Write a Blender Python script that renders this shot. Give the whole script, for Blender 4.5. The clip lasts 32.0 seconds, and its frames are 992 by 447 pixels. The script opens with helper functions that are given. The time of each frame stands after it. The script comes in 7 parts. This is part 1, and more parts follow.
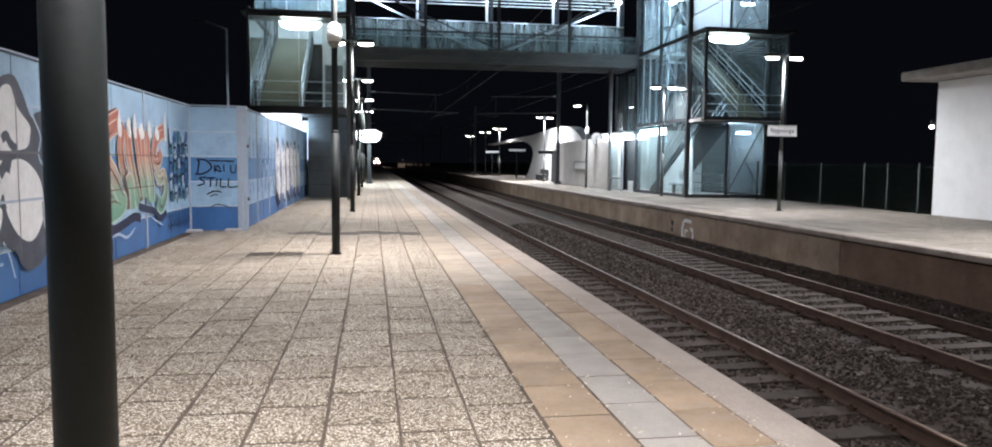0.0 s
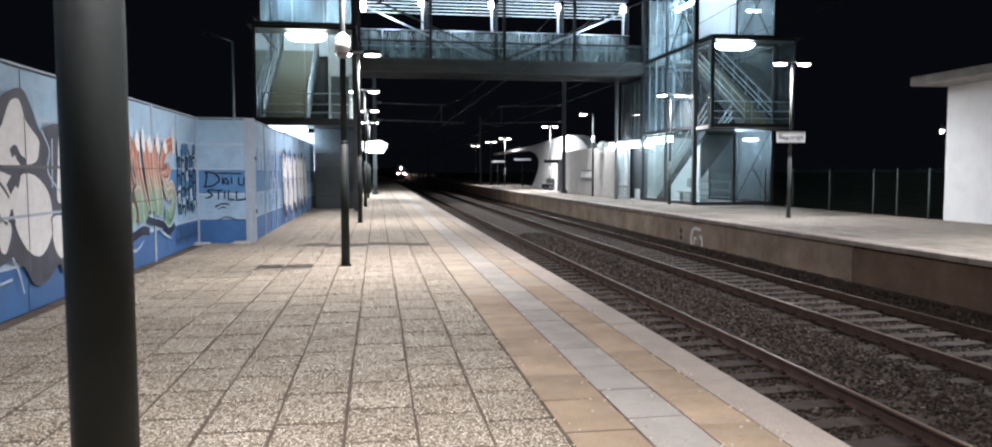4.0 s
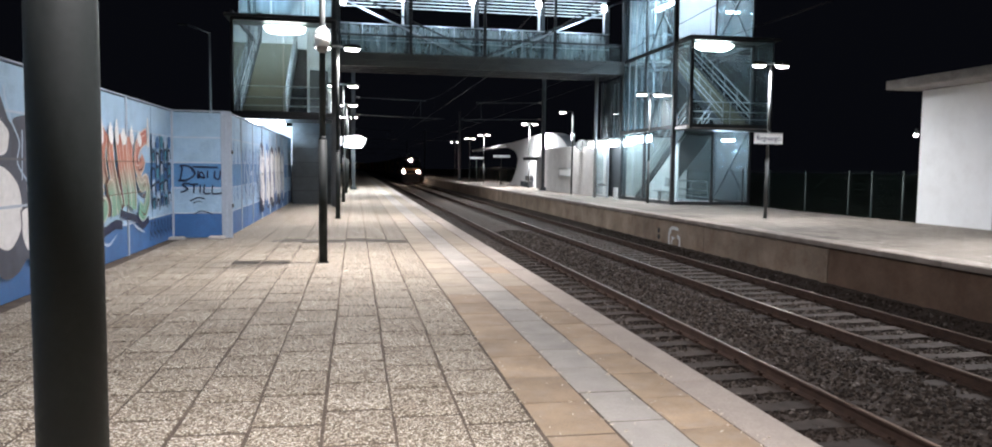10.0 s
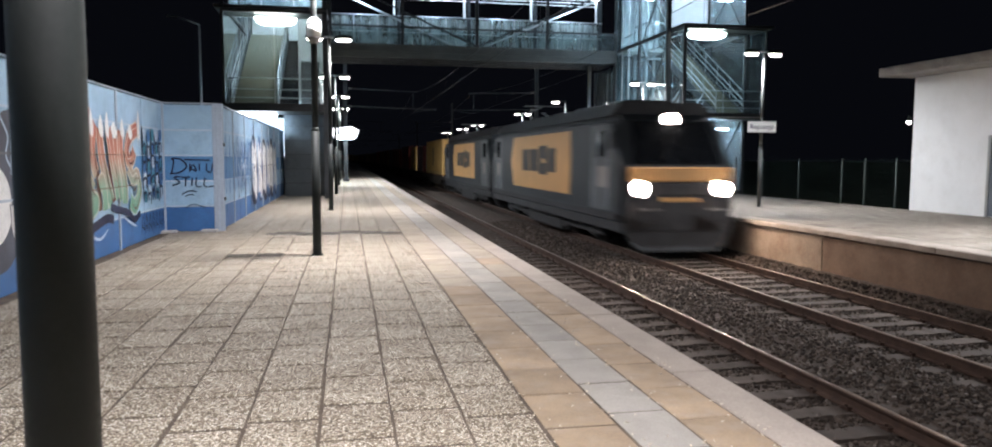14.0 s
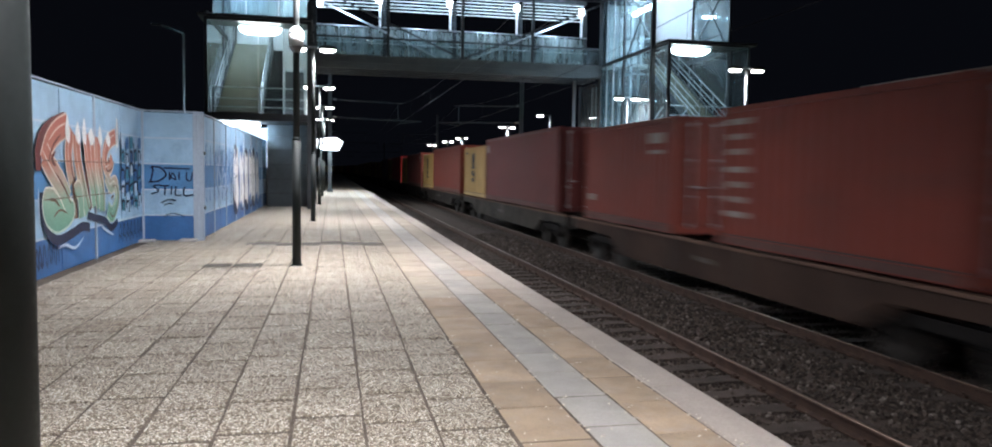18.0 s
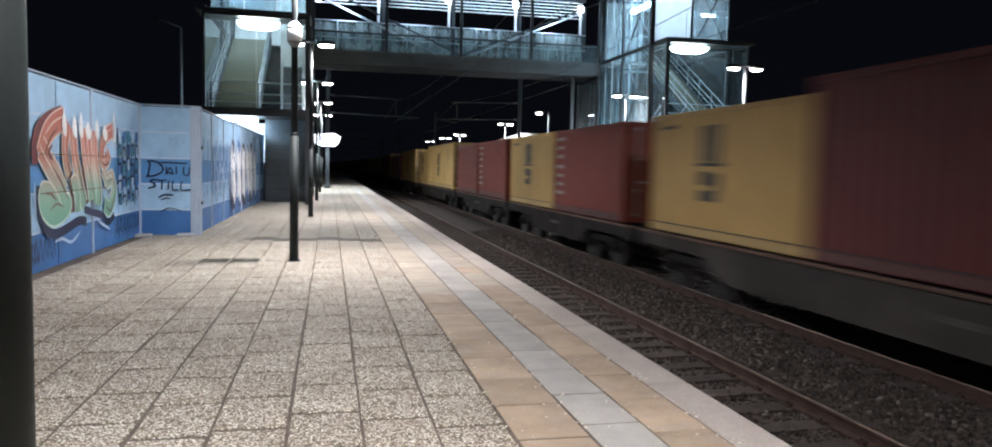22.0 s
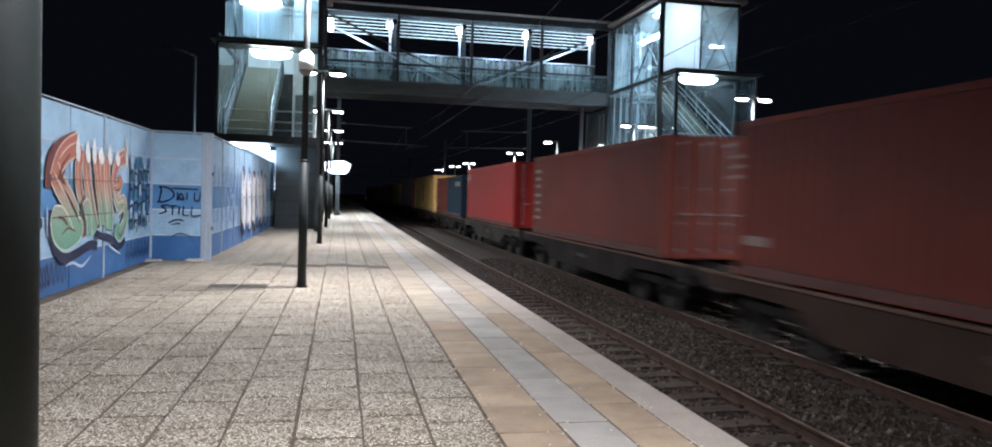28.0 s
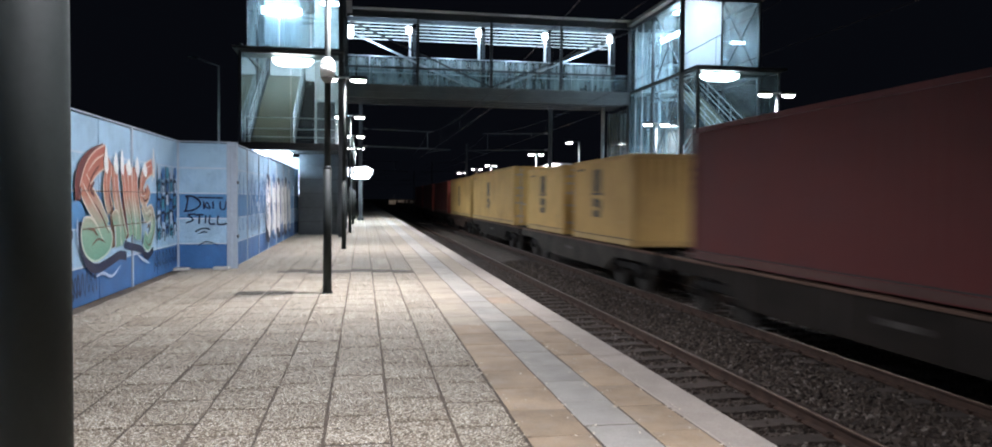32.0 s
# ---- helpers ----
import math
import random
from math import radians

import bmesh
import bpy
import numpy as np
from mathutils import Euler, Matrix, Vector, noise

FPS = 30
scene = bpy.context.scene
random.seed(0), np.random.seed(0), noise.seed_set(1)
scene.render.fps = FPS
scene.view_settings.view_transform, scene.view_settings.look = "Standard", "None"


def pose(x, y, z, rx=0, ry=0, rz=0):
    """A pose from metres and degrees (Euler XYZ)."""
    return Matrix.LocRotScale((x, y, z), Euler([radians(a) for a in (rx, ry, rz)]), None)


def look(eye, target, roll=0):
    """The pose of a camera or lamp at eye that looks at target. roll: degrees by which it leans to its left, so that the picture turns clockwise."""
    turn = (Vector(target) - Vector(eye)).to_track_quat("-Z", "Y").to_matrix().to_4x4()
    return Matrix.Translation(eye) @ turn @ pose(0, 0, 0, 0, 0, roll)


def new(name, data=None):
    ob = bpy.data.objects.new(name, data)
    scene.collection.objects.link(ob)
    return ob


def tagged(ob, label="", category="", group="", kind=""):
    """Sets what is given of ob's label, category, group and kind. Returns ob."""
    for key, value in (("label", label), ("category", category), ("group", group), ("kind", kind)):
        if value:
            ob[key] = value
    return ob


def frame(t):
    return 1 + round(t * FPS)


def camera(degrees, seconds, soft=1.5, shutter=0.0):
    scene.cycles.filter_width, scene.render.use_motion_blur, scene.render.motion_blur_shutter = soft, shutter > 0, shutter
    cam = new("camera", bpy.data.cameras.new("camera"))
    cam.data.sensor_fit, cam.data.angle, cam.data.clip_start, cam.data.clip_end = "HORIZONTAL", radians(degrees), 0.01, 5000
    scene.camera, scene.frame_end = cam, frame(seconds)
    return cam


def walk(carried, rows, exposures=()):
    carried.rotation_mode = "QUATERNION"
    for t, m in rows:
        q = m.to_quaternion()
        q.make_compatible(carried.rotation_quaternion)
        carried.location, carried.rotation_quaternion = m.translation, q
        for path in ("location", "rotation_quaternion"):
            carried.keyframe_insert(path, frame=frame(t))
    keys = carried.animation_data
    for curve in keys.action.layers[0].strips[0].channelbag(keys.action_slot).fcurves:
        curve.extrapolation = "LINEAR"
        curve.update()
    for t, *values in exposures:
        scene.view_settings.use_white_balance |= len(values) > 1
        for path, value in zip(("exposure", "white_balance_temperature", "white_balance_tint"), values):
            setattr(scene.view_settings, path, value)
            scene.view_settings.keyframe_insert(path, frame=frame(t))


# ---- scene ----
cam = camera(66.0, 32.0, soft=1.9, shutter=0.9)
PATH = [
    (0, (-0.004, -0.659, 1.475), (0.315, 1.309, 1.314), 0.5),
    (0.5, (-0.037, -0.662, 1.482), (0.296, 1.303, 1.311), 0.7),
    (1, (-0.051, -0.651, 1.47), (0.292, 1.312, 1.3), 0.8),
    (1.5, (-0.066, -0.637, 1.496), (0.289, 1.324, 1.322), 0.7),
    (2, (-0.094, -0.61, 1.477), (0.286, 1.347, 1.309), 0.4),
    (2.5, (-0.168, -0.573, 1.489), (0.23, 1.376, 1.283), 1.0),
    (3, (-0.165, -0.612, 1.493), (0.228, 1.336, 1.27), 1.5),
    (3.5, (-0.122, -0.569, 1.47), (0.204, 1.396, 1.288), 0.3),
    (5.5, (0.011, -0.521, 1.495), (0.302, 1.455, 1.4), -0.4),
    (6, (-0.032, -0.502, 1.492), (0.295, 1.469, 1.408), 0.5),
    (6.5, (-0.07, -0.502, 1.496), (0.257, 1.47, 1.427), 0.9),
    (7, (-0.064, -0.53, 1.493), (0.226, 1.447, 1.414), 1.0),
    (7.5, (-0.093, -0.544, 1.485), (0.192, 1.433, 1.385), 1.3),
    (8, (-0.073, -0.529, 1.496), (0.243, 1.443, 1.384), 0.8),
    (8.5, (-0.078, -0.521, 1.499), (0.271, 1.445, 1.382), 0.8),
    (9, (-0.085, -0.494, 1.498), (0.278, 1.468, 1.366), 0.8),
    (9.5, (-0.068, -0.499, 1.502), (0.294, 1.462, 1.355), 0.5),
    (10, (-0.084, -0.485, 1.497), (0.278, 1.476, 1.352), 0.7),
    (10.5, (-0.082, -0.485, 1.481), (0.282, 1.476, 1.33), 0.7),
    (11, (-0.084, -0.452, 1.489), (0.297, 1.504, 1.321), 0.8),
    (11.5, (-0.094, -0.442, 1.493), (0.291, 1.515, 1.335), 0.8),
    (12, (-0.139, -0.461, 1.492), (0.235, 1.495, 1.315), 0.6),
    (12.5, (-0.183, -0.465, 1.493), (0.212, 1.488, 1.312), 0.6),
    (13, (-0.204, -0.479, 1.488), (0.229, 1.465, 1.303), 0.7),
    (13.5, (-0.163, -0.427, 1.496), (0.219, 1.528, 1.311), 0.2),
    (15.5, (0.029, -0.432, 1.483), (0.416, 1.527, 1.372), 0.4),
    (16, (0.021, -0.418, 1.5), (0.574, 1.499, 1.355), 0.1),
    (16.5, (-0.019, -0.398, 1.495), (0.507, 1.526, 1.355), 0.2),
    (17, (-0.03, -0.386, 1.494), (0.44, 1.553, 1.357), 0.8),
    (17.5, (-0.029, -0.39, 1.499), (0.412, 1.555, 1.346), 0.7),
    (18, (-0.044, -0.388, 1.475), (0.375, 1.563, 1.34), 0.9),
    (18.5, (-0.034, -0.364, 1.458), (0.398, 1.586, 1.345), 0.7),
    (19, (-0.054, -0.401, 1.477), (0.403, 1.542, 1.36), 0.7),
    (19.5, (-0.043, -0.431, 1.492), (0.396, 1.517, 1.368), 1.0),
    (20, (-0.047, -0.419, 1.49), (0.416, 1.521, 1.335), 0.3),
    (20.5, (-0.029, -0.415, 1.479), (0.443, 1.523, 1.34), 0.5),
    (21, (-0.038, -0.421, 1.486), (0.422, 1.52, 1.343), 0.8),
    (21.5, (-0.049, -0.409, 1.471), (0.381, 1.54, 1.344), 1.1),
    (22, (-0.049, -0.372, 1.473), (0.377, 1.577, 1.33), 1.3),
    (22.5, (-0.029, -0.391, 1.46), (0.392, 1.559, 1.32), 1.4),
    (23, (-0.023, -0.447, 1.486), (0.397, 1.503, 1.347), 1.5),
    (23.5, (-0.04, -0.405, 1.464), (0.388, 1.546, 1.35), 1.8),
    (24, (-0.047, -0.38, 1.484), (0.379, 1.571, 1.378), 2.0),
    (24.5, (-0.049, -0.407, 1.481), (0.374, 1.545, 1.374), 1.9),
    (25, (-0.046, -0.399, 1.486), (0.379, 1.553, 1.384), 1.9),
    (25.5, (-0.041, -0.38, 1.468), (0.377, 1.573, 1.361), 1.8),
    (26, (-0.04, -0.419, 1.487), (0.366, 1.538, 1.396), 1.9),
    (26.5, (-0.033, -0.397, 1.458), (0.372, 1.561, 1.38), 1.8),
    (28.5, (-0.033, -0.407, 1.467), (0.368, 1.552, 1.407), 1.7),
    (29, (-0.047, -0.409, 1.473), (0.346, 1.551, 1.424), 1.7),
    (29.5, (-0.039, -0.407, 1.454), (0.328, 1.558, 1.399), 1.4),
    (30, (-0.05, -0.388, 1.459), (0.318, 1.577, 1.406), 1.5),
    (30.5, (-0.041, -0.383, 1.454), (0.341, 1.579, 1.389), 1.1),
    (31, (-0.025, -0.415, 1.47), (0.343, 1.55, 1.402), 0.8),
    (31.5, (-0.037, -0.4, 1.489), (0.311, 1.568, 1.414), 0.4),
    (32, (-0.037, -0.397, 1.473), (0.306, 1.572, 1.408), 0.5),
]
BALANCE = [(0, 0.06, 6420, 13), (3, 0.05, 6420, 13), (7, 0.10, 6430, 12.5), (10, 0.09, 6440, 13), (13.5, 0.04, 6420, 12.5), (16, 0.08, 6120, 10), (26.5, 0.08, 6100, 10), (29, 0.08, 6040, 10), (32, 0.08, 6040, 10)]
walk(cam, [(t, look(eye, target, roll)) for t, eye, target, roll in PATH], BALANCE)

# ---- light ----
world = bpy.data.worlds.new("night")
world.use_nodes = True
scene.world = world
world.node_tree.nodes["Background"].inputs[0].default_value = (0.40, 0.46, 0.70, 1)
world.node_tree.nodes["Background"].inputs[1].default_value = 0.0052

WARM, COOL, NEUTRAL = (1.0, 0.955, 0.965), (0.60, 0.80, 1.0), (0.95, 0.97, 1.0)


def lamp(x, y, z, watts, size=0.4, colour=NEUTRAL, aim=(0, 0, -1), spread=170, size_y=0.0):
    data = bpy.data.lights.new("lamp_light", "AREA")
    data.energy, data.color, data.spread = watts, colour, radians(spread)
    data.shape, data.size = ("RECTANGLE", size) if size_y else ("DISK", size)
    if size_y:
        data.size_y = size_y
    ob = new("lamp_light", data)
    ob.matrix_world = look((x, y, z), (x + aim[0], y + aim[1], z + aim[2]))
    return ob


def bulb(x, y, z, watts, colour=NEUTRAL, r=0.25):
    data = bpy.data.lights.new("bulb_light", "POINT")
    data.energy, data.color, data.shadow_soft_size = watts, colour, r
    ob = new("bulb_light", data)
    ob.location = (x, y, z)
    return ob


LEFT_POSTS = [-9.1, 1.17, 11.57, 21.84, 32.1, 42.4, 52.7]
RIGHT_POSTS = [1.0, 11.4, 21.9, 31.9, 42.9, 55.8, 76.4, 86.2, 99.5]
for y, w in zip(LEFT_POSTS[:5], (90, 405, 405, 410, 350)):
    lamp(-0.12, y, 4.70, w, 0.5, WARM, spread=148 if y < 5 else 154 if y < 15 else 162)
for y, w in zip(RIGHT_POSTS[:4], (120, 560, 450, 340)):
    lamp(12.4, y - 0.25, 4.70, w, 0.5, NEUTRAL, spread=164)
for x, y, w in ((11.8, 42.9, 420), (12.2, 55.6, 1500), (12.3, 76.2, 700)):
    lamp(x, y, 4.72, w, 0.7, NEUTRAL)
for y in LEFT_POSTS[5:]:
    lamp(-0.12, y, 4.70, 420, 0.5, NEUTRAL)
# towers, bridge, kiosk
lamp(15.0, 29.9, 6.6, 36, 1.6, COOL, size_y=0.3)
lamp(14.6, 33.0, 9.9, 300, 1.6, COOL, size_y=1.6)
bulb(14.4, 33.4, 5.9, 62, COOL)
bulb(13.70, 34.3, 2.70, 62, COOL)
bulb(16.0, 31.9, 2.8, 110, COOL)
lamp(12.9, 39.0, 2.60, 45, 0.4, COOL, size_y=2.8)
lamp(-2.7, 29.4, 6.45, 30, 1.5, (1.0, 0.96, 0.8), size_y=0.3)
lamp(-3.1, 32.0, 9.9, 260, 1.6, COOL, size_y=1.6)
lamp(-3.5, 30.0, 2.98, 420, 1.2, COOL, aim=(0.1, 0.7, -0.4), size_y=0.8)
for x in (0.7, 4.4, 8.0, 11.6):
    lamp(x, 38.0, 9.7, 90, 0.3, COOL, aim=(0, 0.9, 0.1), size_y=1.4)
# added warm fill in place of the train's headlights on the far building
bulb(13.0, 331.0, 2.2, 160, (1.0, 0.75, 0.55), 0.2)


# ---- materials ----
def nodes_of(name):
    m = bpy.data.materials.new(name)
    m.use_nodes = True
    nt = m.node_tree
    return m, nt, nt.nodes["Principled BSDF"]


def add(nt, kind, **values):
    n = nt.nodes.new(kind)
    for key, v in values.items():
        n.inputs[key.replace("_", " ")].default_value = v
    return n


def ramp(nt, source, stops, constant=False):
    r = nt.nodes.new("ShaderNodeValToRGB")
    r.color_ramp.interpolation = "CONSTANT" if constant else "LINEAR"
    els = r.color_ramp.elements
    while len(els) < len(stops):
        els.new(0.5)
    for e, (at, c) in zip(els, stops):
        e.position, e.color = at, (*c, 1) if len(c) == 3 else c
    nt.links.new(source, r.inputs[0])
    return r.outputs[0]


def place_of(nt, spread=True):
    """Object coordinates, shifted at random from piece to piece."""
    co = nt.nodes.new("ShaderNodeTexCoord")
    if not spread:
        return co.outputs["Object"]
    info, mul, plus = nt.nodes.new("ShaderNodeObjectInfo"), nt.nodes.new("ShaderNodeMath"), nt.nodes.new("ShaderNodeVectorMath")
    mul.operation, mul.inputs[1].default_value = "MULTIPLY", 37.0
    nt.links.new(info.outputs["Random"], mul.inputs[0])
    nt.links.new(co.outputs["Object"], plus.inputs[0])
    nt.links.new(mul.outputs[0], plus.inputs[1])
    return plus.outputs[0]


def mixed(nt, kind, fac, a, b):
    n = nt.nodes.new("ShaderNodeMix")
    n.data_type, n.blend_type = "RGBA", kind
    for socket, v in ((n.inputs[0], fac), (n.inputs[6], a), (n.inputs[7], b)):
        if hasattr(v, "is_linked"):
            nt.links.new(v, socket)
        else:
            socket.default_value = v if isinstance(v, (int, float)) else (*v, 1)
    return n.outputs[2]


def tex_noise(nt, co, scale, detail=4.0, rough=0.6):
    n = add(nt, "ShaderNodeTexNoise", Scale=scale, Detail=detail, Roughness=rough)
    nt.links.new(co, n.inputs["Vector"])
    return n.outputs["Fac"]


def bump(nt, bsdf, height, strength, distance):
    b = add(nt, "ShaderNodeBump", Strength=strength, Distance=distance)
    nt.links.new(height, b.inputs["Height"])
    nt.links.new(b.outputs[0], bsdf.inputs["Normal"])


def surface(name, colour, rough=0.6, metal=0.0, var=0.2, large=1.2, fine=40.0, relief=0.1, grime=None, tone=0.0, depth=0.004, gloss=0.5, holes=0.0):
    """A painted, cast or bare surface with two scales of variation, and grime in patches."""
    m, nt, p = nodes_of(name)
    co = place_of(nt)
    big, small = tex_noise(nt, co, large, 5), tex_noise(nt, co, fine, 3)
    lo, hi = [c * (1 - var) for c in colour], [min(1, c * (1 + var)) for c in colour]
    col = ramp(nt, big, [(0.3, lo), (0.7, hi)])
    col = mixed(nt, "OVERLAY", 0.35, col, small)
    if grime:
        patch = ramp(nt, tex_noise(nt, co, large * 2.3, 8, 0.7), [(0.48, (0, 0, 0)), (0.72, (1, 1, 1))])
        dull = nt.nodes.new("ShaderNodeMath")
        dull.operation, dull.inputs[1].default_value = "MULTIPLY", 0.6
        nt.links.new(patch, dull.inputs[0])
        col = mixed(nt, "MIX", dull.outputs[0], col, grime)
    if tone:
        info = nt.nodes.new("ShaderNodeObjectInfo")
        shade = ramp(nt, info.outputs["Random"], [(0, (1 - tone,) * 3), (1, (1, 1, 1))])
        col = mixed(nt, "MULTIPLY", 1.0, col, shade)
    if holes:
        turn = nt.nodes.new("ShaderNodeMapping")
        turn.inputs["Rotation"].default_value = (0.7854, 0, 0)
        flat = nt.nodes.new("ShaderNodeVectorMath")
        flat.operation, flat.inputs[1].default_value = "MULTIPLY", (0.0, 1.0, 1.0)
        nt.links.new(nt.nodes.new("ShaderNodeTexCoord").outputs["Object"], flat.inputs[0])
        nt.links.new(flat.outputs[0], turn.inputs["Vector"])
        v = add(nt, "ShaderNodeTexVoronoi", Scale=46.0, Randomness=0.0)
        nt.links.new(turn.outputs[0], v.inputs["Vector"])
        col = mixed(nt, "MULTIPLY", holes, col, ramp(nt, v.outputs["Distance"], [(0.26, (0.12, 0.14, 0.2)), (0.36, (1, 1, 1))]))
    p.inputs["Specular IOR Level"].default_value = gloss
    nt.links.new(col, p.inputs["Base Color"])
    r = ramp(nt, small, [(0.2, (max(0, rough - 0.12),) * 3), (0.8, (min(1, rough + 0.12),) * 3)])
    nt.links.new(r, p.inputs["Roughness"])
    p.inputs["Metallic"].default_value = metal
    if relief:
        bump(nt, p, small, relief, depth)
    return m


def aggregate(name, stops, scale=78.0, tone=0.1, patch=(1.1, 0.72)):
    """Washed concrete: pebbles in cement, stained in patches."""
    m, nt, p = nodes_of(name)
    co = place_of(nt)
    v = add(nt, "ShaderNodeTexVoronoi", Scale=scale)
    nt.links.new(co, v.inputs["Vector"])
    sep = nt.nodes.new("ShaderNodeSeparateColor")
    nt.links.new(v.outputs["Color"], sep.inputs[0])
    col = ramp(nt, sep.outputs[0], stops)
    gap = ramp(nt, v.outputs["Distance"], [(0.30, (1, 1, 1)), (0.58, (0.19, 0.16, 0.125))])
    col = mixed(nt, "MULTIPLY", 0.92, col, gap)
    stain = ramp(nt, tex_noise(nt, co, patch[0], 7, 0.65), [(0.34, (patch[1], patch[1] * 0.96, patch[1] * 0.91)), (0.58, (1, 1, 1))])
    col = mixed(nt, "MULTIPLY", 0.9, col, stain)
    info = nt.nodes.new("ShaderNodeObjectInfo")
    col = mixed(nt, "MULTIPLY", 1.0, col, ramp(nt, info.outputs["Random"], [(0, (1 - tone,) * 3), (1, (1, 1, 1))]))
    nt.links.new(col, p.inputs["Base Color"])
    p.inputs["Roughness"].default_value = 0.82
    bump(nt, p, v.outputs["Distance"], 0.5, 0.004)
    return m


def glowing(name, colour, strength):
    m, nt, p = nodes_of(name)
    p.inputs["Base Color"].default_value = (*colour, 1)
    p.inputs["Emission Color"].default_value = (*colour, 1)
    p.inputs["Emission Strength"].default_value = strength
    return m


def pane_material(name, tint, haze):
    """Dusty safety glass: clear, with gloss at a slant and a thin film of dirt that catches light."""
    m = bpy.data.materials.new(name)
    m.use_nodes = True
    nt = m.node_tree
    nt.nodes.remove(nt.nodes["Principled BSDF"])
    out = nt.nodes["Material Output"]
    clear, gloss, film, see = (nt.nodes.new(k) for k in ("ShaderNodeBsdfTransparent", "ShaderNodeBsdfGlossy", "ShaderNodeBsdfTranslucent", "ShaderNodeBsdfDiffuse"))
    clear.inputs[0].default_value = (*tint, 1)
    gloss.inputs["Roughness"].default_value = 0.04
    film.inputs[0].default_value = see.inputs[0].default_value = (0.70, 0.80, 0.82, 1)
    both, dirty, top = (nt.nodes.new("ShaderNodeMixShader") for _ in range(3))
    nt.links.new(film.outputs[0], both.inputs[1])
    nt.links.new(see.outputs[0], both.inputs[2])
    co = nt.nodes.new("ShaderNodeTexCoord")
    run = nt.nodes.new("ShaderNodeMapping")
    run.inputs["Scale"].default_value = (3.2, 3.2, 0.55)
    nt.links.new(co.outputs["Object"], run.inputs["Vector"])
    dirt = ramp(nt, tex_noise(nt, run.outputs[0], 1.3, 7, 0.65), [(0.34, (haze * 0.22,) * 3), (0.66, (haze * 1.25,) * 3)])
    nt.links.new(dirt, dirty.inputs[0])
    nt.links.new(clear.outputs[0], dirty.inputs[1])
    nt.links.new(both.outputs[0], dirty.inputs[2])
    slant, curve, weight = nt.nodes.new("ShaderNodeLayerWeight"), nt.nodes.new("ShaderNodeMath"), nt.nodes.new("ShaderNodeMath")
    curve.operation, curve.inputs[1].default_value = "POWER", 5.0
    weight.operation, weight.inputs[1].default_value, weight.inputs[2].default_value = "MULTIPLY_ADD", 0.9, 0.035
    nt.links.new(slant.outputs["Facing"], curve.inputs[0])
    nt.links.new(curve.outputs[0], weight.inputs[0])
    nt.links.new(weight.outputs[0], top.inputs[0])
    nt.links.new(dirty.outputs[0], top.inputs[1])
    nt.links.new(gloss.outputs[0], top.inputs[2])
    nt.links.new(top.outputs[0], out.inputs[0])
    return m


PEBBLE = [(0.0, (0.24, 0.195, 0.14)), (0.25, (0.52, 0.45, 0.345)), (0.6, (0.82, 0.74, 0.60)), (1.0, (1.0, 0.96, 0.86))]
M_SLAB = aggregate("washed_concrete", PEBBLE, 72.0)
M_SLAB_FAR = aggregate("washed_concrete_pale", [(0.0, (0.24, 0.20, 0.17)), (0.5, (0.52, 0.46, 0.40)), (1.0, (0.75, 0.70, 0.64))], 60.0, patch=(0.5, 0.5))
M_JOINT = surface("joint_sand", (0.098, 0.075, 0.054), 0.95, var=0.4, large=4, fine=90, relief=0.6)
M_OCHRE = surface("ochre_tile", (0.385, 0.288, 0.192), 0.75, var=0.24, large=2.2, fine=70, relief=0.3, grime=(0.42, 0.36, 0.30), tone=0.2)
M_OCHRE_PALE = surface("pale_ochre_tile", (0.40, 0.34, 0.258), 0.8, var=0.2, large=2.2, fine=70, relief=0.3, grime=(0.40, 0.35, 0.30), tone=0.16)
M_GREY_PALE = surface("pale_grey_tile", (0.41, 0.382, 0.34), 0.8, var=0.16, large=2.6, fine=80, relief=0.2, tone=0.12)
M_GREY_TILE = surface("grey_tactile_tile", (0.375, 0.353, 0.317), 0.7, var=0.16, large=2.6, fine=80, relief=0.2, tone=0.14)
M_COPING = surface("coping_concrete", (0.395, 0.345, 0.298), 0.8, var=0.12, large=2, fine=60, relief=0.3, grime=(0.33, 0.28, 0.24))
M_CONCRETE = surface("stained_concrete", (0.30, 0.27, 0.24), 0.85, var=0.3, large=0.9, fine=30, relief=0.3, grime=(0.10, 0.085, 0.07))
M_WALL = surface("rust_stained_wall_concrete", (0.36, 0.275, 0.205), 0.85, var=0.35, large=0.8, fine=24, relief=0.4, grime=(0.19, 0.10, 0.06), tone=0.2)
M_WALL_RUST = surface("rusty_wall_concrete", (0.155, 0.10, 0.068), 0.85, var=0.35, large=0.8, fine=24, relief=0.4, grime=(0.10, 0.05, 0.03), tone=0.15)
M_EDGE = surface("weathered_coping_concrete", (0.33, 0.28, 0.24), 0.85, var=0.3, large=1.3, fine=40, relief=0.35, grime=(0.16, 0.13, 0.11))
M_CONCRETE_PALE = surface("pale_concrete", (0.48, 0.47, 0.45), 0.8, var=0.12, large=1.2, fine=30, relief=0.2, grime=(0.34, 0.33, 0.31))
M_BALLAST = surface("ballast_stone", (0.068, 0.050, 0.039), 0.9, var=0.45, large=7, fine=60, relief=0.8, depth=0.02)
M_SLEEPER = surface("sleeper_concrete", (0.068, 0.052, 0.042), 0.9, var=0.35, large=3, fine=50, relief=0.3, grime=(0.11, 0.082, 0.066), tone=0.25)
M_RUST = surface("rusty_rail_steel", (0.062, 0.035, 0.024), 0.85, 0.2, var=0.3, large=5, fine=60, relief=0.4)
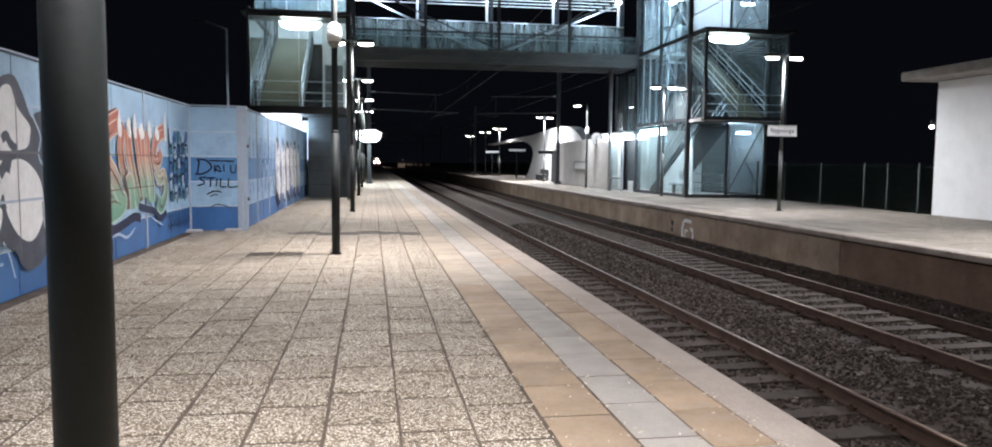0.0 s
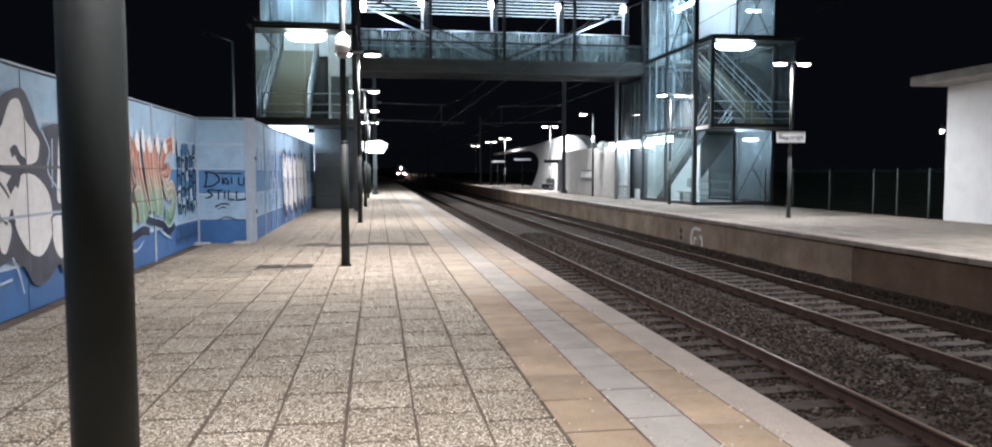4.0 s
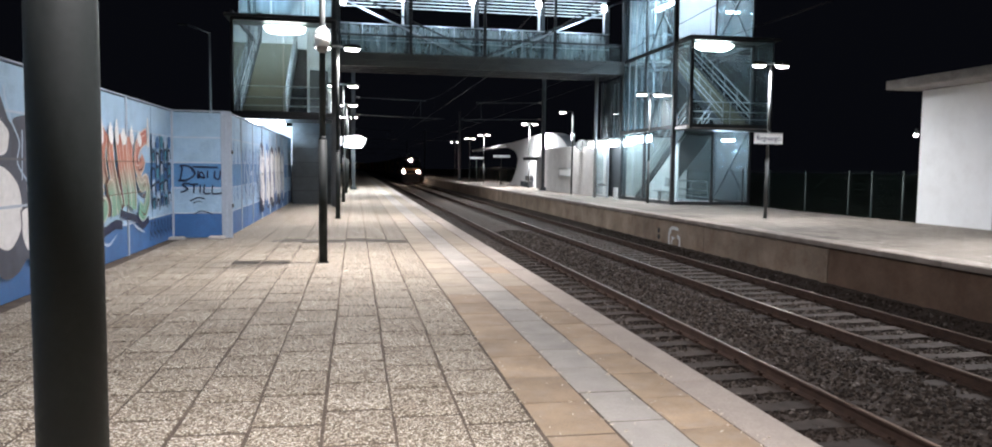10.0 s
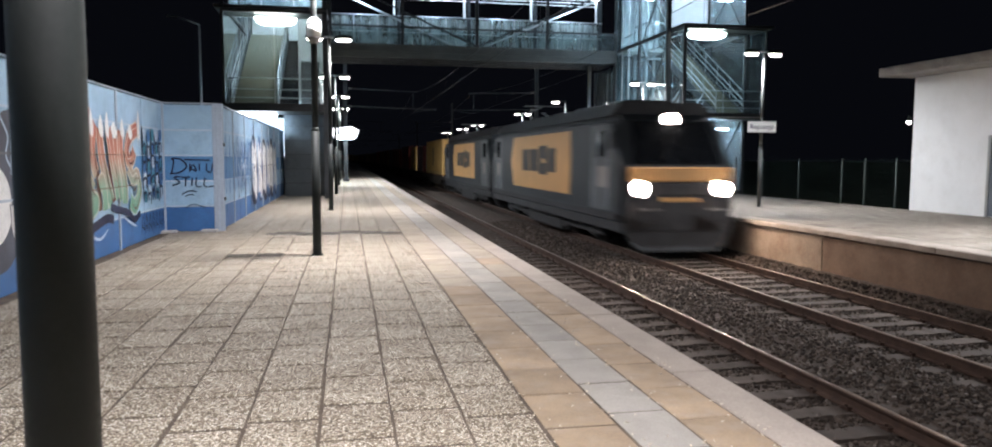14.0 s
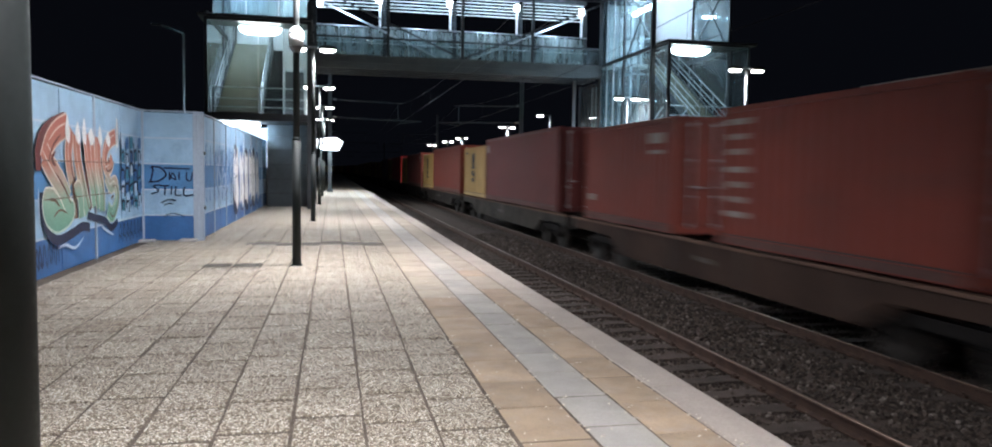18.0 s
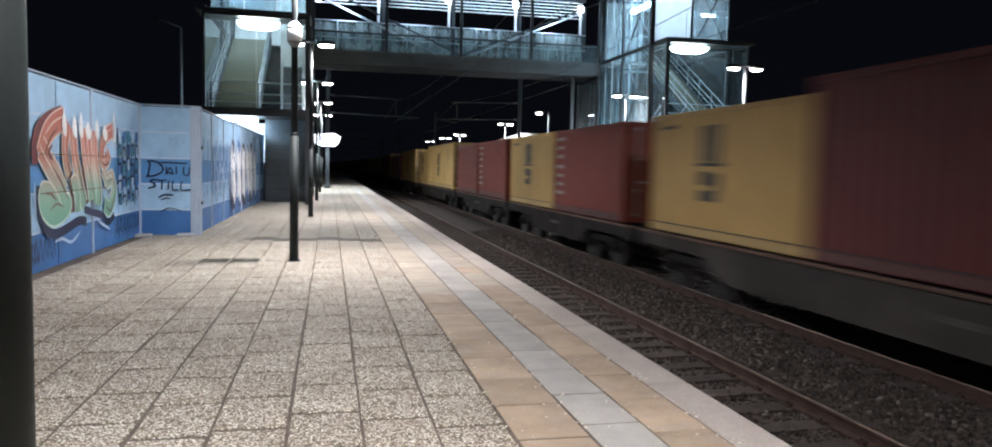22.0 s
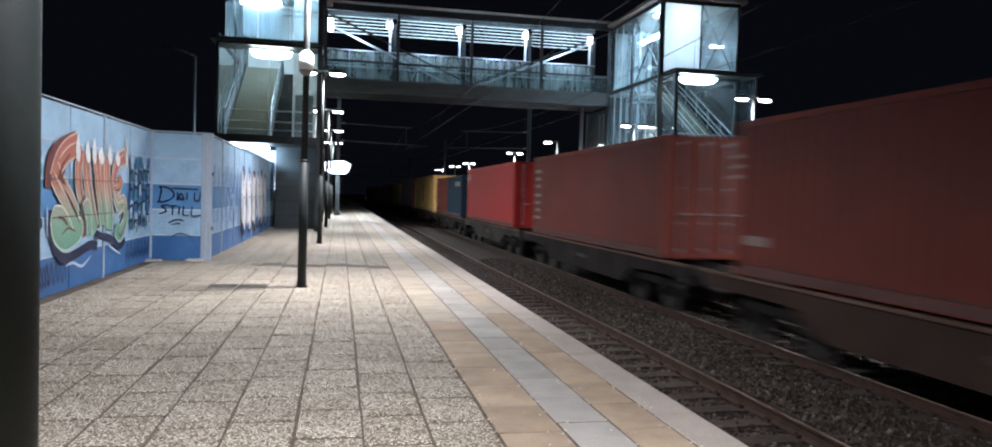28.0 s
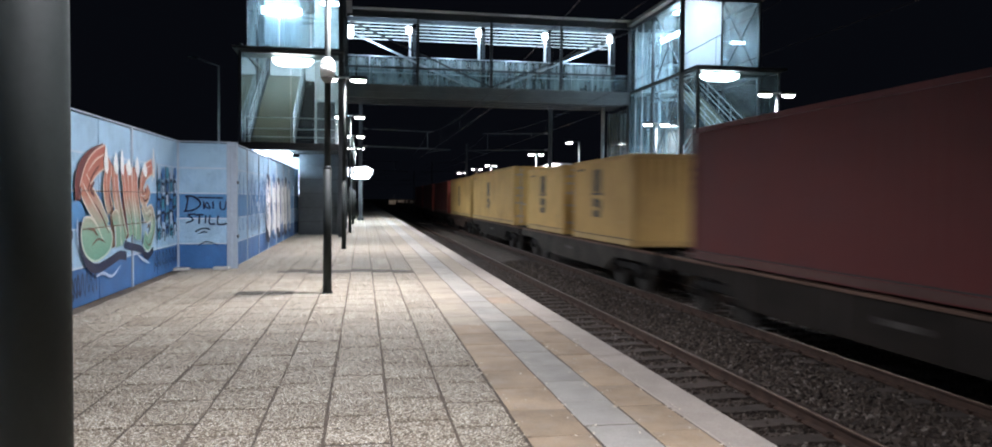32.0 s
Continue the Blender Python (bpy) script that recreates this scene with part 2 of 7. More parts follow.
M_RAIL_TOP = surface("polished_rail_head", (0.19, 0.14, 0.105), 0.36, 1.0, var=0.1, large=2, fine=20, relief=0.03)
M_STEEL = surface("dark_painted_steel", (0.045, 0.05, 0.055), 0.45, 0.3, var=0.2, large=3, fine=30, relief=0.05)
M_POST_PALE = surface("pale_lamp_post_paint", (0.055, 0.060, 0.060), 0.55, 0.0, var=0.15, large=3, fine=60, relief=0.08, gloss=0.3)
M_SHUTTER = surface("blue_grey_door_paint", (0.13, 0.15, 0.18), 0.55, var=0.1, large=1.5, fine=40, relief=0.05)
M_POST = surface("grey_lamp_post_paint", (0.018, 0.022, 0.021), 0.6, 0.0, var=0.18, large=3, fine=60, relief=0.08, grime=(0.022, 0.025, 0.025), gloss=0.2)
M_GALV = surface("galvanised_steel", (0.42, 0.44, 0.45), 0.42, 0.8, var=0.15, large=6, fine=40, relief=0.05)
M_WHITE = surface("white_render", (0.86, 0.87, 0.87), 0.8, var=0.04, large=0.8, fine=50, relief=0.15, grime=(0.76, 0.76, 0.75))
M_WHITE_STEEL = surface("white_painted_steel", (0.80, 0.81, 0.80), 0.4, var=0.05, large=2, fine=40, relief=0.04)
M_ROOF_SLAB = surface("weathered_roof_edge", (0.33, 0.31, 0.29), 0.8, var=0.2, large=2, fine=30, relief=0.2, grime=(0.2, 0.19, 0.18))
M_STEP = surface("stair_concrete", (0.17, 0.165, 0.125), 0.8, var=0.12, large=2, fine=30, relief=0.2)
M_COVER = surface("cast_iron_cover", (0.125, 0.112, 0.096), 0.8, 0.0, var=0.2, large=6, fine=60, relief=0.3)
M_GROUND = surface("dark_verge", (0.05, 0.055, 0.03), 0.95, var=0.4, large=0.5, fine=12, relief=0.6, depth=0.05)
M_FENCE_GREEN = surface("green_fence_wire", (0.010, 0.026, 0.019), 0.6, var=0.2, large=3, fine=20, relief=0.0)
M_FENCE_POST = surface("galvanised_fence_post", (0.075, 0.095, 0.09), 0.6, 0.1, var=0.2, large=3, fine=20, relief=0.0)
M_BLACK = surface("black_rubber", (0.02, 0.02, 0.02), 0.6, var=0.2, large=5, fine=40, relief=0.05)
M_GLASS = pane_material("tower_glass", (0.78, 0.88, 0.92), 0.085)
M_GLASS_LIT = pane_material("dusty_tower_glass", (0.74, 0.86, 0.90), 0.13)
M_GLASS_SIDE = pane_material("side_glass", (0.80, 0.90, 0.92), 0.06)
M_PARAPET = pane_material("milky_parapet_glass", (0.68, 0.73, 0.68), 0.40)
M_GLASS_BAY = pane_material("clean_bay_glass", (0.84, 0.92, 0.94), 0.02)
M_GLASS_CLEAR = pane_material("clear_glass", (0.86, 0.92, 0.92), 0.05)


def frosted(name, tint):
    """White glazing that glows softly when lit from behind."""
    m = bpy.data.materials.new(name)
    m.use_nodes = True
    nt = m.node_tree
    nt.nodes.remove(nt.nodes["Principled BSDF"])
    front, back, both = (nt.nodes.new(k) for k in ("ShaderNodeBsdfDiffuse", "ShaderNodeBsdfTranslucent", "ShaderNodeMixShader"))
    tone = ramp(nt, tex_noise(nt, place_of(nt), 0.7, 4), [(0.3, tuple(c * 0.86 for c in tint)), (0.7, tint)])
    for n in (front, back):
        nt.links.new(tone, n.inputs[0])
    both.inputs[0].default_value = 0.62
    nt.links.new(front.outputs[0], both.inputs[1])
    nt.links.new(back.outputs[0], both.inputs[2])
    nt.links.new(both.outputs[0], nt.nodes["Material Output"].inputs[0])
    return m


M_FROST = frosted("frosted_glazing", (0.86, 0.90, 0.92))
M_HEAD = glowing("lamp_glow", (1.0, 0.95, 0.88), 28.0)
M_TUBE = glowing("tube_glow", (0.82, 0.94, 1.0), 22.0)
M_CEILING = glowing("light_panel_glow", (0.96, 1.0, 0.92), 18.0)


# ---- building helpers ----
def box(bm, x0, x1, y0, y1, z0, z1):
    vs = [bm.verts.new((x, y, z)) for z in (z0, z1) for y in (y0, y1) for x in (x0, x1)]
    for q in ((0, 2, 3, 1), (4, 5, 7, 6), (0, 1, 5, 4), (2, 6, 7, 3), (0, 4, 6, 2), (1, 3, 7, 5)):
        bm.faces.new([vs[i] for i in q])
    return vs


def soft_box(bm, x0, x1, y0, y1, z0, z1, r=0.01, seg=1):
    b = bmesh.new()
    box(b, x0, x1, y0, y1, z0, z1)
    bmesh.ops.bevel(b, geom=b.edges[:], offset=r, segments=seg, affect="EDGES")
    join(bm, b)


def join(bm, other, m=None):
    if m is not None:
        bmesh.ops.transform(other, matrix=m, verts=other.verts[:])
    t = bpy.data.meshes.new("t")
    other.to_mesh(t)
    other.free()
    bm.from_mesh(t)
    bpy.data.meshes.remove(t)


def tube(bm, a, b, r, r2=None, n=10):
    """A straight round bar from a to b."""
    a, b = Vector(a), Vector(b)
    r2 = r if r2 is None else r2
    q = (b - a).to_track_quat("Z", "Y").to_matrix()
    lo, hi = [], []
    for i in range(n):
        d = q @ Vector((math.cos(2 * math.pi * i / n), math.sin(2 * math.pi * i / n), 0))
        lo.append(bm.verts.new(a + d * r))
        hi.append(bm.verts.new(b + d * r2))
    for i in range(n):
        j = (i + 1) % n
        bm.faces.new((lo[i], lo[j], hi[j], hi[i])).smooth = n > 6
    bm.faces.new(lo[::-1])
    bm.faces.new(hi)


def beam(bm, a, b, w, h):
    """A straight rectangular bar from a to b."""
    a, b = Vector(a), Vector(b)
    d = (b - a).normalized()
    side = d.cross(Vector((0, 0, 1)))
    side = Vector((1, 0, 0)) if side.length < 1e-4 else side.normalized()
    up = side.cross(d)
    ends = []
    for p in (a, b):
        ends.append([bm.verts.new(p + side * (sx * w / 2) + up * (sz * h / 2)) for sx, sz in ((-1, -1), (1, -1), (1, 1), (-1, 1))])
    lo, hi = ends
    for i in range(4):
        j = (i + 1) % 4
        bm.faces.new((lo[i], lo[j], hi[j], hi[i]))
    bm.faces.new(lo[::-1])
    bm.faces.new(hi)


def prism(bm, outline, axis, lo, hi):
    """An outline of (u, v) pairs drawn out along x, y or z."""
    def at(u, v, w):
        return {"x": (w, u, v), "y": (u, w, v), "z": (u, v, w)}[axis]
    a = [bm.verts.new(at(u, v, lo)) for u, v in outline]
    b = [bm.verts.new(at(u, v, hi)) for u, v in outline]
    n = len(a)
    for i in range(n):
        j = (i + 1) % n
        bm.faces.new((a[i], a[j], b[j], b[i]))
    bm.faces.new(a[::-1])
    bm.faces.new(b)
    return a, b


def mesh_of(name, bm, material):
    bmesh.ops.recalc_face_normals(bm, faces=bm.faces[:])
    me = bpy.data.meshes.new(name)
    bm.to_mesh(me)
    bm.free()
    me.materials.append(material)
    return me


def part(name, bm, material, parent=None, label=""):
    me = bm if isinstance(bm, bpy.types.Mesh) else mesh_of(name, bm, material)
    ob = new(name, me)
    if parent is not None:
        ob.parent = parent
    if label:
        ob["label"] = label
    return ob


def painted(ob, material):
    """Gives an object a material of its own on a shared mesh."""
    ob.material_slots[0].link = "OBJECT"
    ob.material_slots[0].material = material
    return ob


def thing(name, m, label, category, group="", kind=""):
    ob = new(name)
    ob.empty_display_size = 0.1
    ob.matrix_world = m
    return tagged(ob, label, category, group, kind)


def one(name, fill, material, parent=None, label=""):
    bm = bmesh.new()
    fill(bm)
    return part(name, bm, material, parent, label)


def structure(name, bm, material, label, category):
    return tagged(part(name, bm, material), label, category, "", "structure")


# ---- ground, platforms, tracks ----
EDGE, FAR_EDGE, REAR = 2.43, 9.85, 16.75
RAIL_Z = -0.90
RAILS = (3.309, 4.977, 7.206, 8.874)
TRACK_2 = 8.04
BEND_Y, BEND_R = 230.0, 1070.0


def bend(y):
    """How far the line swings to the west beyond the straight, and its heading there."""
    d = max(0.0, y - BEND_Y)
    return -d * d / (2 * BEND_R), math.atan2(d, BEND_R)


def build_ground():
    bm = bmesh.new()
    for x0, x1 in ((-900, EDGE - 0.02), (FAR_EDGE + 0.3, 900)):
        vs = [bm.verts.new(v) for v in ((x0, -300, -1.35), (x1, -300, -1.35), (x1, 1500, -1.35), (x0, 1500, -1.35))]
        bm.faces.new(vs)
    vs = [bm.verts.new(v) for v in ((EDGE - 0.02, -300, -1.35), (FAR_EDGE + 0.3, -300, -1.35), (FAR_EDGE + 0.3, 1500, -1.35), (EDGE - 0.02, 1500, -1.35))]
    bm.faces.new(vs)
    bmesh.ops.remove_doubles(bm, verts=bm.verts[:], dist=0.001)
    structure("ground", bm, M_GROUND, "dark grassy verge fading into the night", "ground")


def bed(x):
    """The height of the ballast across the tracks: low between the rails, heaped between the tracks."""
    return -1.096 + 0.11 * math.exp(-((x - 6.1) / 0.5) ** 2) + 0.20 * math.exp(-((x - 9.95) / 0.38) ** 2)


def build_ballast():
    bm = bmesh.new()
    rnd = random.Random(3)
    xs = [2.3 + 0.16 * i for i in range(49)]
    ys = [-8 + 0.16 * i for i in range(260)]
    def height(x, y):
        return bed(x) + 0.018 * noise.noise((x * 3, y * 3, 0)) + rnd.uniform(-0.012, 0.012)
    grid = [[bm.verts.new((x, y, height(x, y))) for x in xs] for y in ys]
    for a, b in zip(grid, grid[1:]):
        for i in range(len(xs) - 1):
            bm.faces.new((a[i], a[i + 1], b[i + 1], b[i]))
    y = ys[-1]
    last = grid[-1]
    while y < 930:
        step = 3 if y < 80 else 12
        y += step
        row = [bm.verts.new((x + bend(y)[0], y, bed(x))) for x in xs]
        for i in range(len(xs) - 1):
            bm.faces.new((last[i], last[i + 1], row[i + 1], row[i]))
        last = row
    structure("ballast_bed", bm, M_BALLAST, "bed of rusty brown crushed track ballast", "ballast")
    # loose stones on the bed
    verts, faces = [], []
    cube = [(-1, -1, -1), (1, -1, -1), (1, 1, -1), (-1, 1, -1), (-0.8, -0.7, 1), (0.7, -0.8, 1), (0.8, 0.7, 1), (-0.7, 0.8, 1)]
    sides = [(0, 3, 2, 1), (4, 5, 6, 7), (0, 1, 5, 4), (1, 2, 6, 5), (2, 3, 7, 6), (3, 0, 4, 7)]
    for _ in range(60000):
        y = 2.5 + 27 * rnd.random() ** 1.5
        x = rnd.uniform(2.45, 9.8)
        if abs((y - 0.7) % 0.6 - 0.3) < 0.095 and min(abs(x - 4.143), abs(x - TRACK_2)) < 1.32 and noise.noise((x * 2.5, y * 2.5, 4)) > -0.12:
            continue
        s = rnd.uniform(0.010, 0.026)
        e = Euler((rnd.uniform(0, 6), rnd.uniform(0, 6), rnd.uniform(0, 6))).to_matrix()
        z = bed(x) + rnd.uniform(-0.005, 0.022)
        k = len(verts)
        sx, sy, sz = s * rnd.uniform(0.7, 1.2), s * rnd.uniform(0.7, 1.2), s * rnd.uniform(0.6, 1.0)
        for c in cube:
            v = e @ Vector((c[0] * sx, c[1] * sy, c[2] * sz))
            verts.append((x + v.x, y + v.y, z + v.z))
        faces += [tuple(k + i for i in f) for f in sides]
    me = bpy.data.meshes.new("ballast_stones")
    me.from_pydata(verts, [], faces)
    me.materials.append(M_STONES)
    tagged(new("ballast_stones", me), "loose angular ballast stones, rust brown and grey", "ballast", "", "stuff")


def stone_material():
    m, nt, p = nodes_of("loose_stone")
    g = nt.nodes.new("ShaderNodeNewGeometry")
    col = ramp(nt, g.outputs["Random Per Island"], [(0.0, (0.030, 0.021, 0.016)), (0.5, (0.060, 0.044, 0.034)), (0.88, (0.105, 0.081, 0.064)), (1.0, (0.23, 0.20, 0.175))])
    nt.links.new(col, p.inputs["Base Color"])
    p.inputs["Roughness"].default_value = 0.9
    return m


M_STONES = stone_material()
M_LITTER = surface("dry_leaf", (0.62, 0.55, 0.44), 0.8, var=0.3, large=9, fine=60, relief=0.0)


def build_litter():
    """Dry leaves and chips that the wind has laid along the joints of the edge tiles."""
    rnd = random.Random(17)
    verts, faces = [], []
    for _ in range(420):
        y = 2.6 + 12 * rnd.random() ** 1.7
        line = rnd.choice((0.962, 1.388, 1.758, 1.758, 2.115, 2.115))
        x = line + rnd.gauss(0, 0.035) if rnd.random() < 0.8 else rnd.uniform(0.97, 2.11)
        a, l, w = rnd.uniform(0, 3.14), rnd.uniform(0.006, 0.022), rnd.uniform(0.003, 0.008)
        c, s, k = math.cos(a), math.sin(a), len(verts)
        for u, v, z in ((-l, 0, 0.004), (0, -w, 0.006), (l, 0, 0.008), (0, w, 0.010), (0, 0, 0.001)):
            verts.append((x + u * c - v * s, y + u * s + v * c, z + 0.001))
        faces += [(k, k + 1, k + 2, k + 3), (k + 1, k, k + 4), (k + 2, k + 1, k + 4), (k + 3, k + 2, k + 4), (k, k + 3, k + 4)]
    me = bpy.data.meshes.new("leaf_litter")
    me.from_pydata(verts, [], faces)
    me.materials.append(M_LITTER)
    tagged(new("leaf_litter", me), "pale dry leaves and chips along the edge tiles", "litter", "", "stuff")


def build_rails():
    for k, x in enumerate(RAILS):
        ys = [-20.0] + [20.0 * i for i in range(0, 12)] + [230 + 15 * i for i in range(1, 47)]
        web, top = bmesh.new(), bmesh.new()
        def sweep(bm, outline):
            rows = []
            for y in ys:
                off = bend(y)[0]
                rows.append([bm.verts.new((x + off + u, y, RAIL_Z + v)) for u, v in outline])
            n = len(outline)
            for a, b in zip(rows, rows[1:]):
                for i in range(n):
                    j = (i + 1) % n
                    bm.faces.new((a[i], a[j], b[j], b[i]))
            bm.faces.new(rows[0][::-1])
            bm.faces.new(rows[-1])
        sweep(web, [(-0.07, -0.16), (0.07, -0.16), (0.07, -0.145), (0.012, -0.125), (0.012, -0.045), (0.036, -0.035), (0.036, -0.008), (-0.036, -0.008), (-0.036, -0.035), (-0.012, -0.045), (-0.012, -0.125), (-0.07, -0.145)])
        sweep(top, [(-0.018, -0.0075), (0.018, -0.0075), (0.014, -0.001), (0.008, 0.0), (-0.008, 0.0), (-0.014, -0.001)])
        rail = thing("rail", pose(0, 0, 0), "rust-brown steel rail with a polished running head", "rail", "running rails")
        part("web", web, M_RUST, rail)
        part("head", top, M_RAIL_TOP, rail, "bright worn running surface")


def build_sleepers():
    def body(bm):
        prism(bm, [(-1.3, -0.2), (1.3, -0.2), (1.3, -0.012), (0.45, 0.0), (0.35, -0.012), (-0.35, -0.012), (-0.45, 0.0), (-1.3, -0.012)], "y", -0.13, 0.13)
        bmesh.ops.bevel(bm, geom=bm.edges[:], offset=0.012, segments=1, affect="EDGES")
    bm = bmesh.new()
    body(bm)
    me = mesh_of("sleeper", bm, M_SLEEPER)
    bm = bmesh.new()
    for sx in (0.0,):
        box(bm, sx - 0.11, sx + 0.11, -0.06, 0.06, 0.0, 0.012)
        for d in (-1, 1):
            box(bm, sx + d * 0.075 - 0.03, sx + d * 0.075 + 0.03, -0.05, 0.05, 0.012, 0.035)
            tube(bm, (sx + d * 0.085, 0, 0.035), (sx + d * 0.085, 0, 0.06), 0.018, n=6)
    clip = mesh_of("rail_clip", bm, M_RUST)
    for centre, y1 in ((4.143, 60), (TRACK_2, 60)):
        y = 1.0
        while y < y1:
            s = tagged(new("sleeper", me), "grey concrete sleeper half sunk in ballast", "sleeper", "track sleepers")
            s.matrix_world = pose(centre, y, -1.056)
            for sx in (-0.834, 0.834):
                c = new("rail_clip", clip)
                c.parent = s
                c.location = (sx, 0, 0)
            y += 0.6


def slab_mesh(name, w, l, material, t=0.05, r=0.006):
    bm = bmesh.new()
    box(bm, -w / 2, w / 2, -l / 2, l / 2, -t, 0)
    top = [e for e in bm.edges if all(v.co.z > -0.001 for v in e.verts)]
    bmesh.ops.bevel(bm, geom=top, offset=r, segments=1, affect="EDGES")
    return mesh_of(name, bm, material)


SLAB_X = [-3.552 + 0.41 * i for i in range(10)] + [0.548]
STRIPS = ((0.962, 1.388, "ochre_tile"), (1.388, 1.758, "tactile_tile"), (1.758, 2.115, "ochre_tile"))


def build_left_platform():
    bm = bmesh.new()
    box(bm, -3.95, EDGE - 0.06, -14, 240, -1.36, -0.006)
    floor = structure("platform_floor", bm, M_JOINT, "station platform of washed concrete slabs with an ochre and grey edge", "platform")
    rnd = random.Random(11)
    me = slab_mesh("slab", 0.392, 0.567, M_SLAB, 0.05, 0.006)
    rest = bmesh.new()
    for c, x in enumerate(SLAB_X):
        off = rnd.uniform(0, 0.6)
        y, n = -13.5 + off, 0
        while y < 120:
            jitter = rnd.uniform(-0.003, 0.003)
            if 14.82 < y + 0.3 < 15.42 and x > -1.8:
                y += 0.6
                continue
            if 2.4 < y < 18.0:
                s = new("slab", me)
                s.parent = floor
                s.location = (x + 0.205 + jitter * 1.6, y + 0.3, rnd.uniform(-0.002, 0.001))
                s.rotation_euler = (rnd.uniform(-0.003, 0.003), rnd.uniform(-0.003, 0.003), rnd.uniform(-0.006, 0.006))
            else:
                box(rest, x + 0.010, x + 0.400, y + 0.014, y + 0.586, -0.05, rnd.uniform(-0.003, 0.001))
            y += 0.6
    for x0, x1, kind in STRIPS:
        mat = M_GREY_TILE if kind == "tactile_tile" else M_OCHRE
        # paler, greyer colour for the tiles farther along the platform
        worn = M_GREY_PALE if kind == "tactile_tile" else M_OCHRE_PALE
        tm = slab_mesh(kind, x1 - x0 - 0.012, 0.586, mat)
        far = bmesh.new()
        y = -13.5 + rnd.uniform(0, 0.6)
        while y < 120:
            if 2.4 < y < 22:
                s = new(kind, tm)
                s.parent = floor
                # the paler colour becomes more frequent from y 6.5 to 12.5
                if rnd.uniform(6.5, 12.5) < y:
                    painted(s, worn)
                s.location = ((x0 + x1) / 2 + rnd.uniform(-0.002, 0.002), y + 0.3 + rnd.uniform(-0.003, 0.003), rnd.uniform(-0.003, 0.002))
                s.rotation_euler = (rnd.uniform(-0.004, 0.004), rnd.uniform(-0.005, 0.005), rnd.uniform(-0.004, 0.004))
            else:
                box(far, x0 + 0.003, x1 - 0.003, y + 0.003, y + 0.597, -0.05, rnd.uniform(-0.002, 0.001))
            y += 0.6
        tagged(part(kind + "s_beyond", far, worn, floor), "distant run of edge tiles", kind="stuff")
    tagged(part("slabs_beyond", rest, M_SLAB, floor), "distant washed concrete slabs", kind="stuff")
    cm = slab_mesh("coping", 0.312, 1.99, M_COPING, 0.16, 0.012)
    y = -13.5
    while y < 110:
        s = new("coping", cm)
        s.parent = floor
        s.location = ((2.115 + EDGE) / 2 + 0.002, y + 1.0, 0.002)
        y += 2.0
    one("far_paving", lambda b: (box(b, -3.7, 2.42, 120.3, 239.5, -0.05, 0.0)), M_SLAB_FAR, floor)
    one("platform_wall", lambda b: box(b, EDGE - 0.055, EDGE - 0.02, -14, 240, -1.34, -0.16), M_CONCRETE, floor)
    # gratings of the drain line and two covers
    def grating(bm):
        line = [(-0.2, -0.04)]
        for i in range(8):
            line += [(-0.2 + i * 0.05, -0.014), (-0.192 + i * 0.05, 0.0), (-0.168 + i * 0.05, 0.0), (-0.16 + i * 0.05, -0.014)]
        prism(bm, line + [(0.2, -0.014), (0.2, -0.04)], "x", -0.2, 0.2)
    bm = bmesh.new()
    grating(bm)
    gm = mesh_of("drain_cover", bm, M_COVER)
    for i in range(7):
        x = -1.53 + 0.363 * i
        g = tagged(new("drain_cover", gm), "square iron drain cover set across the paving", "drain cover", "drain line")
        g.matrix_world = pose(x, 15.12, 0.0)
        g.scale = (0.82, 1.3, 1)
    for x in (-1.73, -1.30):
        g = tagged(new("inspection_cover", gm), "dark rusted inspection cover flush with the slabs", "cover", "inspection covers")
        g.matrix_world = pose(x, 11.68, 0.006)


def build_right_platform():
    bm = bmesh.new()
    box(bm, FAR_EDGE + 0.2, REAR, -14, 240, -1.36, -0.012)
    floor = structure("platform_opposite", bm, M_JOINT, "opposite platform, pale slabs on a stained concrete wall", "platform")
    rnd = random.Random(5)
    pave = bmesh.new()
    me = slab_mesh("slab", 0.408, 0.590, M_SLAB_FAR)
    x = FAR_EDGE + 0.5
    while x < REAR - 0.3:
        y = -13 + rnd.uniform(0, 0.6)
        while y < 90:
            lift = rnd.uniform(-0.003, 0.002)
            if 8.5 < y < 20.0:
                s = new("slab", me)
                s.parent = floor
                s.location = (x + 0.21, y + 0.3, lift)
            else:
                box(pave, x + 0.006, x + 0.414, y + 0.005, y + 0.595, -0.05, lift)
            y += 0.6
        x += 0.42
    tagged(part("paving", pave, M_SLAB_FAR, floor), "pale washed concrete paving", kind="stuff")
    one("far_paving", lambda b: box(b, FAR_EDGE + 0.5, REAR, 90.7, 239, -0.05, 0.0), M_SLAB_FAR, floor)
    cm = slab_mesh("coping", 0.50, 2.98, M_EDGE, 0.11, 0.02)
    y = -13.0
    while y < 120:
        s = new("coping", cm)
        s.parent = floor
        s.location = (FAR_EDGE + 0.25, y + 1.5, 0.0)
        y += 3.0
    panel = bmesh.new()
    soft_box(panel, -0.06, 0.06, -2.99, 2.99, -1.34, -0.155, 0.012)
    pm = mesh_of("wall_panel", panel, M_WALL)
    y = 14.35 - 6 * 5
    while y < 120:
        s = new("wall_panel", pm)
        s.parent = floor
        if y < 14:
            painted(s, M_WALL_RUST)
        s.location = (FAR_EDGE + 0.17, y + 3.0, 0.0)
        y += 6.0
    one("far_wall", lambda b: box(b, FAR_EDGE + 0.1, FAR_EDGE + 0.2, 120.4, 240, -1.34, -0.13), M_CONCRETE, floor)


build_ground()
build_ballast()
build_rails()
build_left_platform()
build_litter()
build_right_platform()


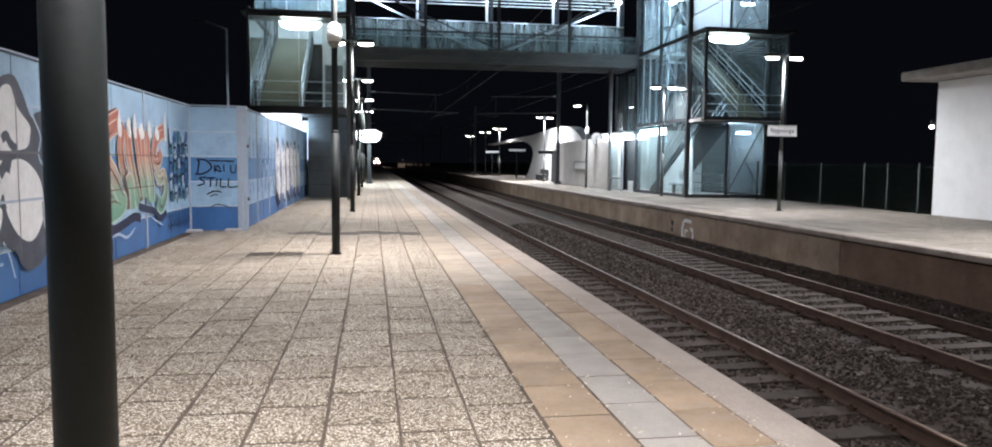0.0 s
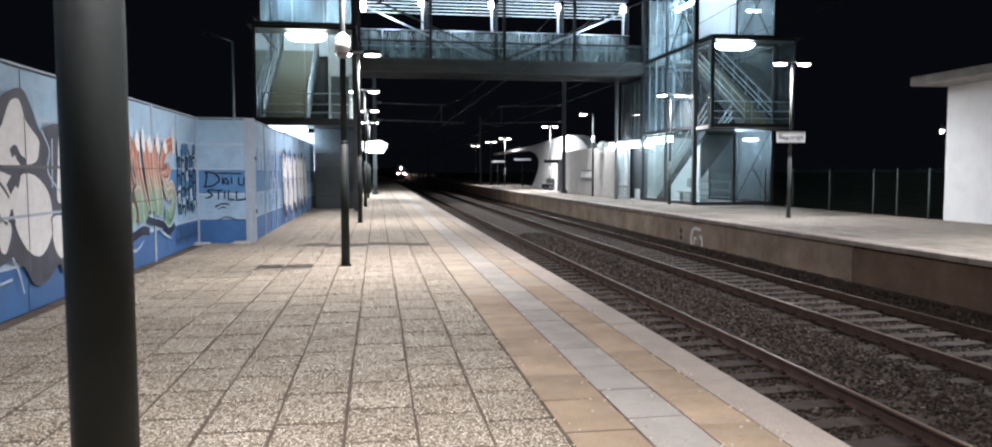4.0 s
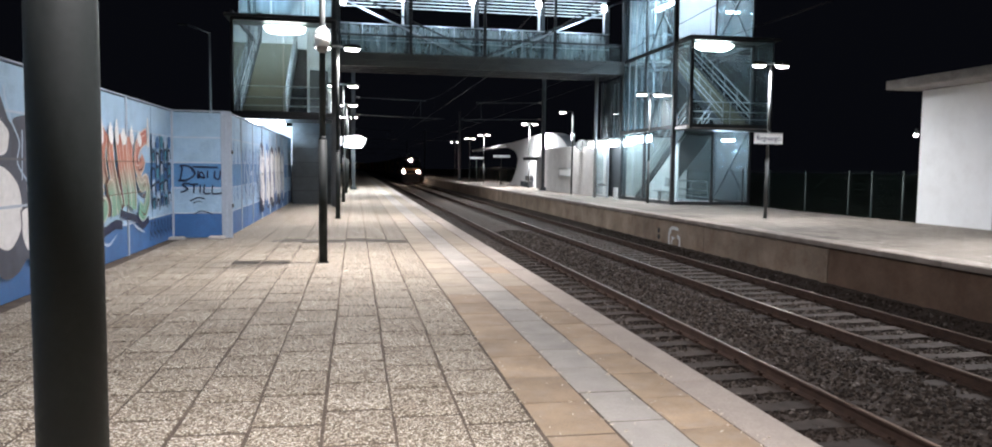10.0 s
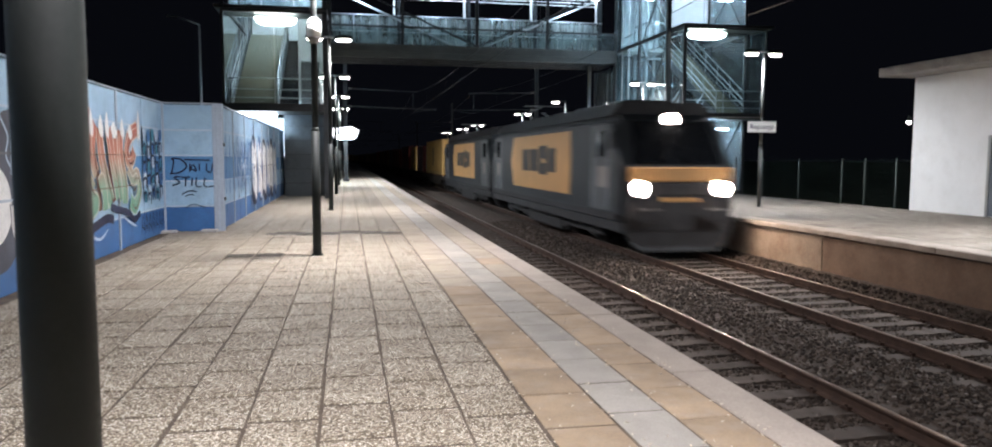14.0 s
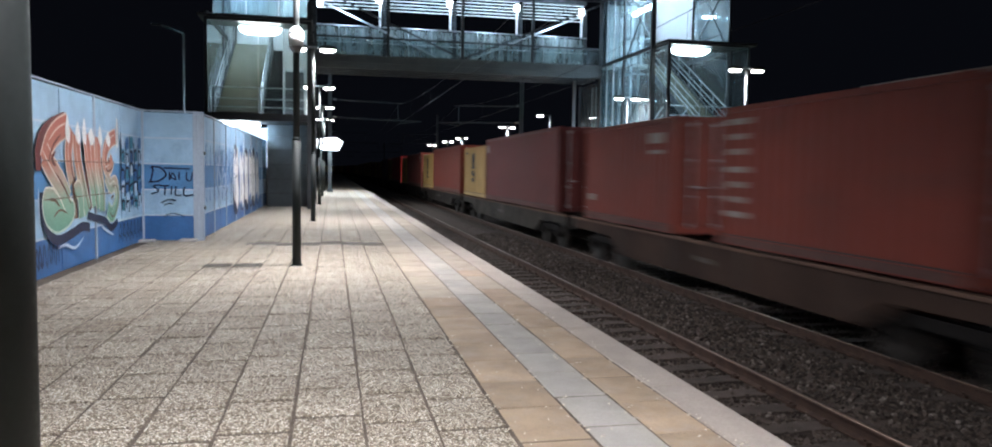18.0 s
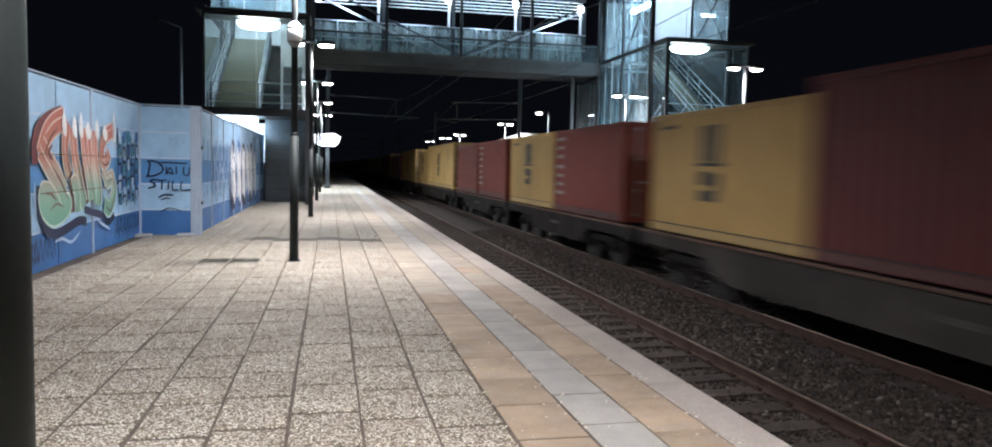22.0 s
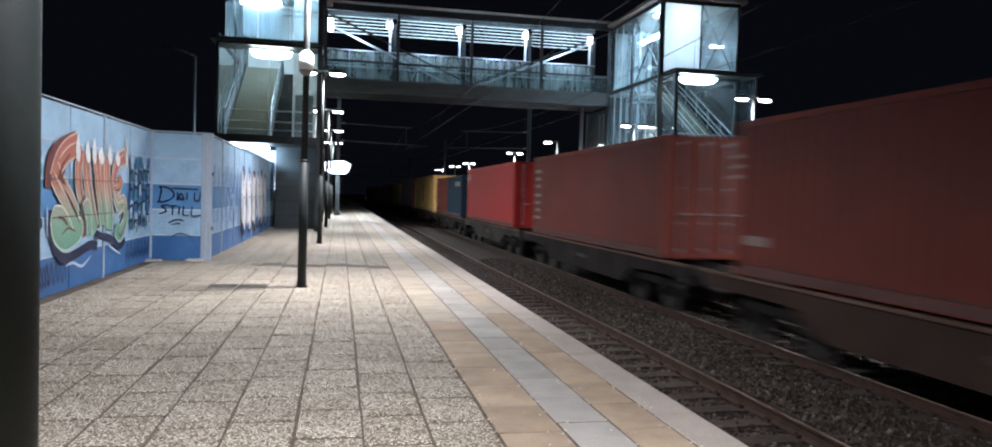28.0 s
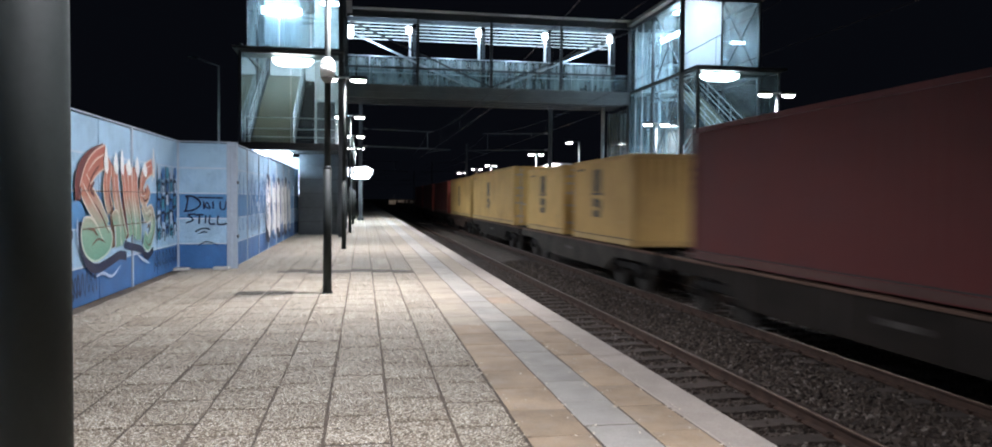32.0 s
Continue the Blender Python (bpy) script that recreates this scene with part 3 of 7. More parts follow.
# ---- noise barrier with its paintings ----
M_BLUE_PALE = surface("pale_blue_panel_paint", (0.37, 0.57, 0.75), 0.5, var=0.10, large=1.2, fine=40, relief=0.05, grime=(0.22, 0.34, 0.52), holes=0.2)
M_BLUE_MID = surface("mid_blue_panel_paint", (0.10, 0.28, 0.55), 0.5, var=0.14, large=1.4, fine=40, relief=0.05, grime=(0.14, 0.25, 0.46), holes=0.2)
M_BLUE_DARK = surface("deep_blue_panel_paint", (0.052, 0.172, 0.42), 0.5, var=0.16, large=1.4, fine=40, relief=0.05, grime=(0.06, 0.12, 0.3), holes=0.2)
M_FRAME_BLUE = surface("pale_grey_blue_frame", (0.42, 0.50, 0.60), 0.45, 0.2, var=0.08, large=3, fine=40, relief=0.04)
M_SEAM = surface("pale_blue_seam", (0.50, 0.60, 0.72), 0.5, var=0.12, large=3, fine=40, relief=0.04)
M_INK = surface("navy_spray_paint", (0.014, 0.022, 0.06), 0.55, var=0.25, large=4, fine=50, relief=0.0)
M_SPRAY_WHITE = surface("white_spray_paint", (0.84, 0.85, 0.85), 0.6, var=0.08, large=5, fine=60, relief=0.0, grime=(0.60, 0.62, 0.63), holes=0.22)
M_SPRAY_TEAL = surface("teal_spray_paint", (0.07, 0.28, 0.40), 0.6, var=0.15, large=5, fine=60, relief=0.0)
M_SPRAY_PALE = surface("pale_blue_spray_paint", (0.45, 0.58, 0.72), 0.6, var=0.1, large=5, fine=60, relief=0.0)


def fading_paint(name, stops, z0, z1):
    """Spray paint that runs from one colour to the next with height."""
    m, nt, p = nodes_of(name)
    co = nt.nodes.new("ShaderNodeTexCoord")
    sep, rng = nt.nodes.new("ShaderNodeSeparateXYZ"), nt.nodes.new("ShaderNodeMapRange")
    nt.links.new(co.outputs["Object"], sep.inputs[0])
    nt.links.new(sep.outputs["Z"], rng.inputs[0])
    rng.inputs[1].default_value, rng.inputs[2].default_value = z0, z1
    plus = nt.nodes.new("ShaderNodeMath")
    cloud = nt.nodes.new("ShaderNodeMath")
    cloud.operation, cloud.inputs[1].default_value = "MULTIPLY_ADD", 0.30
    cloud.inputs[2].default_value = -0.15
    nt.links.new(tex_noise(nt, co.outputs["Object"], 2.2, 4), cloud.inputs[0])
    nt.links.new(rng.outputs[0], plus.inputs[0])
    nt.links.new(cloud.outputs[0], plus.inputs[1])
    col = ramp(nt, plus.outputs[0], stops)
    col = mixed(nt, "OVERLAY", 0.3, col, tex_noise(nt, co.outputs["Object"], 30, 3))
    nt.links.new(col, p.inputs["Base Color"])
    p.inputs["Roughness"].default_value = 0.55
    return m


M_MAROON = surface("maroon_spray_paint", (0.13, 0.035, 0.035), 0.6, var=0.2, large=4, fine=50, relief=0.0)
M_SHADE_GREEN = surface("dull_shadow_spray_paint", (0.16, 0.10, 0.075), 0.6, var=0.3, large=3, fine=50, relief=0.0)
M_SMOKE = surface("sooty_spray_paint", (0.075, 0.085, 0.115), 0.6, var=0.35, large=2.5, fine=40, relief=0.0, holes=0.3)
M_SEAM_DARK = surface("shaded_panel_joint", (0.12, 0.125, 0.14), 0.6, var=0.3, large=4, fine=40, relief=0.0)
M_FADE = fading_paint("red_to_green_spray_paint", [(0.0, (0.13, 0.34, 0.24)), (0.34, (0.24, 0.40, 0.30)), (0.50, (0.42, 0.34, 0.27)), (0.64, (0.46, 0.19, 0.13)), (1.0, (0.42, 0.13, 0.09))], 0.45, 2.1)
M_FADE_LIGHT = fading_paint("pale_highlight_spray_paint", [(0.0, (0.44, 0.58, 0.50)), (0.5, (0.62, 0.58, 0.50)), (1.0, (0.66, 0.48, 0.40))], 0.45, 2.1)

BARRIER_H, ROW = 2.55, 0.51
ROW_PAINT = (M_BLUE_DARK, M_BLUE_PALE, M_BLUE_MID, M_BLUE_PALE, M_BLUE_PALE)


def panel_mesh(length, ribs):
    """One cassette of the barrier: a shallow tray with a folded rim and, on some, fine ribs. It lies along y and faces +x."""
    bm = bmesh.new()
    box(bm, -0.05, 0.0, -length / 2 + 0.012, length / 2 - 0.012, 0.006, ROW - 0.006)
    front = [f for f in bm.faces if all(v.co.x > -0.001 for v in f.verts)]
    bmesh.ops.inset_region(bm, faces=front, thickness=0.022, depth=-0.012)
    if ribs:
        k = int(length / 0.9)
        for i in range(1, k):
            y = -length / 2 + length * i / k
            box(bm, -0.02, -0.004, y - 0.006, y + 0.006, 0.03, ROW - 0.03)
    return bm


def barrier(label, x, y, turn, bays, bay, halves=1, paints=ROW_PAINT):
    """A run of barrier bays along local y, which starts at the given place."""
    run = thing("noise_barrier", pose(x, y, 0, 0, 0, turn), label, "noise barrier", "noise barrier runs")
    me = [mesh_of("panel", panel_mesh(bay / halves, False), M_BLUE_PALE) for i in range(5)]
    for k in range(bays):
        for r in range(5):
            for f in range(halves):
                p = part("panel", me[r], None, run)
                painted(p, paints[r])
                p.location = (0, bay * (k + (f + 0.5) / halves), r * ROW)
    bm = bmesh.new()
    soft_box(bm, -0.07, 0.022, -0.035, 0.035, -0.03, BARRIER_H + 0.01, 0.004)
    post = mesh_of("post", bm, M_FRAME_BLUE)
    for k in range(bays + 1):
        p = part("post", post, None, run)
        p.location = (0, bay * k, 0)
    bm = bmesh.new()
    box(bm, -0.012, 0.004, 0.04, bay - 0.04, -0.013, 0.013)
    seam = mesh_of("seam", bm, M_SEAM)
    for k in range(bays):
        for r in range(1, 5):
            p = part("seam", seam, None, run)
            p.location = (0, bay * k, r * ROW)
    one("cap", lambda b: soft_box(b, -0.075, 0.03, 0.0, bay * bays, BARRIER_H + 0.012, BARRIER_H + 0.034, 0.004), M_FRAME_BLUE, run)
    one("rail", lambda b: box(b, -0.10, -0.072, 0, bay * bays, 0.2, 0.26), M_FRAME_BLUE, run)
    return run


def stroke(bm, points, width, x, closed=False, taper=False):
    """A painted line through (along, up) points on a wall, as a thin skin at depth x. Round-jointed by short steps."""
    pts = smooth_line(points, closed)
    left, right = [], []
    n = len(pts)
    for i, (u, v) in enumerate(pts):
        a, b = pts[max(0, i - 1)], pts[min(n - 1, i + 1)]
        du, dv = b[0] - a[0], b[1] - a[1]
        d = math.hypot(du, dv) or 1
        w = width / 2 * (1 - 0.75 * abs(2 * i / (n - 1) - 1) ** 3 if taper else 1)
        left.append(bm.verts.new((x, u - dv / d * w, v + du / d * w)))
        right.append(bm.verts.new((x, u + dv / d * w, v - du / d * w)))
    for i in range(n - 1):
        bm.faces.new((left[i], right[i], right[i + 1], left[i + 1]))


def smooth_line(points, closed=False):
    """A rounded path through the points (Catmull-Rom)."""
    p = list(points)
    if closed:
        p = [p[-1]] + p + [p[0], p[1]]
    else:
        p = [p[0]] + p + [p[-1]]
    out = []
    for i in range(1, len(p) - 2):
        a, b, c, d = p[i - 1], p[i], p[i + 1], p[i + 2]
        for s in range(5):
            t = s / 5
            out.append(tuple(0.5 * (2 * b[k] + (c[k] - a[k]) * t + (2 * a[k] - 5 * b[k] + 4 * c[k] - d[k]) * t * t + (3 * b[k] - a[k] - 3 * c[k] + d[k]) * t ** 3) for k in (0, 1)))
    out.append(tuple(p[-2]))
    return out


def blob(bm, points, x):
    """A filled, rounded patch of paint."""
    pts = smooth_line(points, True)[:-1]
    vs = [bm.verts.new((x, u, v)) for u, v in pts]
    edges = [bm.edges.new((vs[i], vs[(i + 1) % len(vs)])) for i in range(len(vs))]
    bmesh.ops.triangle_fill(bm, use_beauty=True, use_dissolve=False, edges=edges)


def skin(name, fill, material, parent, label=""):
    """A coat of paint; its faces all look out from the wall."""
    bm = bmesh.new()
    fill(bm)
    for f in bm.faces:
        f.normal_update()
        if f.normal.x < 0:
            f.normal_flip()
    me = bpy.data.meshes.new(name)
    bm.to_mesh(me)
    bm.free()
    me.materials.append(material)
    ob = new(name, me)
    ob.parent = parent
    if label:
        ob["label"] = label
    return ob


LONG_Y0 = -8.94
long_run = barrier("painted steel noise barrier in blue bands with red and green graffiti", -3.72, LONG_Y0, 0, 8, 3.1, 2)
jog_run = barrier("short blue noise barrier panel with a navy scrawl", -3.72, 15.86, -85.6, 1, 1.05)
front_run = barrier("blue noise barrier with white bubble graffiti beside the lift tower", -2.68, 15.98, 0, 8, 2.0, 2)
one("end_post", lambda b: soft_box(b, -0.1, 0.10, -0.06, 0.06, -0.03, BARRIER_H + 0.03, 0.006), M_FRAME_BLUE, front_run, "pale grey corner post with hinges")
for z in (0.62, 1.72):
    one("hinge", lambda b: box(b, 0.10, 0.125, -0.05, 0.05, z, z + 0.07), M_STEEL, front_run)


def letter_paint():
    """The large red and green letters in fat strokes, cream edged, with dark shadows and white splashes."""
    o = -LONG_Y0
    letters = [
        ([(11.46, 2.04), (11.05, 1.93), (10.74, 1.76), (10.54, 1.50)], 0.30),
        ([(10.54, 1.62), (10.80, 1.42), (11.14, 1.21), (11.42, 0.96)], 0.33),
        ([(11.62, 1.98), (11.48, 1.70), (11.50, 1.45), (11.62, 1.24)], 0.24),
        ([(11.82, 1.92), (11.86, 1.57), (12.04, 1.20), (12.30, 0.78)], 0.27),
        ([(11.72, 1.08), (11.88, 1.14), (11.96, 0.98), (11.99, 0.70)], 0.20),
        ([(12.24, 1.92), (12.40, 1.48), (12.57, 1.12), (12.66, 0.84)], 0.27),
        ([(12.56, 1.80), (12.62, 1.40), (12.74, 1.05), (12.82, 0.80)], 0.15),
        ([(12.84, 1.92), (12.84, 1.48), (13.02, 1.08), (13.02, 0.74)], 0.26),
        ([(13.86, 1.98), (13.42, 1.86), (13.20, 1.64), (13.26, 1.44), (13.50, 1.46), (13.64, 1.60)], 0.23),
        ([(13.26, 1.34), (13.50, 1.14), (13.78, 1.18), (13.90, 0.92), (13.60, 0.66), (13.32, 0.76)], 0.23),
    ]
    letters = [([(u + o, v) for u, v in pts], w) for pts, w in letters]
    bowl_line = [(u + o, v) for u, v in ((10.56, 1.15), (10.84, 1.14), (11.12, 1.02), (11.64, 0.94), (11.60, 0.70), (11.02, 0.57), (10.60, 0.70), (10.46, 0.95))]
    for pts, w, mat in (
            ([(10.42, 1.12), (10.44, 0.82), (10.68, 0.55), (11.05, 0.45), (11.60, 0.50), (12.05, 0.56), (12.40, 0.52)], 0.14, M_INK),
            ([(12.30, 0.72), (12.62, 0.66), (12.94, 0.62), (13.25, 0.56), (13.57, 0.43), (13.95, 0.52)], 0.12, M_INK),
            ([(10.34, 1.40), (10.38, 1.74), (10.74, 1.97), (11.36, 2.12)], 0.20, M_MAROON),
            ([(11.66, 1.35), (11.72, 1.05), (11.76, 0.70)], 0.16, M_SHADE_GREEN),
            ([(12.28, 1.62), (12.30, 1.20), (12.46, 0.80)], 0.14, M_MAROON),
            ([(13.04, 1.60), (13.12, 1.20), (13.16, 0.80)], 0.12, M_SHADE_GREEN)):
        skin("letter_shadow", lambda b: stroke(b, [(u + o, v) for u, v in pts], w, 0.0245), mat, long_run, "dark shadow beside a graffiti letter")
    skin("letter_edge", lambda b: stroke(b, bowl_line + bowl_line[:1], 0.07, 0.0258), M_FADE_LIGHT, long_run, "cream edge of a graffiti letter")
    skin("letter_fill", lambda b: blob(b, bowl_line, 0.0262), M_FADE, long_run, "green bowl of a graffiti letter")
    for k, (pts, w) in enumerate(letters):
        skin("letter_edge", lambda b: stroke(b, pts, w + 0.055, 0.0268 + 0.0012 * k), M_FADE_LIGHT, long_run, "cream edge of a graffiti letter")
        skin("letter_fill", lambda b: stroke(b, pts, w, 0.0274 + 0.0012 * k), M_FADE, long_run, "graffiti letter fading from red to green")
    for k, (pts, w) in enumerate(letters):
        if w > 0.22:
            skin("letter_crease", lambda b: stroke(b, [(u + w * 0.26, v - 0.04) for u, v in pts[1:]], 0.035, 0.0395, taper=True), M_MAROON if k < 3 or k == 8 else M_SHADE_GREEN, long_run, "dark inner line of a graffiti letter")
            skin("letter_glint", lambda b: stroke(b, [(u - w * 0.24, v + 0.03) for u, v in pts[:-1]], 0.03, 0.040, taper=True), M_FADE_LIGHT, long_run, "pale inner line of a graffiti letter")
    for pts, w in (([(10.64, 1.02), (10.86, 1.0), (11.05, 0.90)], 0.04), ([(10.80, 0.78), (11.05, 0.86), (11.35, 0.80)], 0.03), ([(10.92, 1.66), (10.78, 1.55), (10.92, 1.46)], 0.06), ([(13.40, 1.60), (13.44, 1.52)], 0.07), ([(13.52, 0.92), (13.66, 0.98)], 0.05)):
        skin("letter_crease", lambda b: stroke(b, [(u + o, v) for u, v in pts], w, 0.0398, taper=True), M_SHADE_GREEN if pts[0][1] < 1.2 else M_MAROON, long_run)
    for u, h, w in ((11.42, 0.18, 0.10), (11.86, 0.12, 0.12), (12.16, 0.18, 0.10), (12.5, 0.06, 0.16), (12.95, 0.12, 0.12), (13.4, 0.05, 0.14), (13.94, 0.30, 0.09)):
        skin("letter_crown", lambda b: blob(b, [(o + u - w, 1.92), (o + u - 0.03, 1.98 + h), (o + u + 0.03, 1.98 + h * 0.9), (o + u + w, 1.88), (o + u + 0.02, 1.78)], 0.0404), M_SPRAY_WHITE, long_run, "white sprayed splash above the letters")
    for pts in ([(11.0, 0.34), (11.3, 0.36), (11.7, 0.28), (12.1, 0.40)], [(13.0, 0.50), (13.3, 0.40), (13.7, 0.30)], [(10.32, 1.18), (10.32, 0.70)], [(13.86, 1.7), (13.92, 2.0), (13.98, 2.26)]):
        skin("letter_line", lambda b: stroke(b, [(u + o, v) for u, v in pts], 0.045, 0.0242 if pts[0][1] < 1.5 else 0.0404, taper=True), M_SPRAY_PALE if pts[0][1] < 1.5 else M_SPRAY_WHITE, long_run)
    for z in (ROW * 2, ROW * 3):
        skin("joint_line", lambda b: stroke(b, [(10.45 + o, z), (12.0 + o, z), (13.5 + o, z)], 0.014, 0.0406), M_SHADE_GREEN, long_run, "panel joint showing through the paint")


def figure_paint():
    """The pale bubble figures at the near end of the barrier."""
    o = -LONG_Y0
    shades = ([(7.05, 1.0), (7.15, 1.6), (7.30, 1.98), (7.55, 2.18), (8.04, 2.34), (8.28, 2.18), (8.48, 1.92), (8.62, 1.98), (9.05, 2.02), (9.36, 1.84), (9.42, 1.30), (9.36, 0.50), (9.02, 0.30), (8.84, 0.42), (8.55, 0.28), (8.2, 0.28), (7.95, 0.52), (7.55, 0.58), (7.2, 0.45)],
              [(5.6, 0.4), (5.7, 1.3), (6.0, 1.95), (6.6, 2.2), (6.95, 1.7), (7.0, 0.9), (6.7, 0.3), (6.1, 0.25)])
    pales = ([(7.84, 2.20), (8.02, 2.21), (8.15, 2.01), (8.42, 1.84), (8.44, 1.73), (8.33, 1.58), (7.9, 1.545), (7.5, 1.555), (7.37, 1.65), (7.37, 1.82), (7.59, 1.91), (7.72, 2.08)],
             [(7.33, 1.48), (7.76, 1.44), (7.92, 1.34), (8.0, 1.45), (8.3, 1.44), (8.60, 1.28), (8.71, 1.06), (8.67, 0.76), (8.40, 0.57), (8.10, 0.64), (7.86, 0.86), (7.74, 1.08), (7.62, 0.95), (7.45, 1.15)],
             [(7.46, 0.97), (7.70, 0.97), (7.72, 0.85), (7.60, 0.68), (7.49, 0.72)],
             [(7.12, 0.95), (7.38, 1.0), (7.40, 0.80), (7.22, 0.55), (7.10, 0.62)],
             [(8.98, 1.90), (9.18, 1.91), (9.33, 1.78), (9.22, 1.52), (9.04, 1.38), (9.0, 1.14), (8.86, 1.17), (8.92, 1.59)],
             [(8.75, 0.97), (9.04, 0.95), (9.15, 0.77), (9.09, 0.55), (8.92, 0.48), (8.76, 0.60), (8.70, 0.78)],
             [(5.9, 0.5), (5.95, 1.2), (6.2, 1.8), (6.55, 1.9), (6.75, 1.4), (6.7, 0.7), (6.35, 0.45)])
    for k, pts in enumerate(shades):
        skin("figure_shade", lambda b: blob(b, [(u + o, v) for u, v in pts], 0.0255 + 0.0005 * k), M_SMOKE, long_run, "sooty black bubble shape")
    for pts in pales:
        skin("figure_fill", lambda b: blob(b, [(u + o, v) for u, v in pts], 0.0275), M_SPRAY_WHITE, long_run, "white bubble shape")
    for pts, w in (([(7.78, 1.66), (7.88, 1.70), (7.96, 1.62), (8.10, 1.56)], 0.10), ([(7.70, 1.30), (7.84, 1.40), (7.94, 1.36)], 0.13), ([(7.45, 1.42), (7.62, 1.30), (7.70, 1.22)], 0.035), ([(7.74, 1.10), (7.80, 0.95)], 0.05), ([(7.42, 1.20), (7.44, 1.0)], 0.05), ([(8.68, 0.98), (8.70, 0.80)], 0.03)):
        skin("figure_mark", lambda b: stroke(b, [(u + o, v) for u, v in pts], w, 0.029), M_SMOKE, long_run)
    for pts in ([(8.36, 2.30), (8.40, 2.12), (8.52, 1.93), (8.70, 1.71), (8.64, 1.48), (8.98, 1.22)], [(9.46, 1.95), (9.40, 1.5), (9.50, 1.3), (9.42, 1.0), (9.55, 0.6), (9.52, 0.35)], [(7.72, 0.62), (7.85, 0.45), (7.95, 0.22)], [(8.78, 1.85), (8.74, 1.3)], [(7.1, 0.32), (7.4, 0.38), (7.7, 0.40)]):
        skin("figure_line", lambda b: stroke(b, [(u + o, v) for u, v in pts], 0.03, 0.0292), M_SPRAY_PALE, long_run)
    for z in (ROW * 2, ROW * 3):
        skin("joint_line", lambda b: stroke(b, [(7.2 + o, z), (8.0 + o, z), (9.3 + o, z)], 0.03, 0.0296), M_SEAM_DARK if z > 1.3 else M_FRAME_BLUE, long_run, "panel joint showing through the paint")
    skin("joint_line", lambda b: stroke(b, [(8.11 + o, 0.4), (8.11 + o, 1.2), (8.11 + o, 2.2)], 0.022, 0.0299), M_SEAM_DARK, long_run)
    rnd = random.Random(4)
    skin("tag_line", lambda b: stroke(b, [(9.62 + o, 0.06), (9.60 + o, 0.7), (9.63 + o, 1.4), (9.60 + o, 1.98)], 0.05, 0.0268), M_INK, long_run)
    for k in range(28):
        u, v = o + 9.68 + 0.12 * (k % 4) + rnd.uniform(-0.02, 0.02), 0.50 + 0.215 * (k // 4) + rnd.uniform(-0.04, 0.04)
        w, h = rnd.uniform(0.06, 0.10), rnd.uniform(0.11, 0.18)
        skin("tag_block", lambda b: blob(b, [(u - 0.01, v), (u + w, v + 0.01), (u + w, v + h), (u, v + h)], 0.0265 + 0.0001 * (k % 4)), (M_SPRAY_TEAL, M_INK, M_SPRAY_PALE, M_BLUE_DARK, M_SPRAY_PALE)[rnd.randrange(5)], long_run)
    for k in range(6):
        u = o + 9.70 + 0.11 * k
        skin("tag_line", lambda b: stroke(b, [(u, 0.10 + 0.03 * (k % 2)), (u + 0.07, 0.40), (u + 0.14, 0.14), (u + 0.02, 0.26)], 0.024, 0.0266), M_INK, long_run)


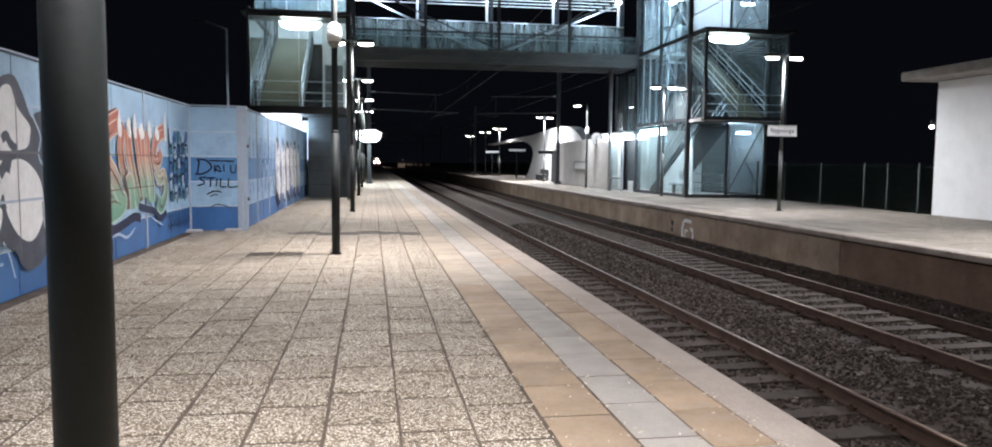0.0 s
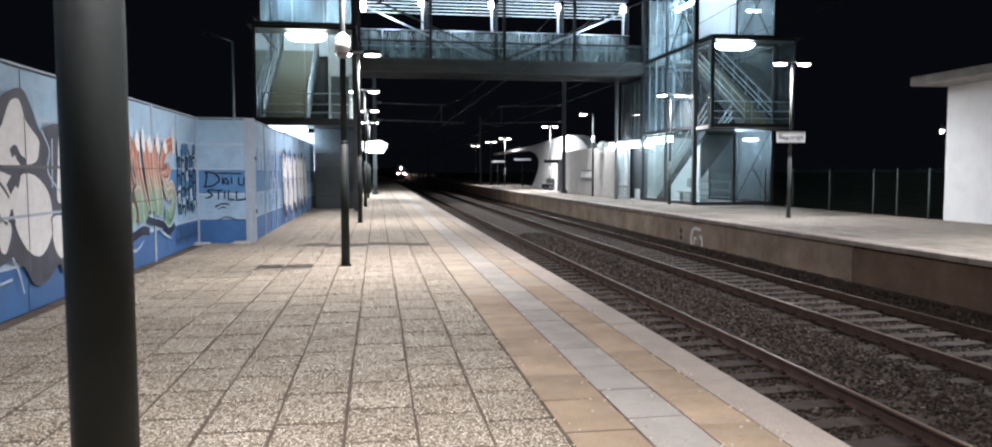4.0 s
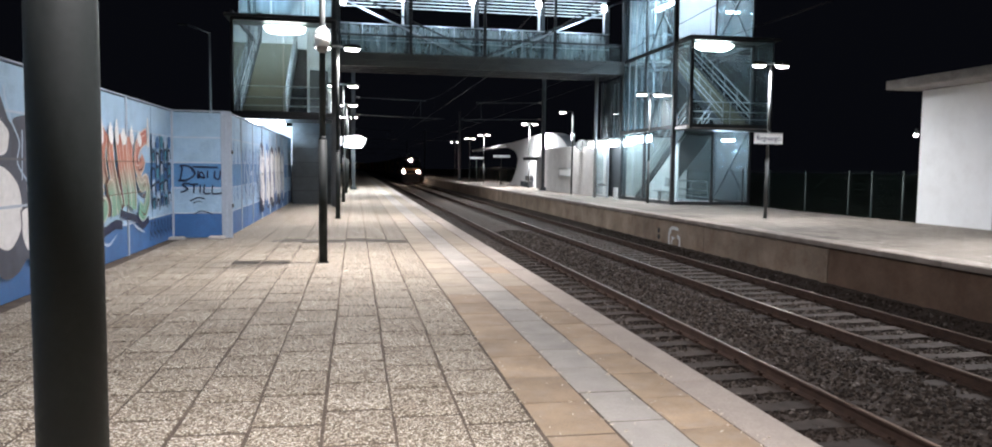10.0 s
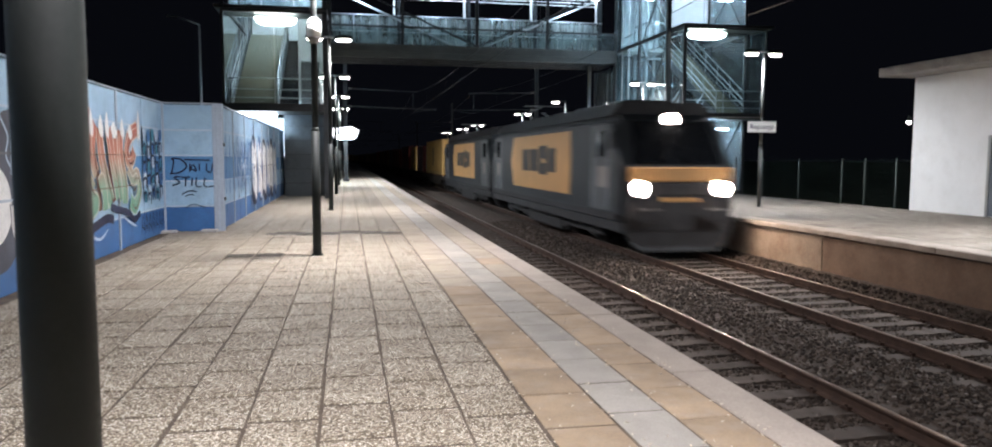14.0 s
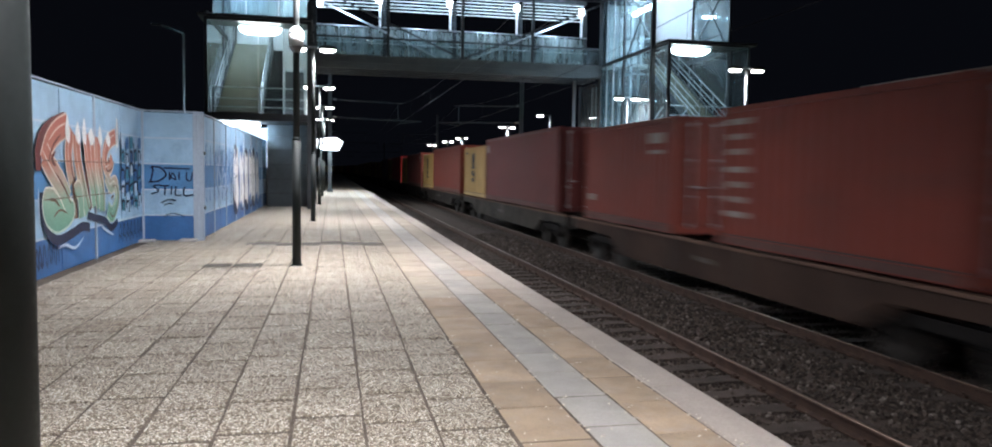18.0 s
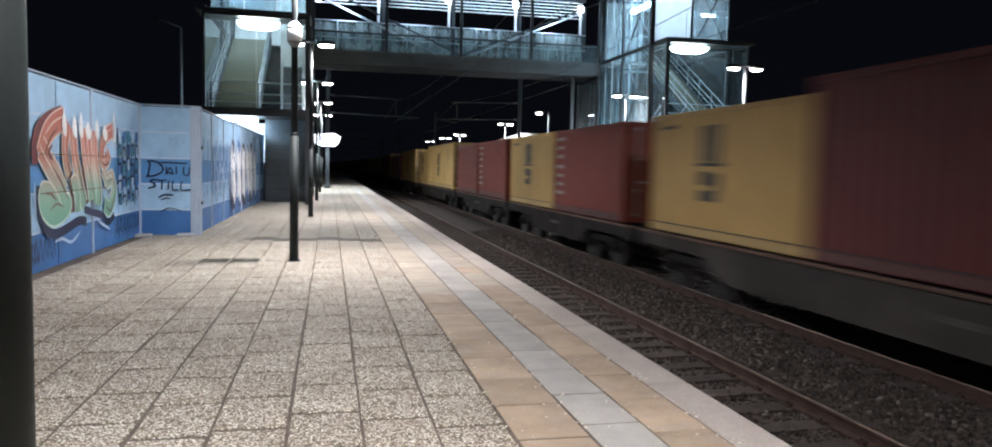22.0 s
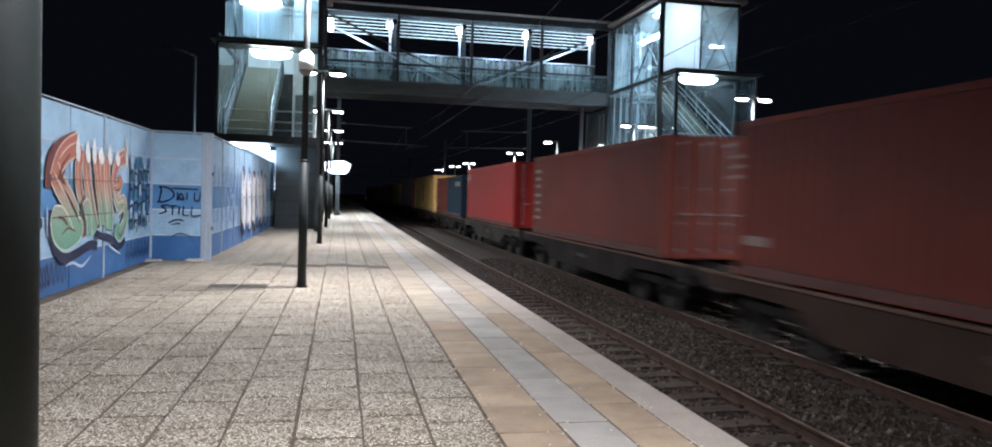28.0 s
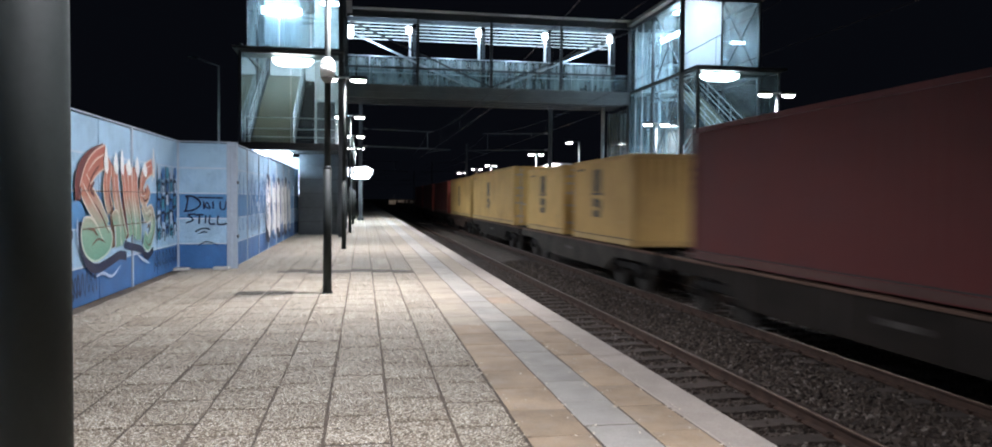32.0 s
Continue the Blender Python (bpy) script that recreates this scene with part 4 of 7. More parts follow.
def tags_paint():
    rnd = random.Random(21)
    o = 14.15 - LONG_Y0
    for i in range(5):
        u = o + 0.14 + 0.3 * i
        for j in range(5):
            v = 0.72 + 0.27 * j + rnd.uniform(-0.05, 0.05)
            skin("tag_block", lambda b: blob(b, [(u + rnd.uniform(-0.05, 0), v), (u + 0.16, v + 0.02), (u + 0.15, v + 0.2), (u - 0.02, v + 0.18)], 0.0255), (M_SPRAY_TEAL, M_SPRAY_PALE, M_BLUE_DARK)[(i + j) % 3], long_run)
        skin("tag_line", lambda b: stroke(b, [(u - 0.08, 2.05 - rnd.uniform(0, 0.2)), (u - 0.03, 1.6), (u - 0.11, 1.15), (u - 0.02, 0.7)], 0.055, 0.0275), M_INK, long_run)
        for j in range(4):
            v = 0.85 + 0.3 * j + rnd.uniform(-0.08, 0.08)
            skin("tag_line", lambda b: stroke(b, [(u - 0.08, v), (u + 0.12, v + rnd.uniform(-0.03, 0.05)), (u + 0.14, v - 0.16)], 0.05, 0.0275), M_INK, long_run)
    for k in range(7):
        u = o - 0.15 + 0.25 * k
        skin("tag_line", lambda b: stroke(b, [(u, 0.12), (u + 0.1, 0.46), (u + 0.18, 0.2), (u + 0.05, 0.28)], 0.03, 0.0265), M_INK, long_run)
    for k in range(5):
        u = 10.25 - LONG_Y0 + 0.16 * k
        skin("tag_line", lambda b: stroke(b, [(u, 0.12 + 0.04 * (k % 2)), (u + 0.06, 0.44), (u + 0.12, 0.16)], 0.025, 0.0265), M_INK, long_run)
    def scrawl(b):
        D = [(0.16, 1.19), (0.20, 1.41), (0.17, 1.47), (0.34, 1.45), (0.44, 1.31), (0.30, 1.19), (0.12, 1.17)]
        stroke(b, D, 0.030, 0.026)
        stroke(b, [(0.40, 1.45), (0.88, 1.44)], 0.026, 0.026)
        stroke(b, [(0.50, 1.21), (0.56, 1.35), (0.62, 1.22), (0.52, 1.27)], 0.026, 0.026)
        for u in (0.68, 0.50):
            stroke(b, [(u, 1.37), (u, 1.22)], 0.026, 0.026)
        stroke(b, [(0.82, 1.37), (0.82, 1.23), (0.90, 1.21), (0.93, 1.37)], 0.026, 0.026)
        stroke(b, [(0.34, 1.11), (0.20, 1.09), (0.30, 0.99), (0.16, 0.93)], 0.026, 0.026)
        stroke(b, [(0.34, 1.09), (0.50, 1.10)], 0.026, 0.026)
        stroke(b, [(0.42, 1.10), (0.41, 0.91)], 0.026, 0.026)
        stroke(b, [(0.54, 1.09), (0.53, 0.92)], 0.026, 0.026)
        stroke(b, [(0.62, 1.09), (0.61, 0.92), (0.72, 0.91)], 0.026, 0.026)
        stroke(b, [(0.78, 1.08), (0.77, 0.91), (0.95, 0.92)], 0.026, 0.026)
        stroke(b, [(0.34, 0.75), (0.48, 0.82), (0.62, 0.80)], 0.024, 0.026)
        stroke(b, [(0.40, 0.71), (0.50, 0.75), (0.56, 0.73)], 0.018, 0.026)
        stroke(b, [(0.40, 0.47), (0.55, 0.55), (0.78, 0.48)], 0.018, 0.026)
    skin("scrawl", scrawl, M_INK, jog_run, "navy handwritten scrawl in two lines")
    def loose(pts, d):
        return [(a + rnd.uniform(-d, d), c + rnd.uniform(-d, d)) for a, c in pts]
    for k in range(6):
        u = 6.0 + 1.22 * k + rnd.uniform(-0.15, 0.15)
        skin("bubble_shade", lambda b: blob(b, loose([(u - 0.66, 0.45), (u - 0.62, 1.5), (u - 0.38, 2.1), (u + 0.2, 2.05), (u + 0.58, 1.6), (u + 0.6, 0.7), (u + 0.22, 0.22)], 0.08), 0.0245 + 0.0002 * k), M_BLUE_DARK if k % 2 else M_INK, front_run, "dark shadow of a bubble letter")
        skin("bubble_fill", lambda b: blob(b, loose([(u - 0.52, 0.55), (u - 0.50, 1.1), (u - 0.56, 1.5), (u - 0.35, 1.95), (u + 0.05, 1.75), (u + 0.3, 2.0), (u + 0.46, 1.6), (u + 0.36, 1.1), (u + 0.5, 0.8), (u + 0.22, 0.35), (u - 0.1, 0.6)], 0.09), 0.026 + 0.0003 * k), M_SPRAY_WHITE, front_run, "white bubble letter")
        for pts, w in (([(u - 0.15, 0.7), (u - 0.1, 1.2), (u + 0.1, 1.25)], 0.07), ([(u + 0.15, 1.5), (u + 0.2, 1.65)], 0.09), ([(u - 0.5, 0.4), (u - 0.2, 0.28), (u + 0.2, 0.25), (u + 0.55, 0.5)], 0.07), ([(u + 0.54, 0.6), (u + 0.52, 1.5), (u + 0.3, 1.95)], 0.05)):
            skin("bubble_line", lambda b: stroke(b, pts, w, 0.0285), M_INK, front_run)
    for k in range(5):
        u = 2.5 + 0.72 * k
        skin("pale_letter", lambda b: stroke(b, loose([(u, 0.8), (u - 0.05, 1.3), (u + 0.25, 1.9), (u + 0.12, 1.4), (u + 0.42, 1.2), (u + 0.30, 0.8)], 0.12), 0.12, 0.0255), M_SPRAY_PALE, front_run)
        for j in range(3):
            skin("letter_line", lambda b: stroke(b, loose([(u - 0.08, 0.6 + 0.45 * j), (u + 0.1, 1.0 + 0.4 * j), (u + 0.3, 0.7 + 0.5 * j), (u + 0.2, 0.55 + 0.45 * j)], 0.1), 0.035, 0.0262), M_BLUE_DARK if j else M_INK, front_run)
    for k in range(9):
        u = 0.5 + 0.62 * k
        skin("scribble", lambda b: stroke(b, loose([(u, 0.7 + 0.05 * (k % 3)), (u + 0.2, 1.25), (u + 0.32, 0.8), (u + 0.1, 0.95)], 0.1), 0.035, 0.0272), M_BLUE_DARK, front_run)
        skin("scribble", lambda b: stroke(b, loose([(u + 0.1, 1.5), (u + 0.28, 1.95), (u + 0.36, 1.5), (u + 0.14, 1.68)], 0.1), 0.04, 0.0272), M_BLUE_DARK, front_run)


letter_paint()
figure_paint()
tags_paint()
one_foot = lambda b, x, y: soft_box(b, x - 0.16, x + 0.16, y - 0.12, y + 0.12, -0.02, 0.05, 0.02)
for x, y in ((-3.6, 15.6), (-2.85, 15.75)):
    bm = bmesh.new()
    one_foot(bm, x, y)
    tagged(part("footing", bm, M_CONCRETE_PALE), "low concrete footing at the barrier corner", "footing", "barrier footings")

# ---- lamp posts ----
def head_shape(bm, x):
    """A flat oval lantern, seen from below."""
    n = 14
    ring = [[bm.verts.new((x + 0.27 * s * math.cos(2 * math.pi * i / n), 0.15 * s * math.sin(2 * math.pi * i / n), z)) for i in range(n)] for s, z in ((0.75, -0.05), (1.0, 0.0), (0.85, 0.05), (0.3, 0.085))]
    for a, b in zip(ring, ring[1:]):
        for i in range(n):
            j = (i + 1) % n
            bm.faces.new((a[i], a[j], b[j], b[i])).smooth = True
    bm.faces.new(ring[-1])
    bm.faces.new(ring[0][::-1])


def glow_shape(bm, x):
    n = 14
    a = [bm.verts.new((x + 0.225 * math.cos(2 * math.pi * i / n), 0.125 * math.sin(2 * math.pi * i / n), -0.052)) for i in range(n)]
    b = [bm.verts.new((x + 0.17 * math.cos(2 * math.pi * i / n), 0.09 * math.sin(2 * math.pi * i / n), -0.105)) for i in range(n)]
    for i in range(n):
        j = (i + 1) % n
        bm.faces.new((a[i], a[j], b[j], b[i]))
    bm.faces.new(b)
    bm.faces.new(a[::-1])


def lamp_post(x, y, label, r=0.066, joint=1.9, half=0.40, group="platform lamp posts", paint=M_POST):
    p = thing("lamp_post", pose(x, y, 0), label, "lamp post", group)
    def shaft(b):
        tube(b, (0, 0, 0), (0, 0, joint), r, r * 0.97, 20)
        tube(b, (0, 0, joint), (0, 0, joint + 0.05), r * 0.97, r * 0.72, 20)
        tube(b, (0, 0, joint + 0.05), (0, 0, 4.85), r * 0.72, r * 0.66, 20)
    one("shaft", shaft, paint, p)
    one("base_plate", lambda b: (soft_box(b, -0.088, 0.088, -0.088, 0.088, 0.0, 0.012, 0.004), [tube(b, (sx * 0.07, sy * 0.07, 0.012), (sx * 0.07, sy * 0.07, 0.024), 0.010, n=6) for sx in (-1, 1) for sy in (-1, 1)]), M_POST, p)
    one("crossbar", lambda b: tube(b, (-half, 0, 4.87), (half, 0, 4.87), 0.03, n=10), M_GALV, p)
    for s in (-1, 1):
        h = one("lantern", lambda b: head_shape(b, 0), M_POST, p, "flat oval lantern")
        h.location = (s * half, 0, 4.86)
        g = one("glow", lambda b: glow_shape(b, 0), M_HEAD, h, "lit bowl of the lantern")
    return p


for y in LEFT_POSTS:
    if y < 5:
        q = lamp_post(-0.652, y, "thick dark grey steel lamp post standing close by", 0.067, 2.9)
    else:
        q = lamp_post(-0.575, y, "dark grey steel lamp post with twin oval lanterns")
for y in RIGHT_POSTS:
    if y not in (42.9,):
        lamp_post(12.78, y, "grey steel lamp post with twin lit lanterns on the opposite platform", 0.06, paint=M_POST_PALE)


# ---- security cameras, loudspeaker, sign ----
cam_dome = thing("dome_camera", pose(-0.575, 11.57, 3.32), "white dome camera clamped to a lamp post", "camera")
def dome(b):
    tube(b, (0, -0.02, -0.02), (0, -0.02, 0.15), 0.105, 0.115, 18)
    for k in range(4):
        a0, a1 = math.pi / 8 * k, math.pi / 8 * (k + 1)
        tube(b, (0, -0.02, 0.15 + 0.13 * math.sin(a0)), (0, -0.02, 0.15 + 0.13 * math.sin(a1)), 0.115 * math.cos(a0), max(0.004, 0.115 * math.cos(a1)), 18)
one("housing", dome, M_WHITE_STEEL, cam_dome, "white rounded housing")
def eye(b):
    for k in range(4):
        a0, a1 = math.pi / 8 * k, math.pi / 8 * (k + 1)
        tube(b, (0, -0.02, -0.02 - 0.10 * math.sin(a0)), (0, -0.02, -0.02 - 0.10 * math.sin(a1)), 0.098 * math.cos(a0), max(0.004, 0.098 * math.cos(a1)), 14)
one("bubble", eye, M_ROOF_SLAB, cam_dome, "grey dome below")
one("clamp", lambda b: box(b, -0.08, 0.08, -0.08, 0.08, 0.05, 0.11), M_POST, cam_dome)


def lettered(text, size, m, material, parent, name="lettering"):
    cu = bpy.data.curves.new("text", "FONT")
    cu.body, cu.size, cu.extrude, cu.align_x, cu.align_y, cu.resolution_u = text, size, 0.002, "CENTER", "CENTER", 2
    t = new("t", cu)
    dg = bpy.context.evaluated_depsgraph_get()
    me = bpy.data.meshes.new_from_object(t.evaluated_get(dg))
    bpy.data.objects.remove(t)
    me.materials.clear()
    me.materials.append(material)
    ob = new(name, me)
    ob.parent = parent
    ob.matrix_local = m
    return ob


sign = thing("station_sign", pose(12.74, 21.81, 2.53), "white station name board clamped to a lamp post", "sign")
one("board", lambda b: soft_box(b, -0.49, 0.49, -0.02, 0.02, -0.165, 0.165, 0.008), M_WHITE_STEEL, sign, "white enamel board")
one("border", lambda b: (box(b, -0.50, 0.50, -0.028, 0.0, 0.163, 0.18), box(b, -0.50, 0.50, -0.028, 0.0, -0.18, -0.163)), M_GALV, sign)
lettered("Reguengo", 0.21, pose(0, -0.0225, 0.0, 90), M_INK, sign)
one("bracket", lambda b: (box(b, -0.08, 0.08, 0.02, 0.1, -0.1, -0.06), box(b, -0.08, 0.08, 0.02, 0.1, 0.06, 0.1)), M_GALV, sign)
sign_2 = thing("notice_post", pose(15.9, 29.2, 0), "thin dark steel post before the stair tower", "post")
one("shaft", lambda b: tube(b, (0, 0, 0), (0, 0, 1.6), 0.03, n=8), M_STEEL, sign_2)


# ---- towers and footbridge ----
L1, L2, TOP = 3.36, 6.92, 10.15
M_GLASS_DIM = pane_material("smeared_glass", (0.80, 0.89, 0.93), 0.20)
M_GLASS_STREAK = pane_material("streaked_glass", (0.80, 0.89, 0.93), 0.25)
M_CASING = surface("blue_grey_casing_paint", (0.055, 0.068, 0.075), 0.5, 0.1, var=0.25, large=1.0, fine=20, relief=0.1, grime=(0.09, 0.11, 0.12))
M_GIRDER = surface("weathered_girder_paint", (0.085, 0.092, 0.092), 0.55, 0.2, var=0.2, large=1.0, fine=20, relief=0.1, grime=(0.08, 0.085, 0.085))


def flight(parent, x0, x1, y0, z0, y1, z1):
    """A stair flight from (y0, z0) up to (y1, z1) with closed treads, stringers and handrails."""
    n = int(round(abs(z1 - z0) / 0.178))
    dy, dz = (y1 - y0) / n, (z1 - z0) / n
    for k in range(n):
        y, z = y0 + dy * k, z0 + dz * k
        ya, yb = sorted((y, y + dy * 1.15))
        one("step", lambda b: box(b, x0 + 0.05, x1 - 0.05, ya, yb, z + dz - 0.17, z + dz), M_STEP, parent)
    for x in (x0, x1):
        one("stringer", lambda b: beam(b, (x, y0, z0 + 0.0), (x, y1, z1 + 0.0), 0.06, 0.34), M_STEEL, parent)
    for x in (x0, x1):
        def rails(b):
            for h in (0.35, 0.6, 0.95):
                tube(b, (x, y0, z0 + h + 0.1), (x, y1, z1 + h + 0.1), 0.022, n=6)
            for k in range(0, n + 1, 4):
                tube(b, (x, y0 + dy * k, z0 + dz * k), (x, y0 + dy * k, z0 + dz * k + 1.05), 0.018, n=6)
        one("handrail", rails, M_GALV, parent, "tubular steel handrail")


def column(parent, x, y, z0, z1, w=0.16):
    return one("column", lambda b: soft_box(b, x - w / 2, x + w / 2, y - w / 2, y + w / 2, z0, z1, 0.008), M_STEEL, parent)


def bar(parent, a, b, w=0.12, h=0.16, name="beam", mat=None):
    return one(name, lambda bm: beam(bm, a, b, w, h), mat or M_STEEL, parent)


def pane(parent, a, b, z0, z1, mat=None, splits=1, name="pane"):
    """Upright panes from a to b (x, y), each a thin plate of glass."""
    (ax, ay), (bx, by) = a, b
    for k in range(splits):
        f0, f1 = k / splits, (k + 1) / splits
        p0 = Vector((ax + (bx - ax) * f0, ay + (by - ay) * f0, 0))
        p1 = Vector((ax + (bx - ax) * f1, ay + (by - ay) * f1, 0))
        d = (p1 - p0).normalized() * 0.02
        nrm = Vector((-d.y, d.x, 0)).normalized() * 0.005
        bm = bmesh.new()
        q = [p0 + d - nrm, p1 - d - nrm, p1 - d + nrm, p0 + d + nrm]
        lo = [bm.verts.new((v.x, v.y, z0 + 0.02)) for v in q]
        hi = [bm.verts.new((v.x, v.y, z1 - 0.02)) for v in q]
        for i in range(4):
            j = (i + 1) % 4
            bm.faces.new((lo[i], lo[j], hi[j], hi[i]))
        bm.faces.new(lo[::-1])
        bm.faces.new(hi)
        part(name, bm, mat or M_GLASS, parent).visible_shadow = False


def railing(parent, a, b, z, rows=(0.3, 0.6, 1.0), gap=1.4):
    a, b = Vector((*a, z)), Vector((*b, z))
    n = max(1, int((b - a).length / gap))
    def fill(bm):
        for h in rows:
            tube(bm, a + Vector((0, 0, h)), b + Vector((0, 0, h)), 0.022, n=6)
        for k in range(n + 1):
            p = a.lerp(b, k / n)
            tube(bm, p, p + Vector((0, 0, rows[-1])), 0.02, n=6)
    one("railing", fill, M_GALV, parent, "tubular steel railing")


def lamp_panel(parent, x0, x1, y0, y1, z, mat=None, h=0.09):
    one("light_panel", lambda b: soft_box(b, x0, x1, y0, y1, z - h, z, 0.02), mat or M_CEILING, parent, "glowing ceiling luminaire")


def square(c):
    return math.copysign(abs(c) ** 0.4, c)


def bowl(bm, x, y, z, rx, ry, drop):
    """A shallow trough with rounded corners that hangs under a ceiling at height z."""
    n, rings = 20, []
    for k in range(5):
        a = k / 5 * math.pi / 2
        rings.append([bm.verts.new((x + rx * math.cos(a) ** 0.5 * square(math.cos(2 * math.pi * i / n)), y + ry * math.cos(a) ** 0.5 * square(math.sin(2 * math.pi * i / n)), z - drop * math.sin(a))) for i in range(n)])
    for a, b in zip(rings, rings[1:]):
        for i in range(n):
            j = (i + 1) % n
            bm.faces.new((a[i], a[j], b[j], b[i])).smooth = True
    bm.faces.new(rings[0])
    bm.faces.new(rings[-1][::-1])


def right_tower():
    x0, x1, y0, ym, y1 = 13.42, 17.0, 30.75, 34.05, 37.25
    t = thing("stair_tower", pose(0, 0, 0), "glazed steel stair and lift tower, brightly lit inside", "tower", "stair towers")
    for x, y in ((x0, y0), (x0, ym), (x0, y1), (x1, y0), (x1, ym), (x1, y1)):
        column(t, x, y, 0, TOP, 0.17 if (x, y) == (x0, y0) else 0.12)
    column(t, 15.25, y0, 0.1, L1 - 0.1, 0.09)
    column(t, 15.25, y0, L2, TOP, 0.08)
    for z in (0.06, L1, L2, TOP):
        for a, b in (((x0, y0), (x0, y1)), ((x1, y0), (x1, y1)), ((x0, y0), (x1, y0)), ((x0, y1), (x1, y1))):
            bar(t, (*a, z), (*b, z), 0.11, 0.15)
    for za, zb in ((0.1, L1), (L1, L2), (L2, TOP)):
        side = M_GLASS_SIDE if za < L1 else M_GLASS_LIT
        pane(t, (x0, y0), (x0, ym), za + 0.06, zb - 0.06, side, splits=1)
        pane(t, (x0, ym), (x0, y1), za + 0.06, zb - 0.06, side, splits=1)
        pane(t, (x1, y0), (x1, y1), za + 0.06, zb - 0.06, M_GLASS_BAY if za == L1 else None, splits=2)
    pane(t, (x0, y0), (15.2, y0), 0.16, L1 - 0.06, M_GLASS_SIDE, splits=1)
    pane(t, (15.3, y0), (x1, y0), 0.16, L1 - 0.06, M_GLASS_DIM, splits=1)
    pane(t, (15.3, y0), (x1, y0), L2 + 0.06, TOP - 0.06, M_GLASS_DIM, splits=1)
    one("frosted_panel", lambda b: box(b, x0 + 0.10, 15.2, y0 - 0.02, y0 + 0.02, L2 + 0.08, TOP - 0.08), M_FROST, t, "white frosted panel, lit from behind")
    pane(t, (x0, y1), (15.4, y1), L1 + 0.06, L2 - 0.06, M_GLASS_LIT, splits=2)
    pane(t, (15.4, y1), (x1, y1), L1 + 0.06, L2 - 0.06, M_GLASS_BAY)
    one("stair_infill", lambda b: prism(b, [(31.3, 0.03), (34.7, 0.03), (34.7, 0.72), (31.3, 2.70)], "x", 13.90, 13.97), M_WHITE, t, "white infill wall under the flight")
    for y in (32.2, 32.45):
        one("wall_mark", lambda b: box(b, 13.885, 13.90, y, y + 0.10, 0.75, 1.15), M_STEEL, t)
    for za, zb in ((L1, L2), (L2, TOP)):
        bar(t, (x0 + 0.06, y0, za), (x0 + 0.06, ym, zb), 0.05, 0.06, "brace")
        bar(t, (x0 + 0.11, ym, za), (x0 + 0.11, y0, zb), 0.05, 0.06, "brace")
    bar(t, (15.3, y0 + 0.05, L2), (x1, y0 + 0.05, TOP), 0.05, 0.06, "brace")
    bar(t, (15.3, y0 + 0.10, TOP), (x1, y0 + 0.10, L2), 0.05, 0.06, "brace")
    bar(t, (15.3, y0 + 0.05, 0.1), (x1, y0 + 0.05, L1), 0.05, 0.06, "brace")
    bar(t, (16.1, y0 + 0.10, 1.75), (x1, y0 + 0.10, 0.1), 0.05, 0.05, "brace")
    # floor plates and roof
    one("landing", lambda b: box(b, x0, x1, 29.4, y0 + 0.25, L1 - 0.12, L1), M_CONCRETE_PALE, t)
    one("upper_floor", lambda b: box(b, x0, 15.4, y1 - 1.6, y1, L2 - 0.15, L2), M_CONCRETE_PALE, t)
    one("roof", lambda b: soft_box(b, x0 - 0.3, x1 + 0.25, y0 - 0.3, y1 + 0.3, TOP + 0.08, TOP + 0.26, 0.02), M_ROOF_SLAB, t)
    # glazed lift shaft inside
    for x in (14.15, 15.15):
        for y in (35.0, 36.5):
            one("lift_post", lambda b: box(b, x - 0.05, x + 0.05, y - 0.05, y + 0.05, L1, TOP - 0.05), M_GALV, t)
    for z in (4.9, 6.3, 8.0, 9.3):
        one("lift_rail", lambda b: (box(b, 14.1, 15.2, 34.96, 35.04, z, z + 0.09), box(b, 14.11, 14.19, 35.05, 36.45, z, z + 0.09)), M_GALV, t)
    one("call_box", lambda b: soft_box(b, 14.5, 14.72, 34.9, 34.96, L2 + 0.95, L2 + 1.20, 0.01), M_WHITE_STEEL, t, "small white call panel")
    for y in (35.4, 36.3):
        for za, zb in ((0.1, L1), (L1, L2), (L2, TOP)):
            one("mullion", lambda b: box(b, x0 - 0.03, x0 + 0.03, y - 0.025, y + 0.025, za + 0.07, zb - 0.07), M_GALV, t) if za > L1 - 0.1 else None
    one("lobby_wall", lambda b: box(b, 13.6, x1 - 0.1, y1 - 0.3, y1 - 0.2, 0.0, L1 - 0.2), M_CONCRETE_PALE, t, "pale rear wall of the lobby")
    one("lobby_floor", lambda b: box(b, x0 + 0.1, x1 - 0.1, y0 + 0.1, y1 - 0.3, 0.002, 0.03), M_CONCRETE_PALE, t)
    one("rear_wall", lambda b: box(b, 13.6, 15.6, y1 - 0.3, y1 - 0.2, L2, TOP - 0.15), M_WHITE_STEEL, t, "white rear wall of the upper floor")
    flight(t, 14.02, 15.2, 36.6, 0.0, 30.9, L1)
    flight(t, 15.45, 16.72, 30.3, L1, 36.4, L2)
    one("soffit", lambda b: beam(b, (14.61, 36.7, -0.32), (14.61, 30.7, L1 - 0.30), 1.22, 0.05), M_STEEL, t, "dark underside of the flight")
    railing(t, (15.0, 31.2), (15.0, y1 - 1.6), L2)
    one("bench", lambda b: (soft_box(b, 13.62, 13.95, 31.5, 33.3, 0.50, 0.57, 0.015), [box(b, 13.7, 13.86, y - 0.03, y + 0.03, 0.03, 0.50) for y in (31.8, 33.0)]), M_GALV, t, "steel bench inside the lobby")
    railing(t, (15.3, 31.2), (15.3, 36.4), 0.0)
    # the landing's glazed bay, which stands out towards the front
    bx0, bx1, by = 13.58, 17.2, 29.42
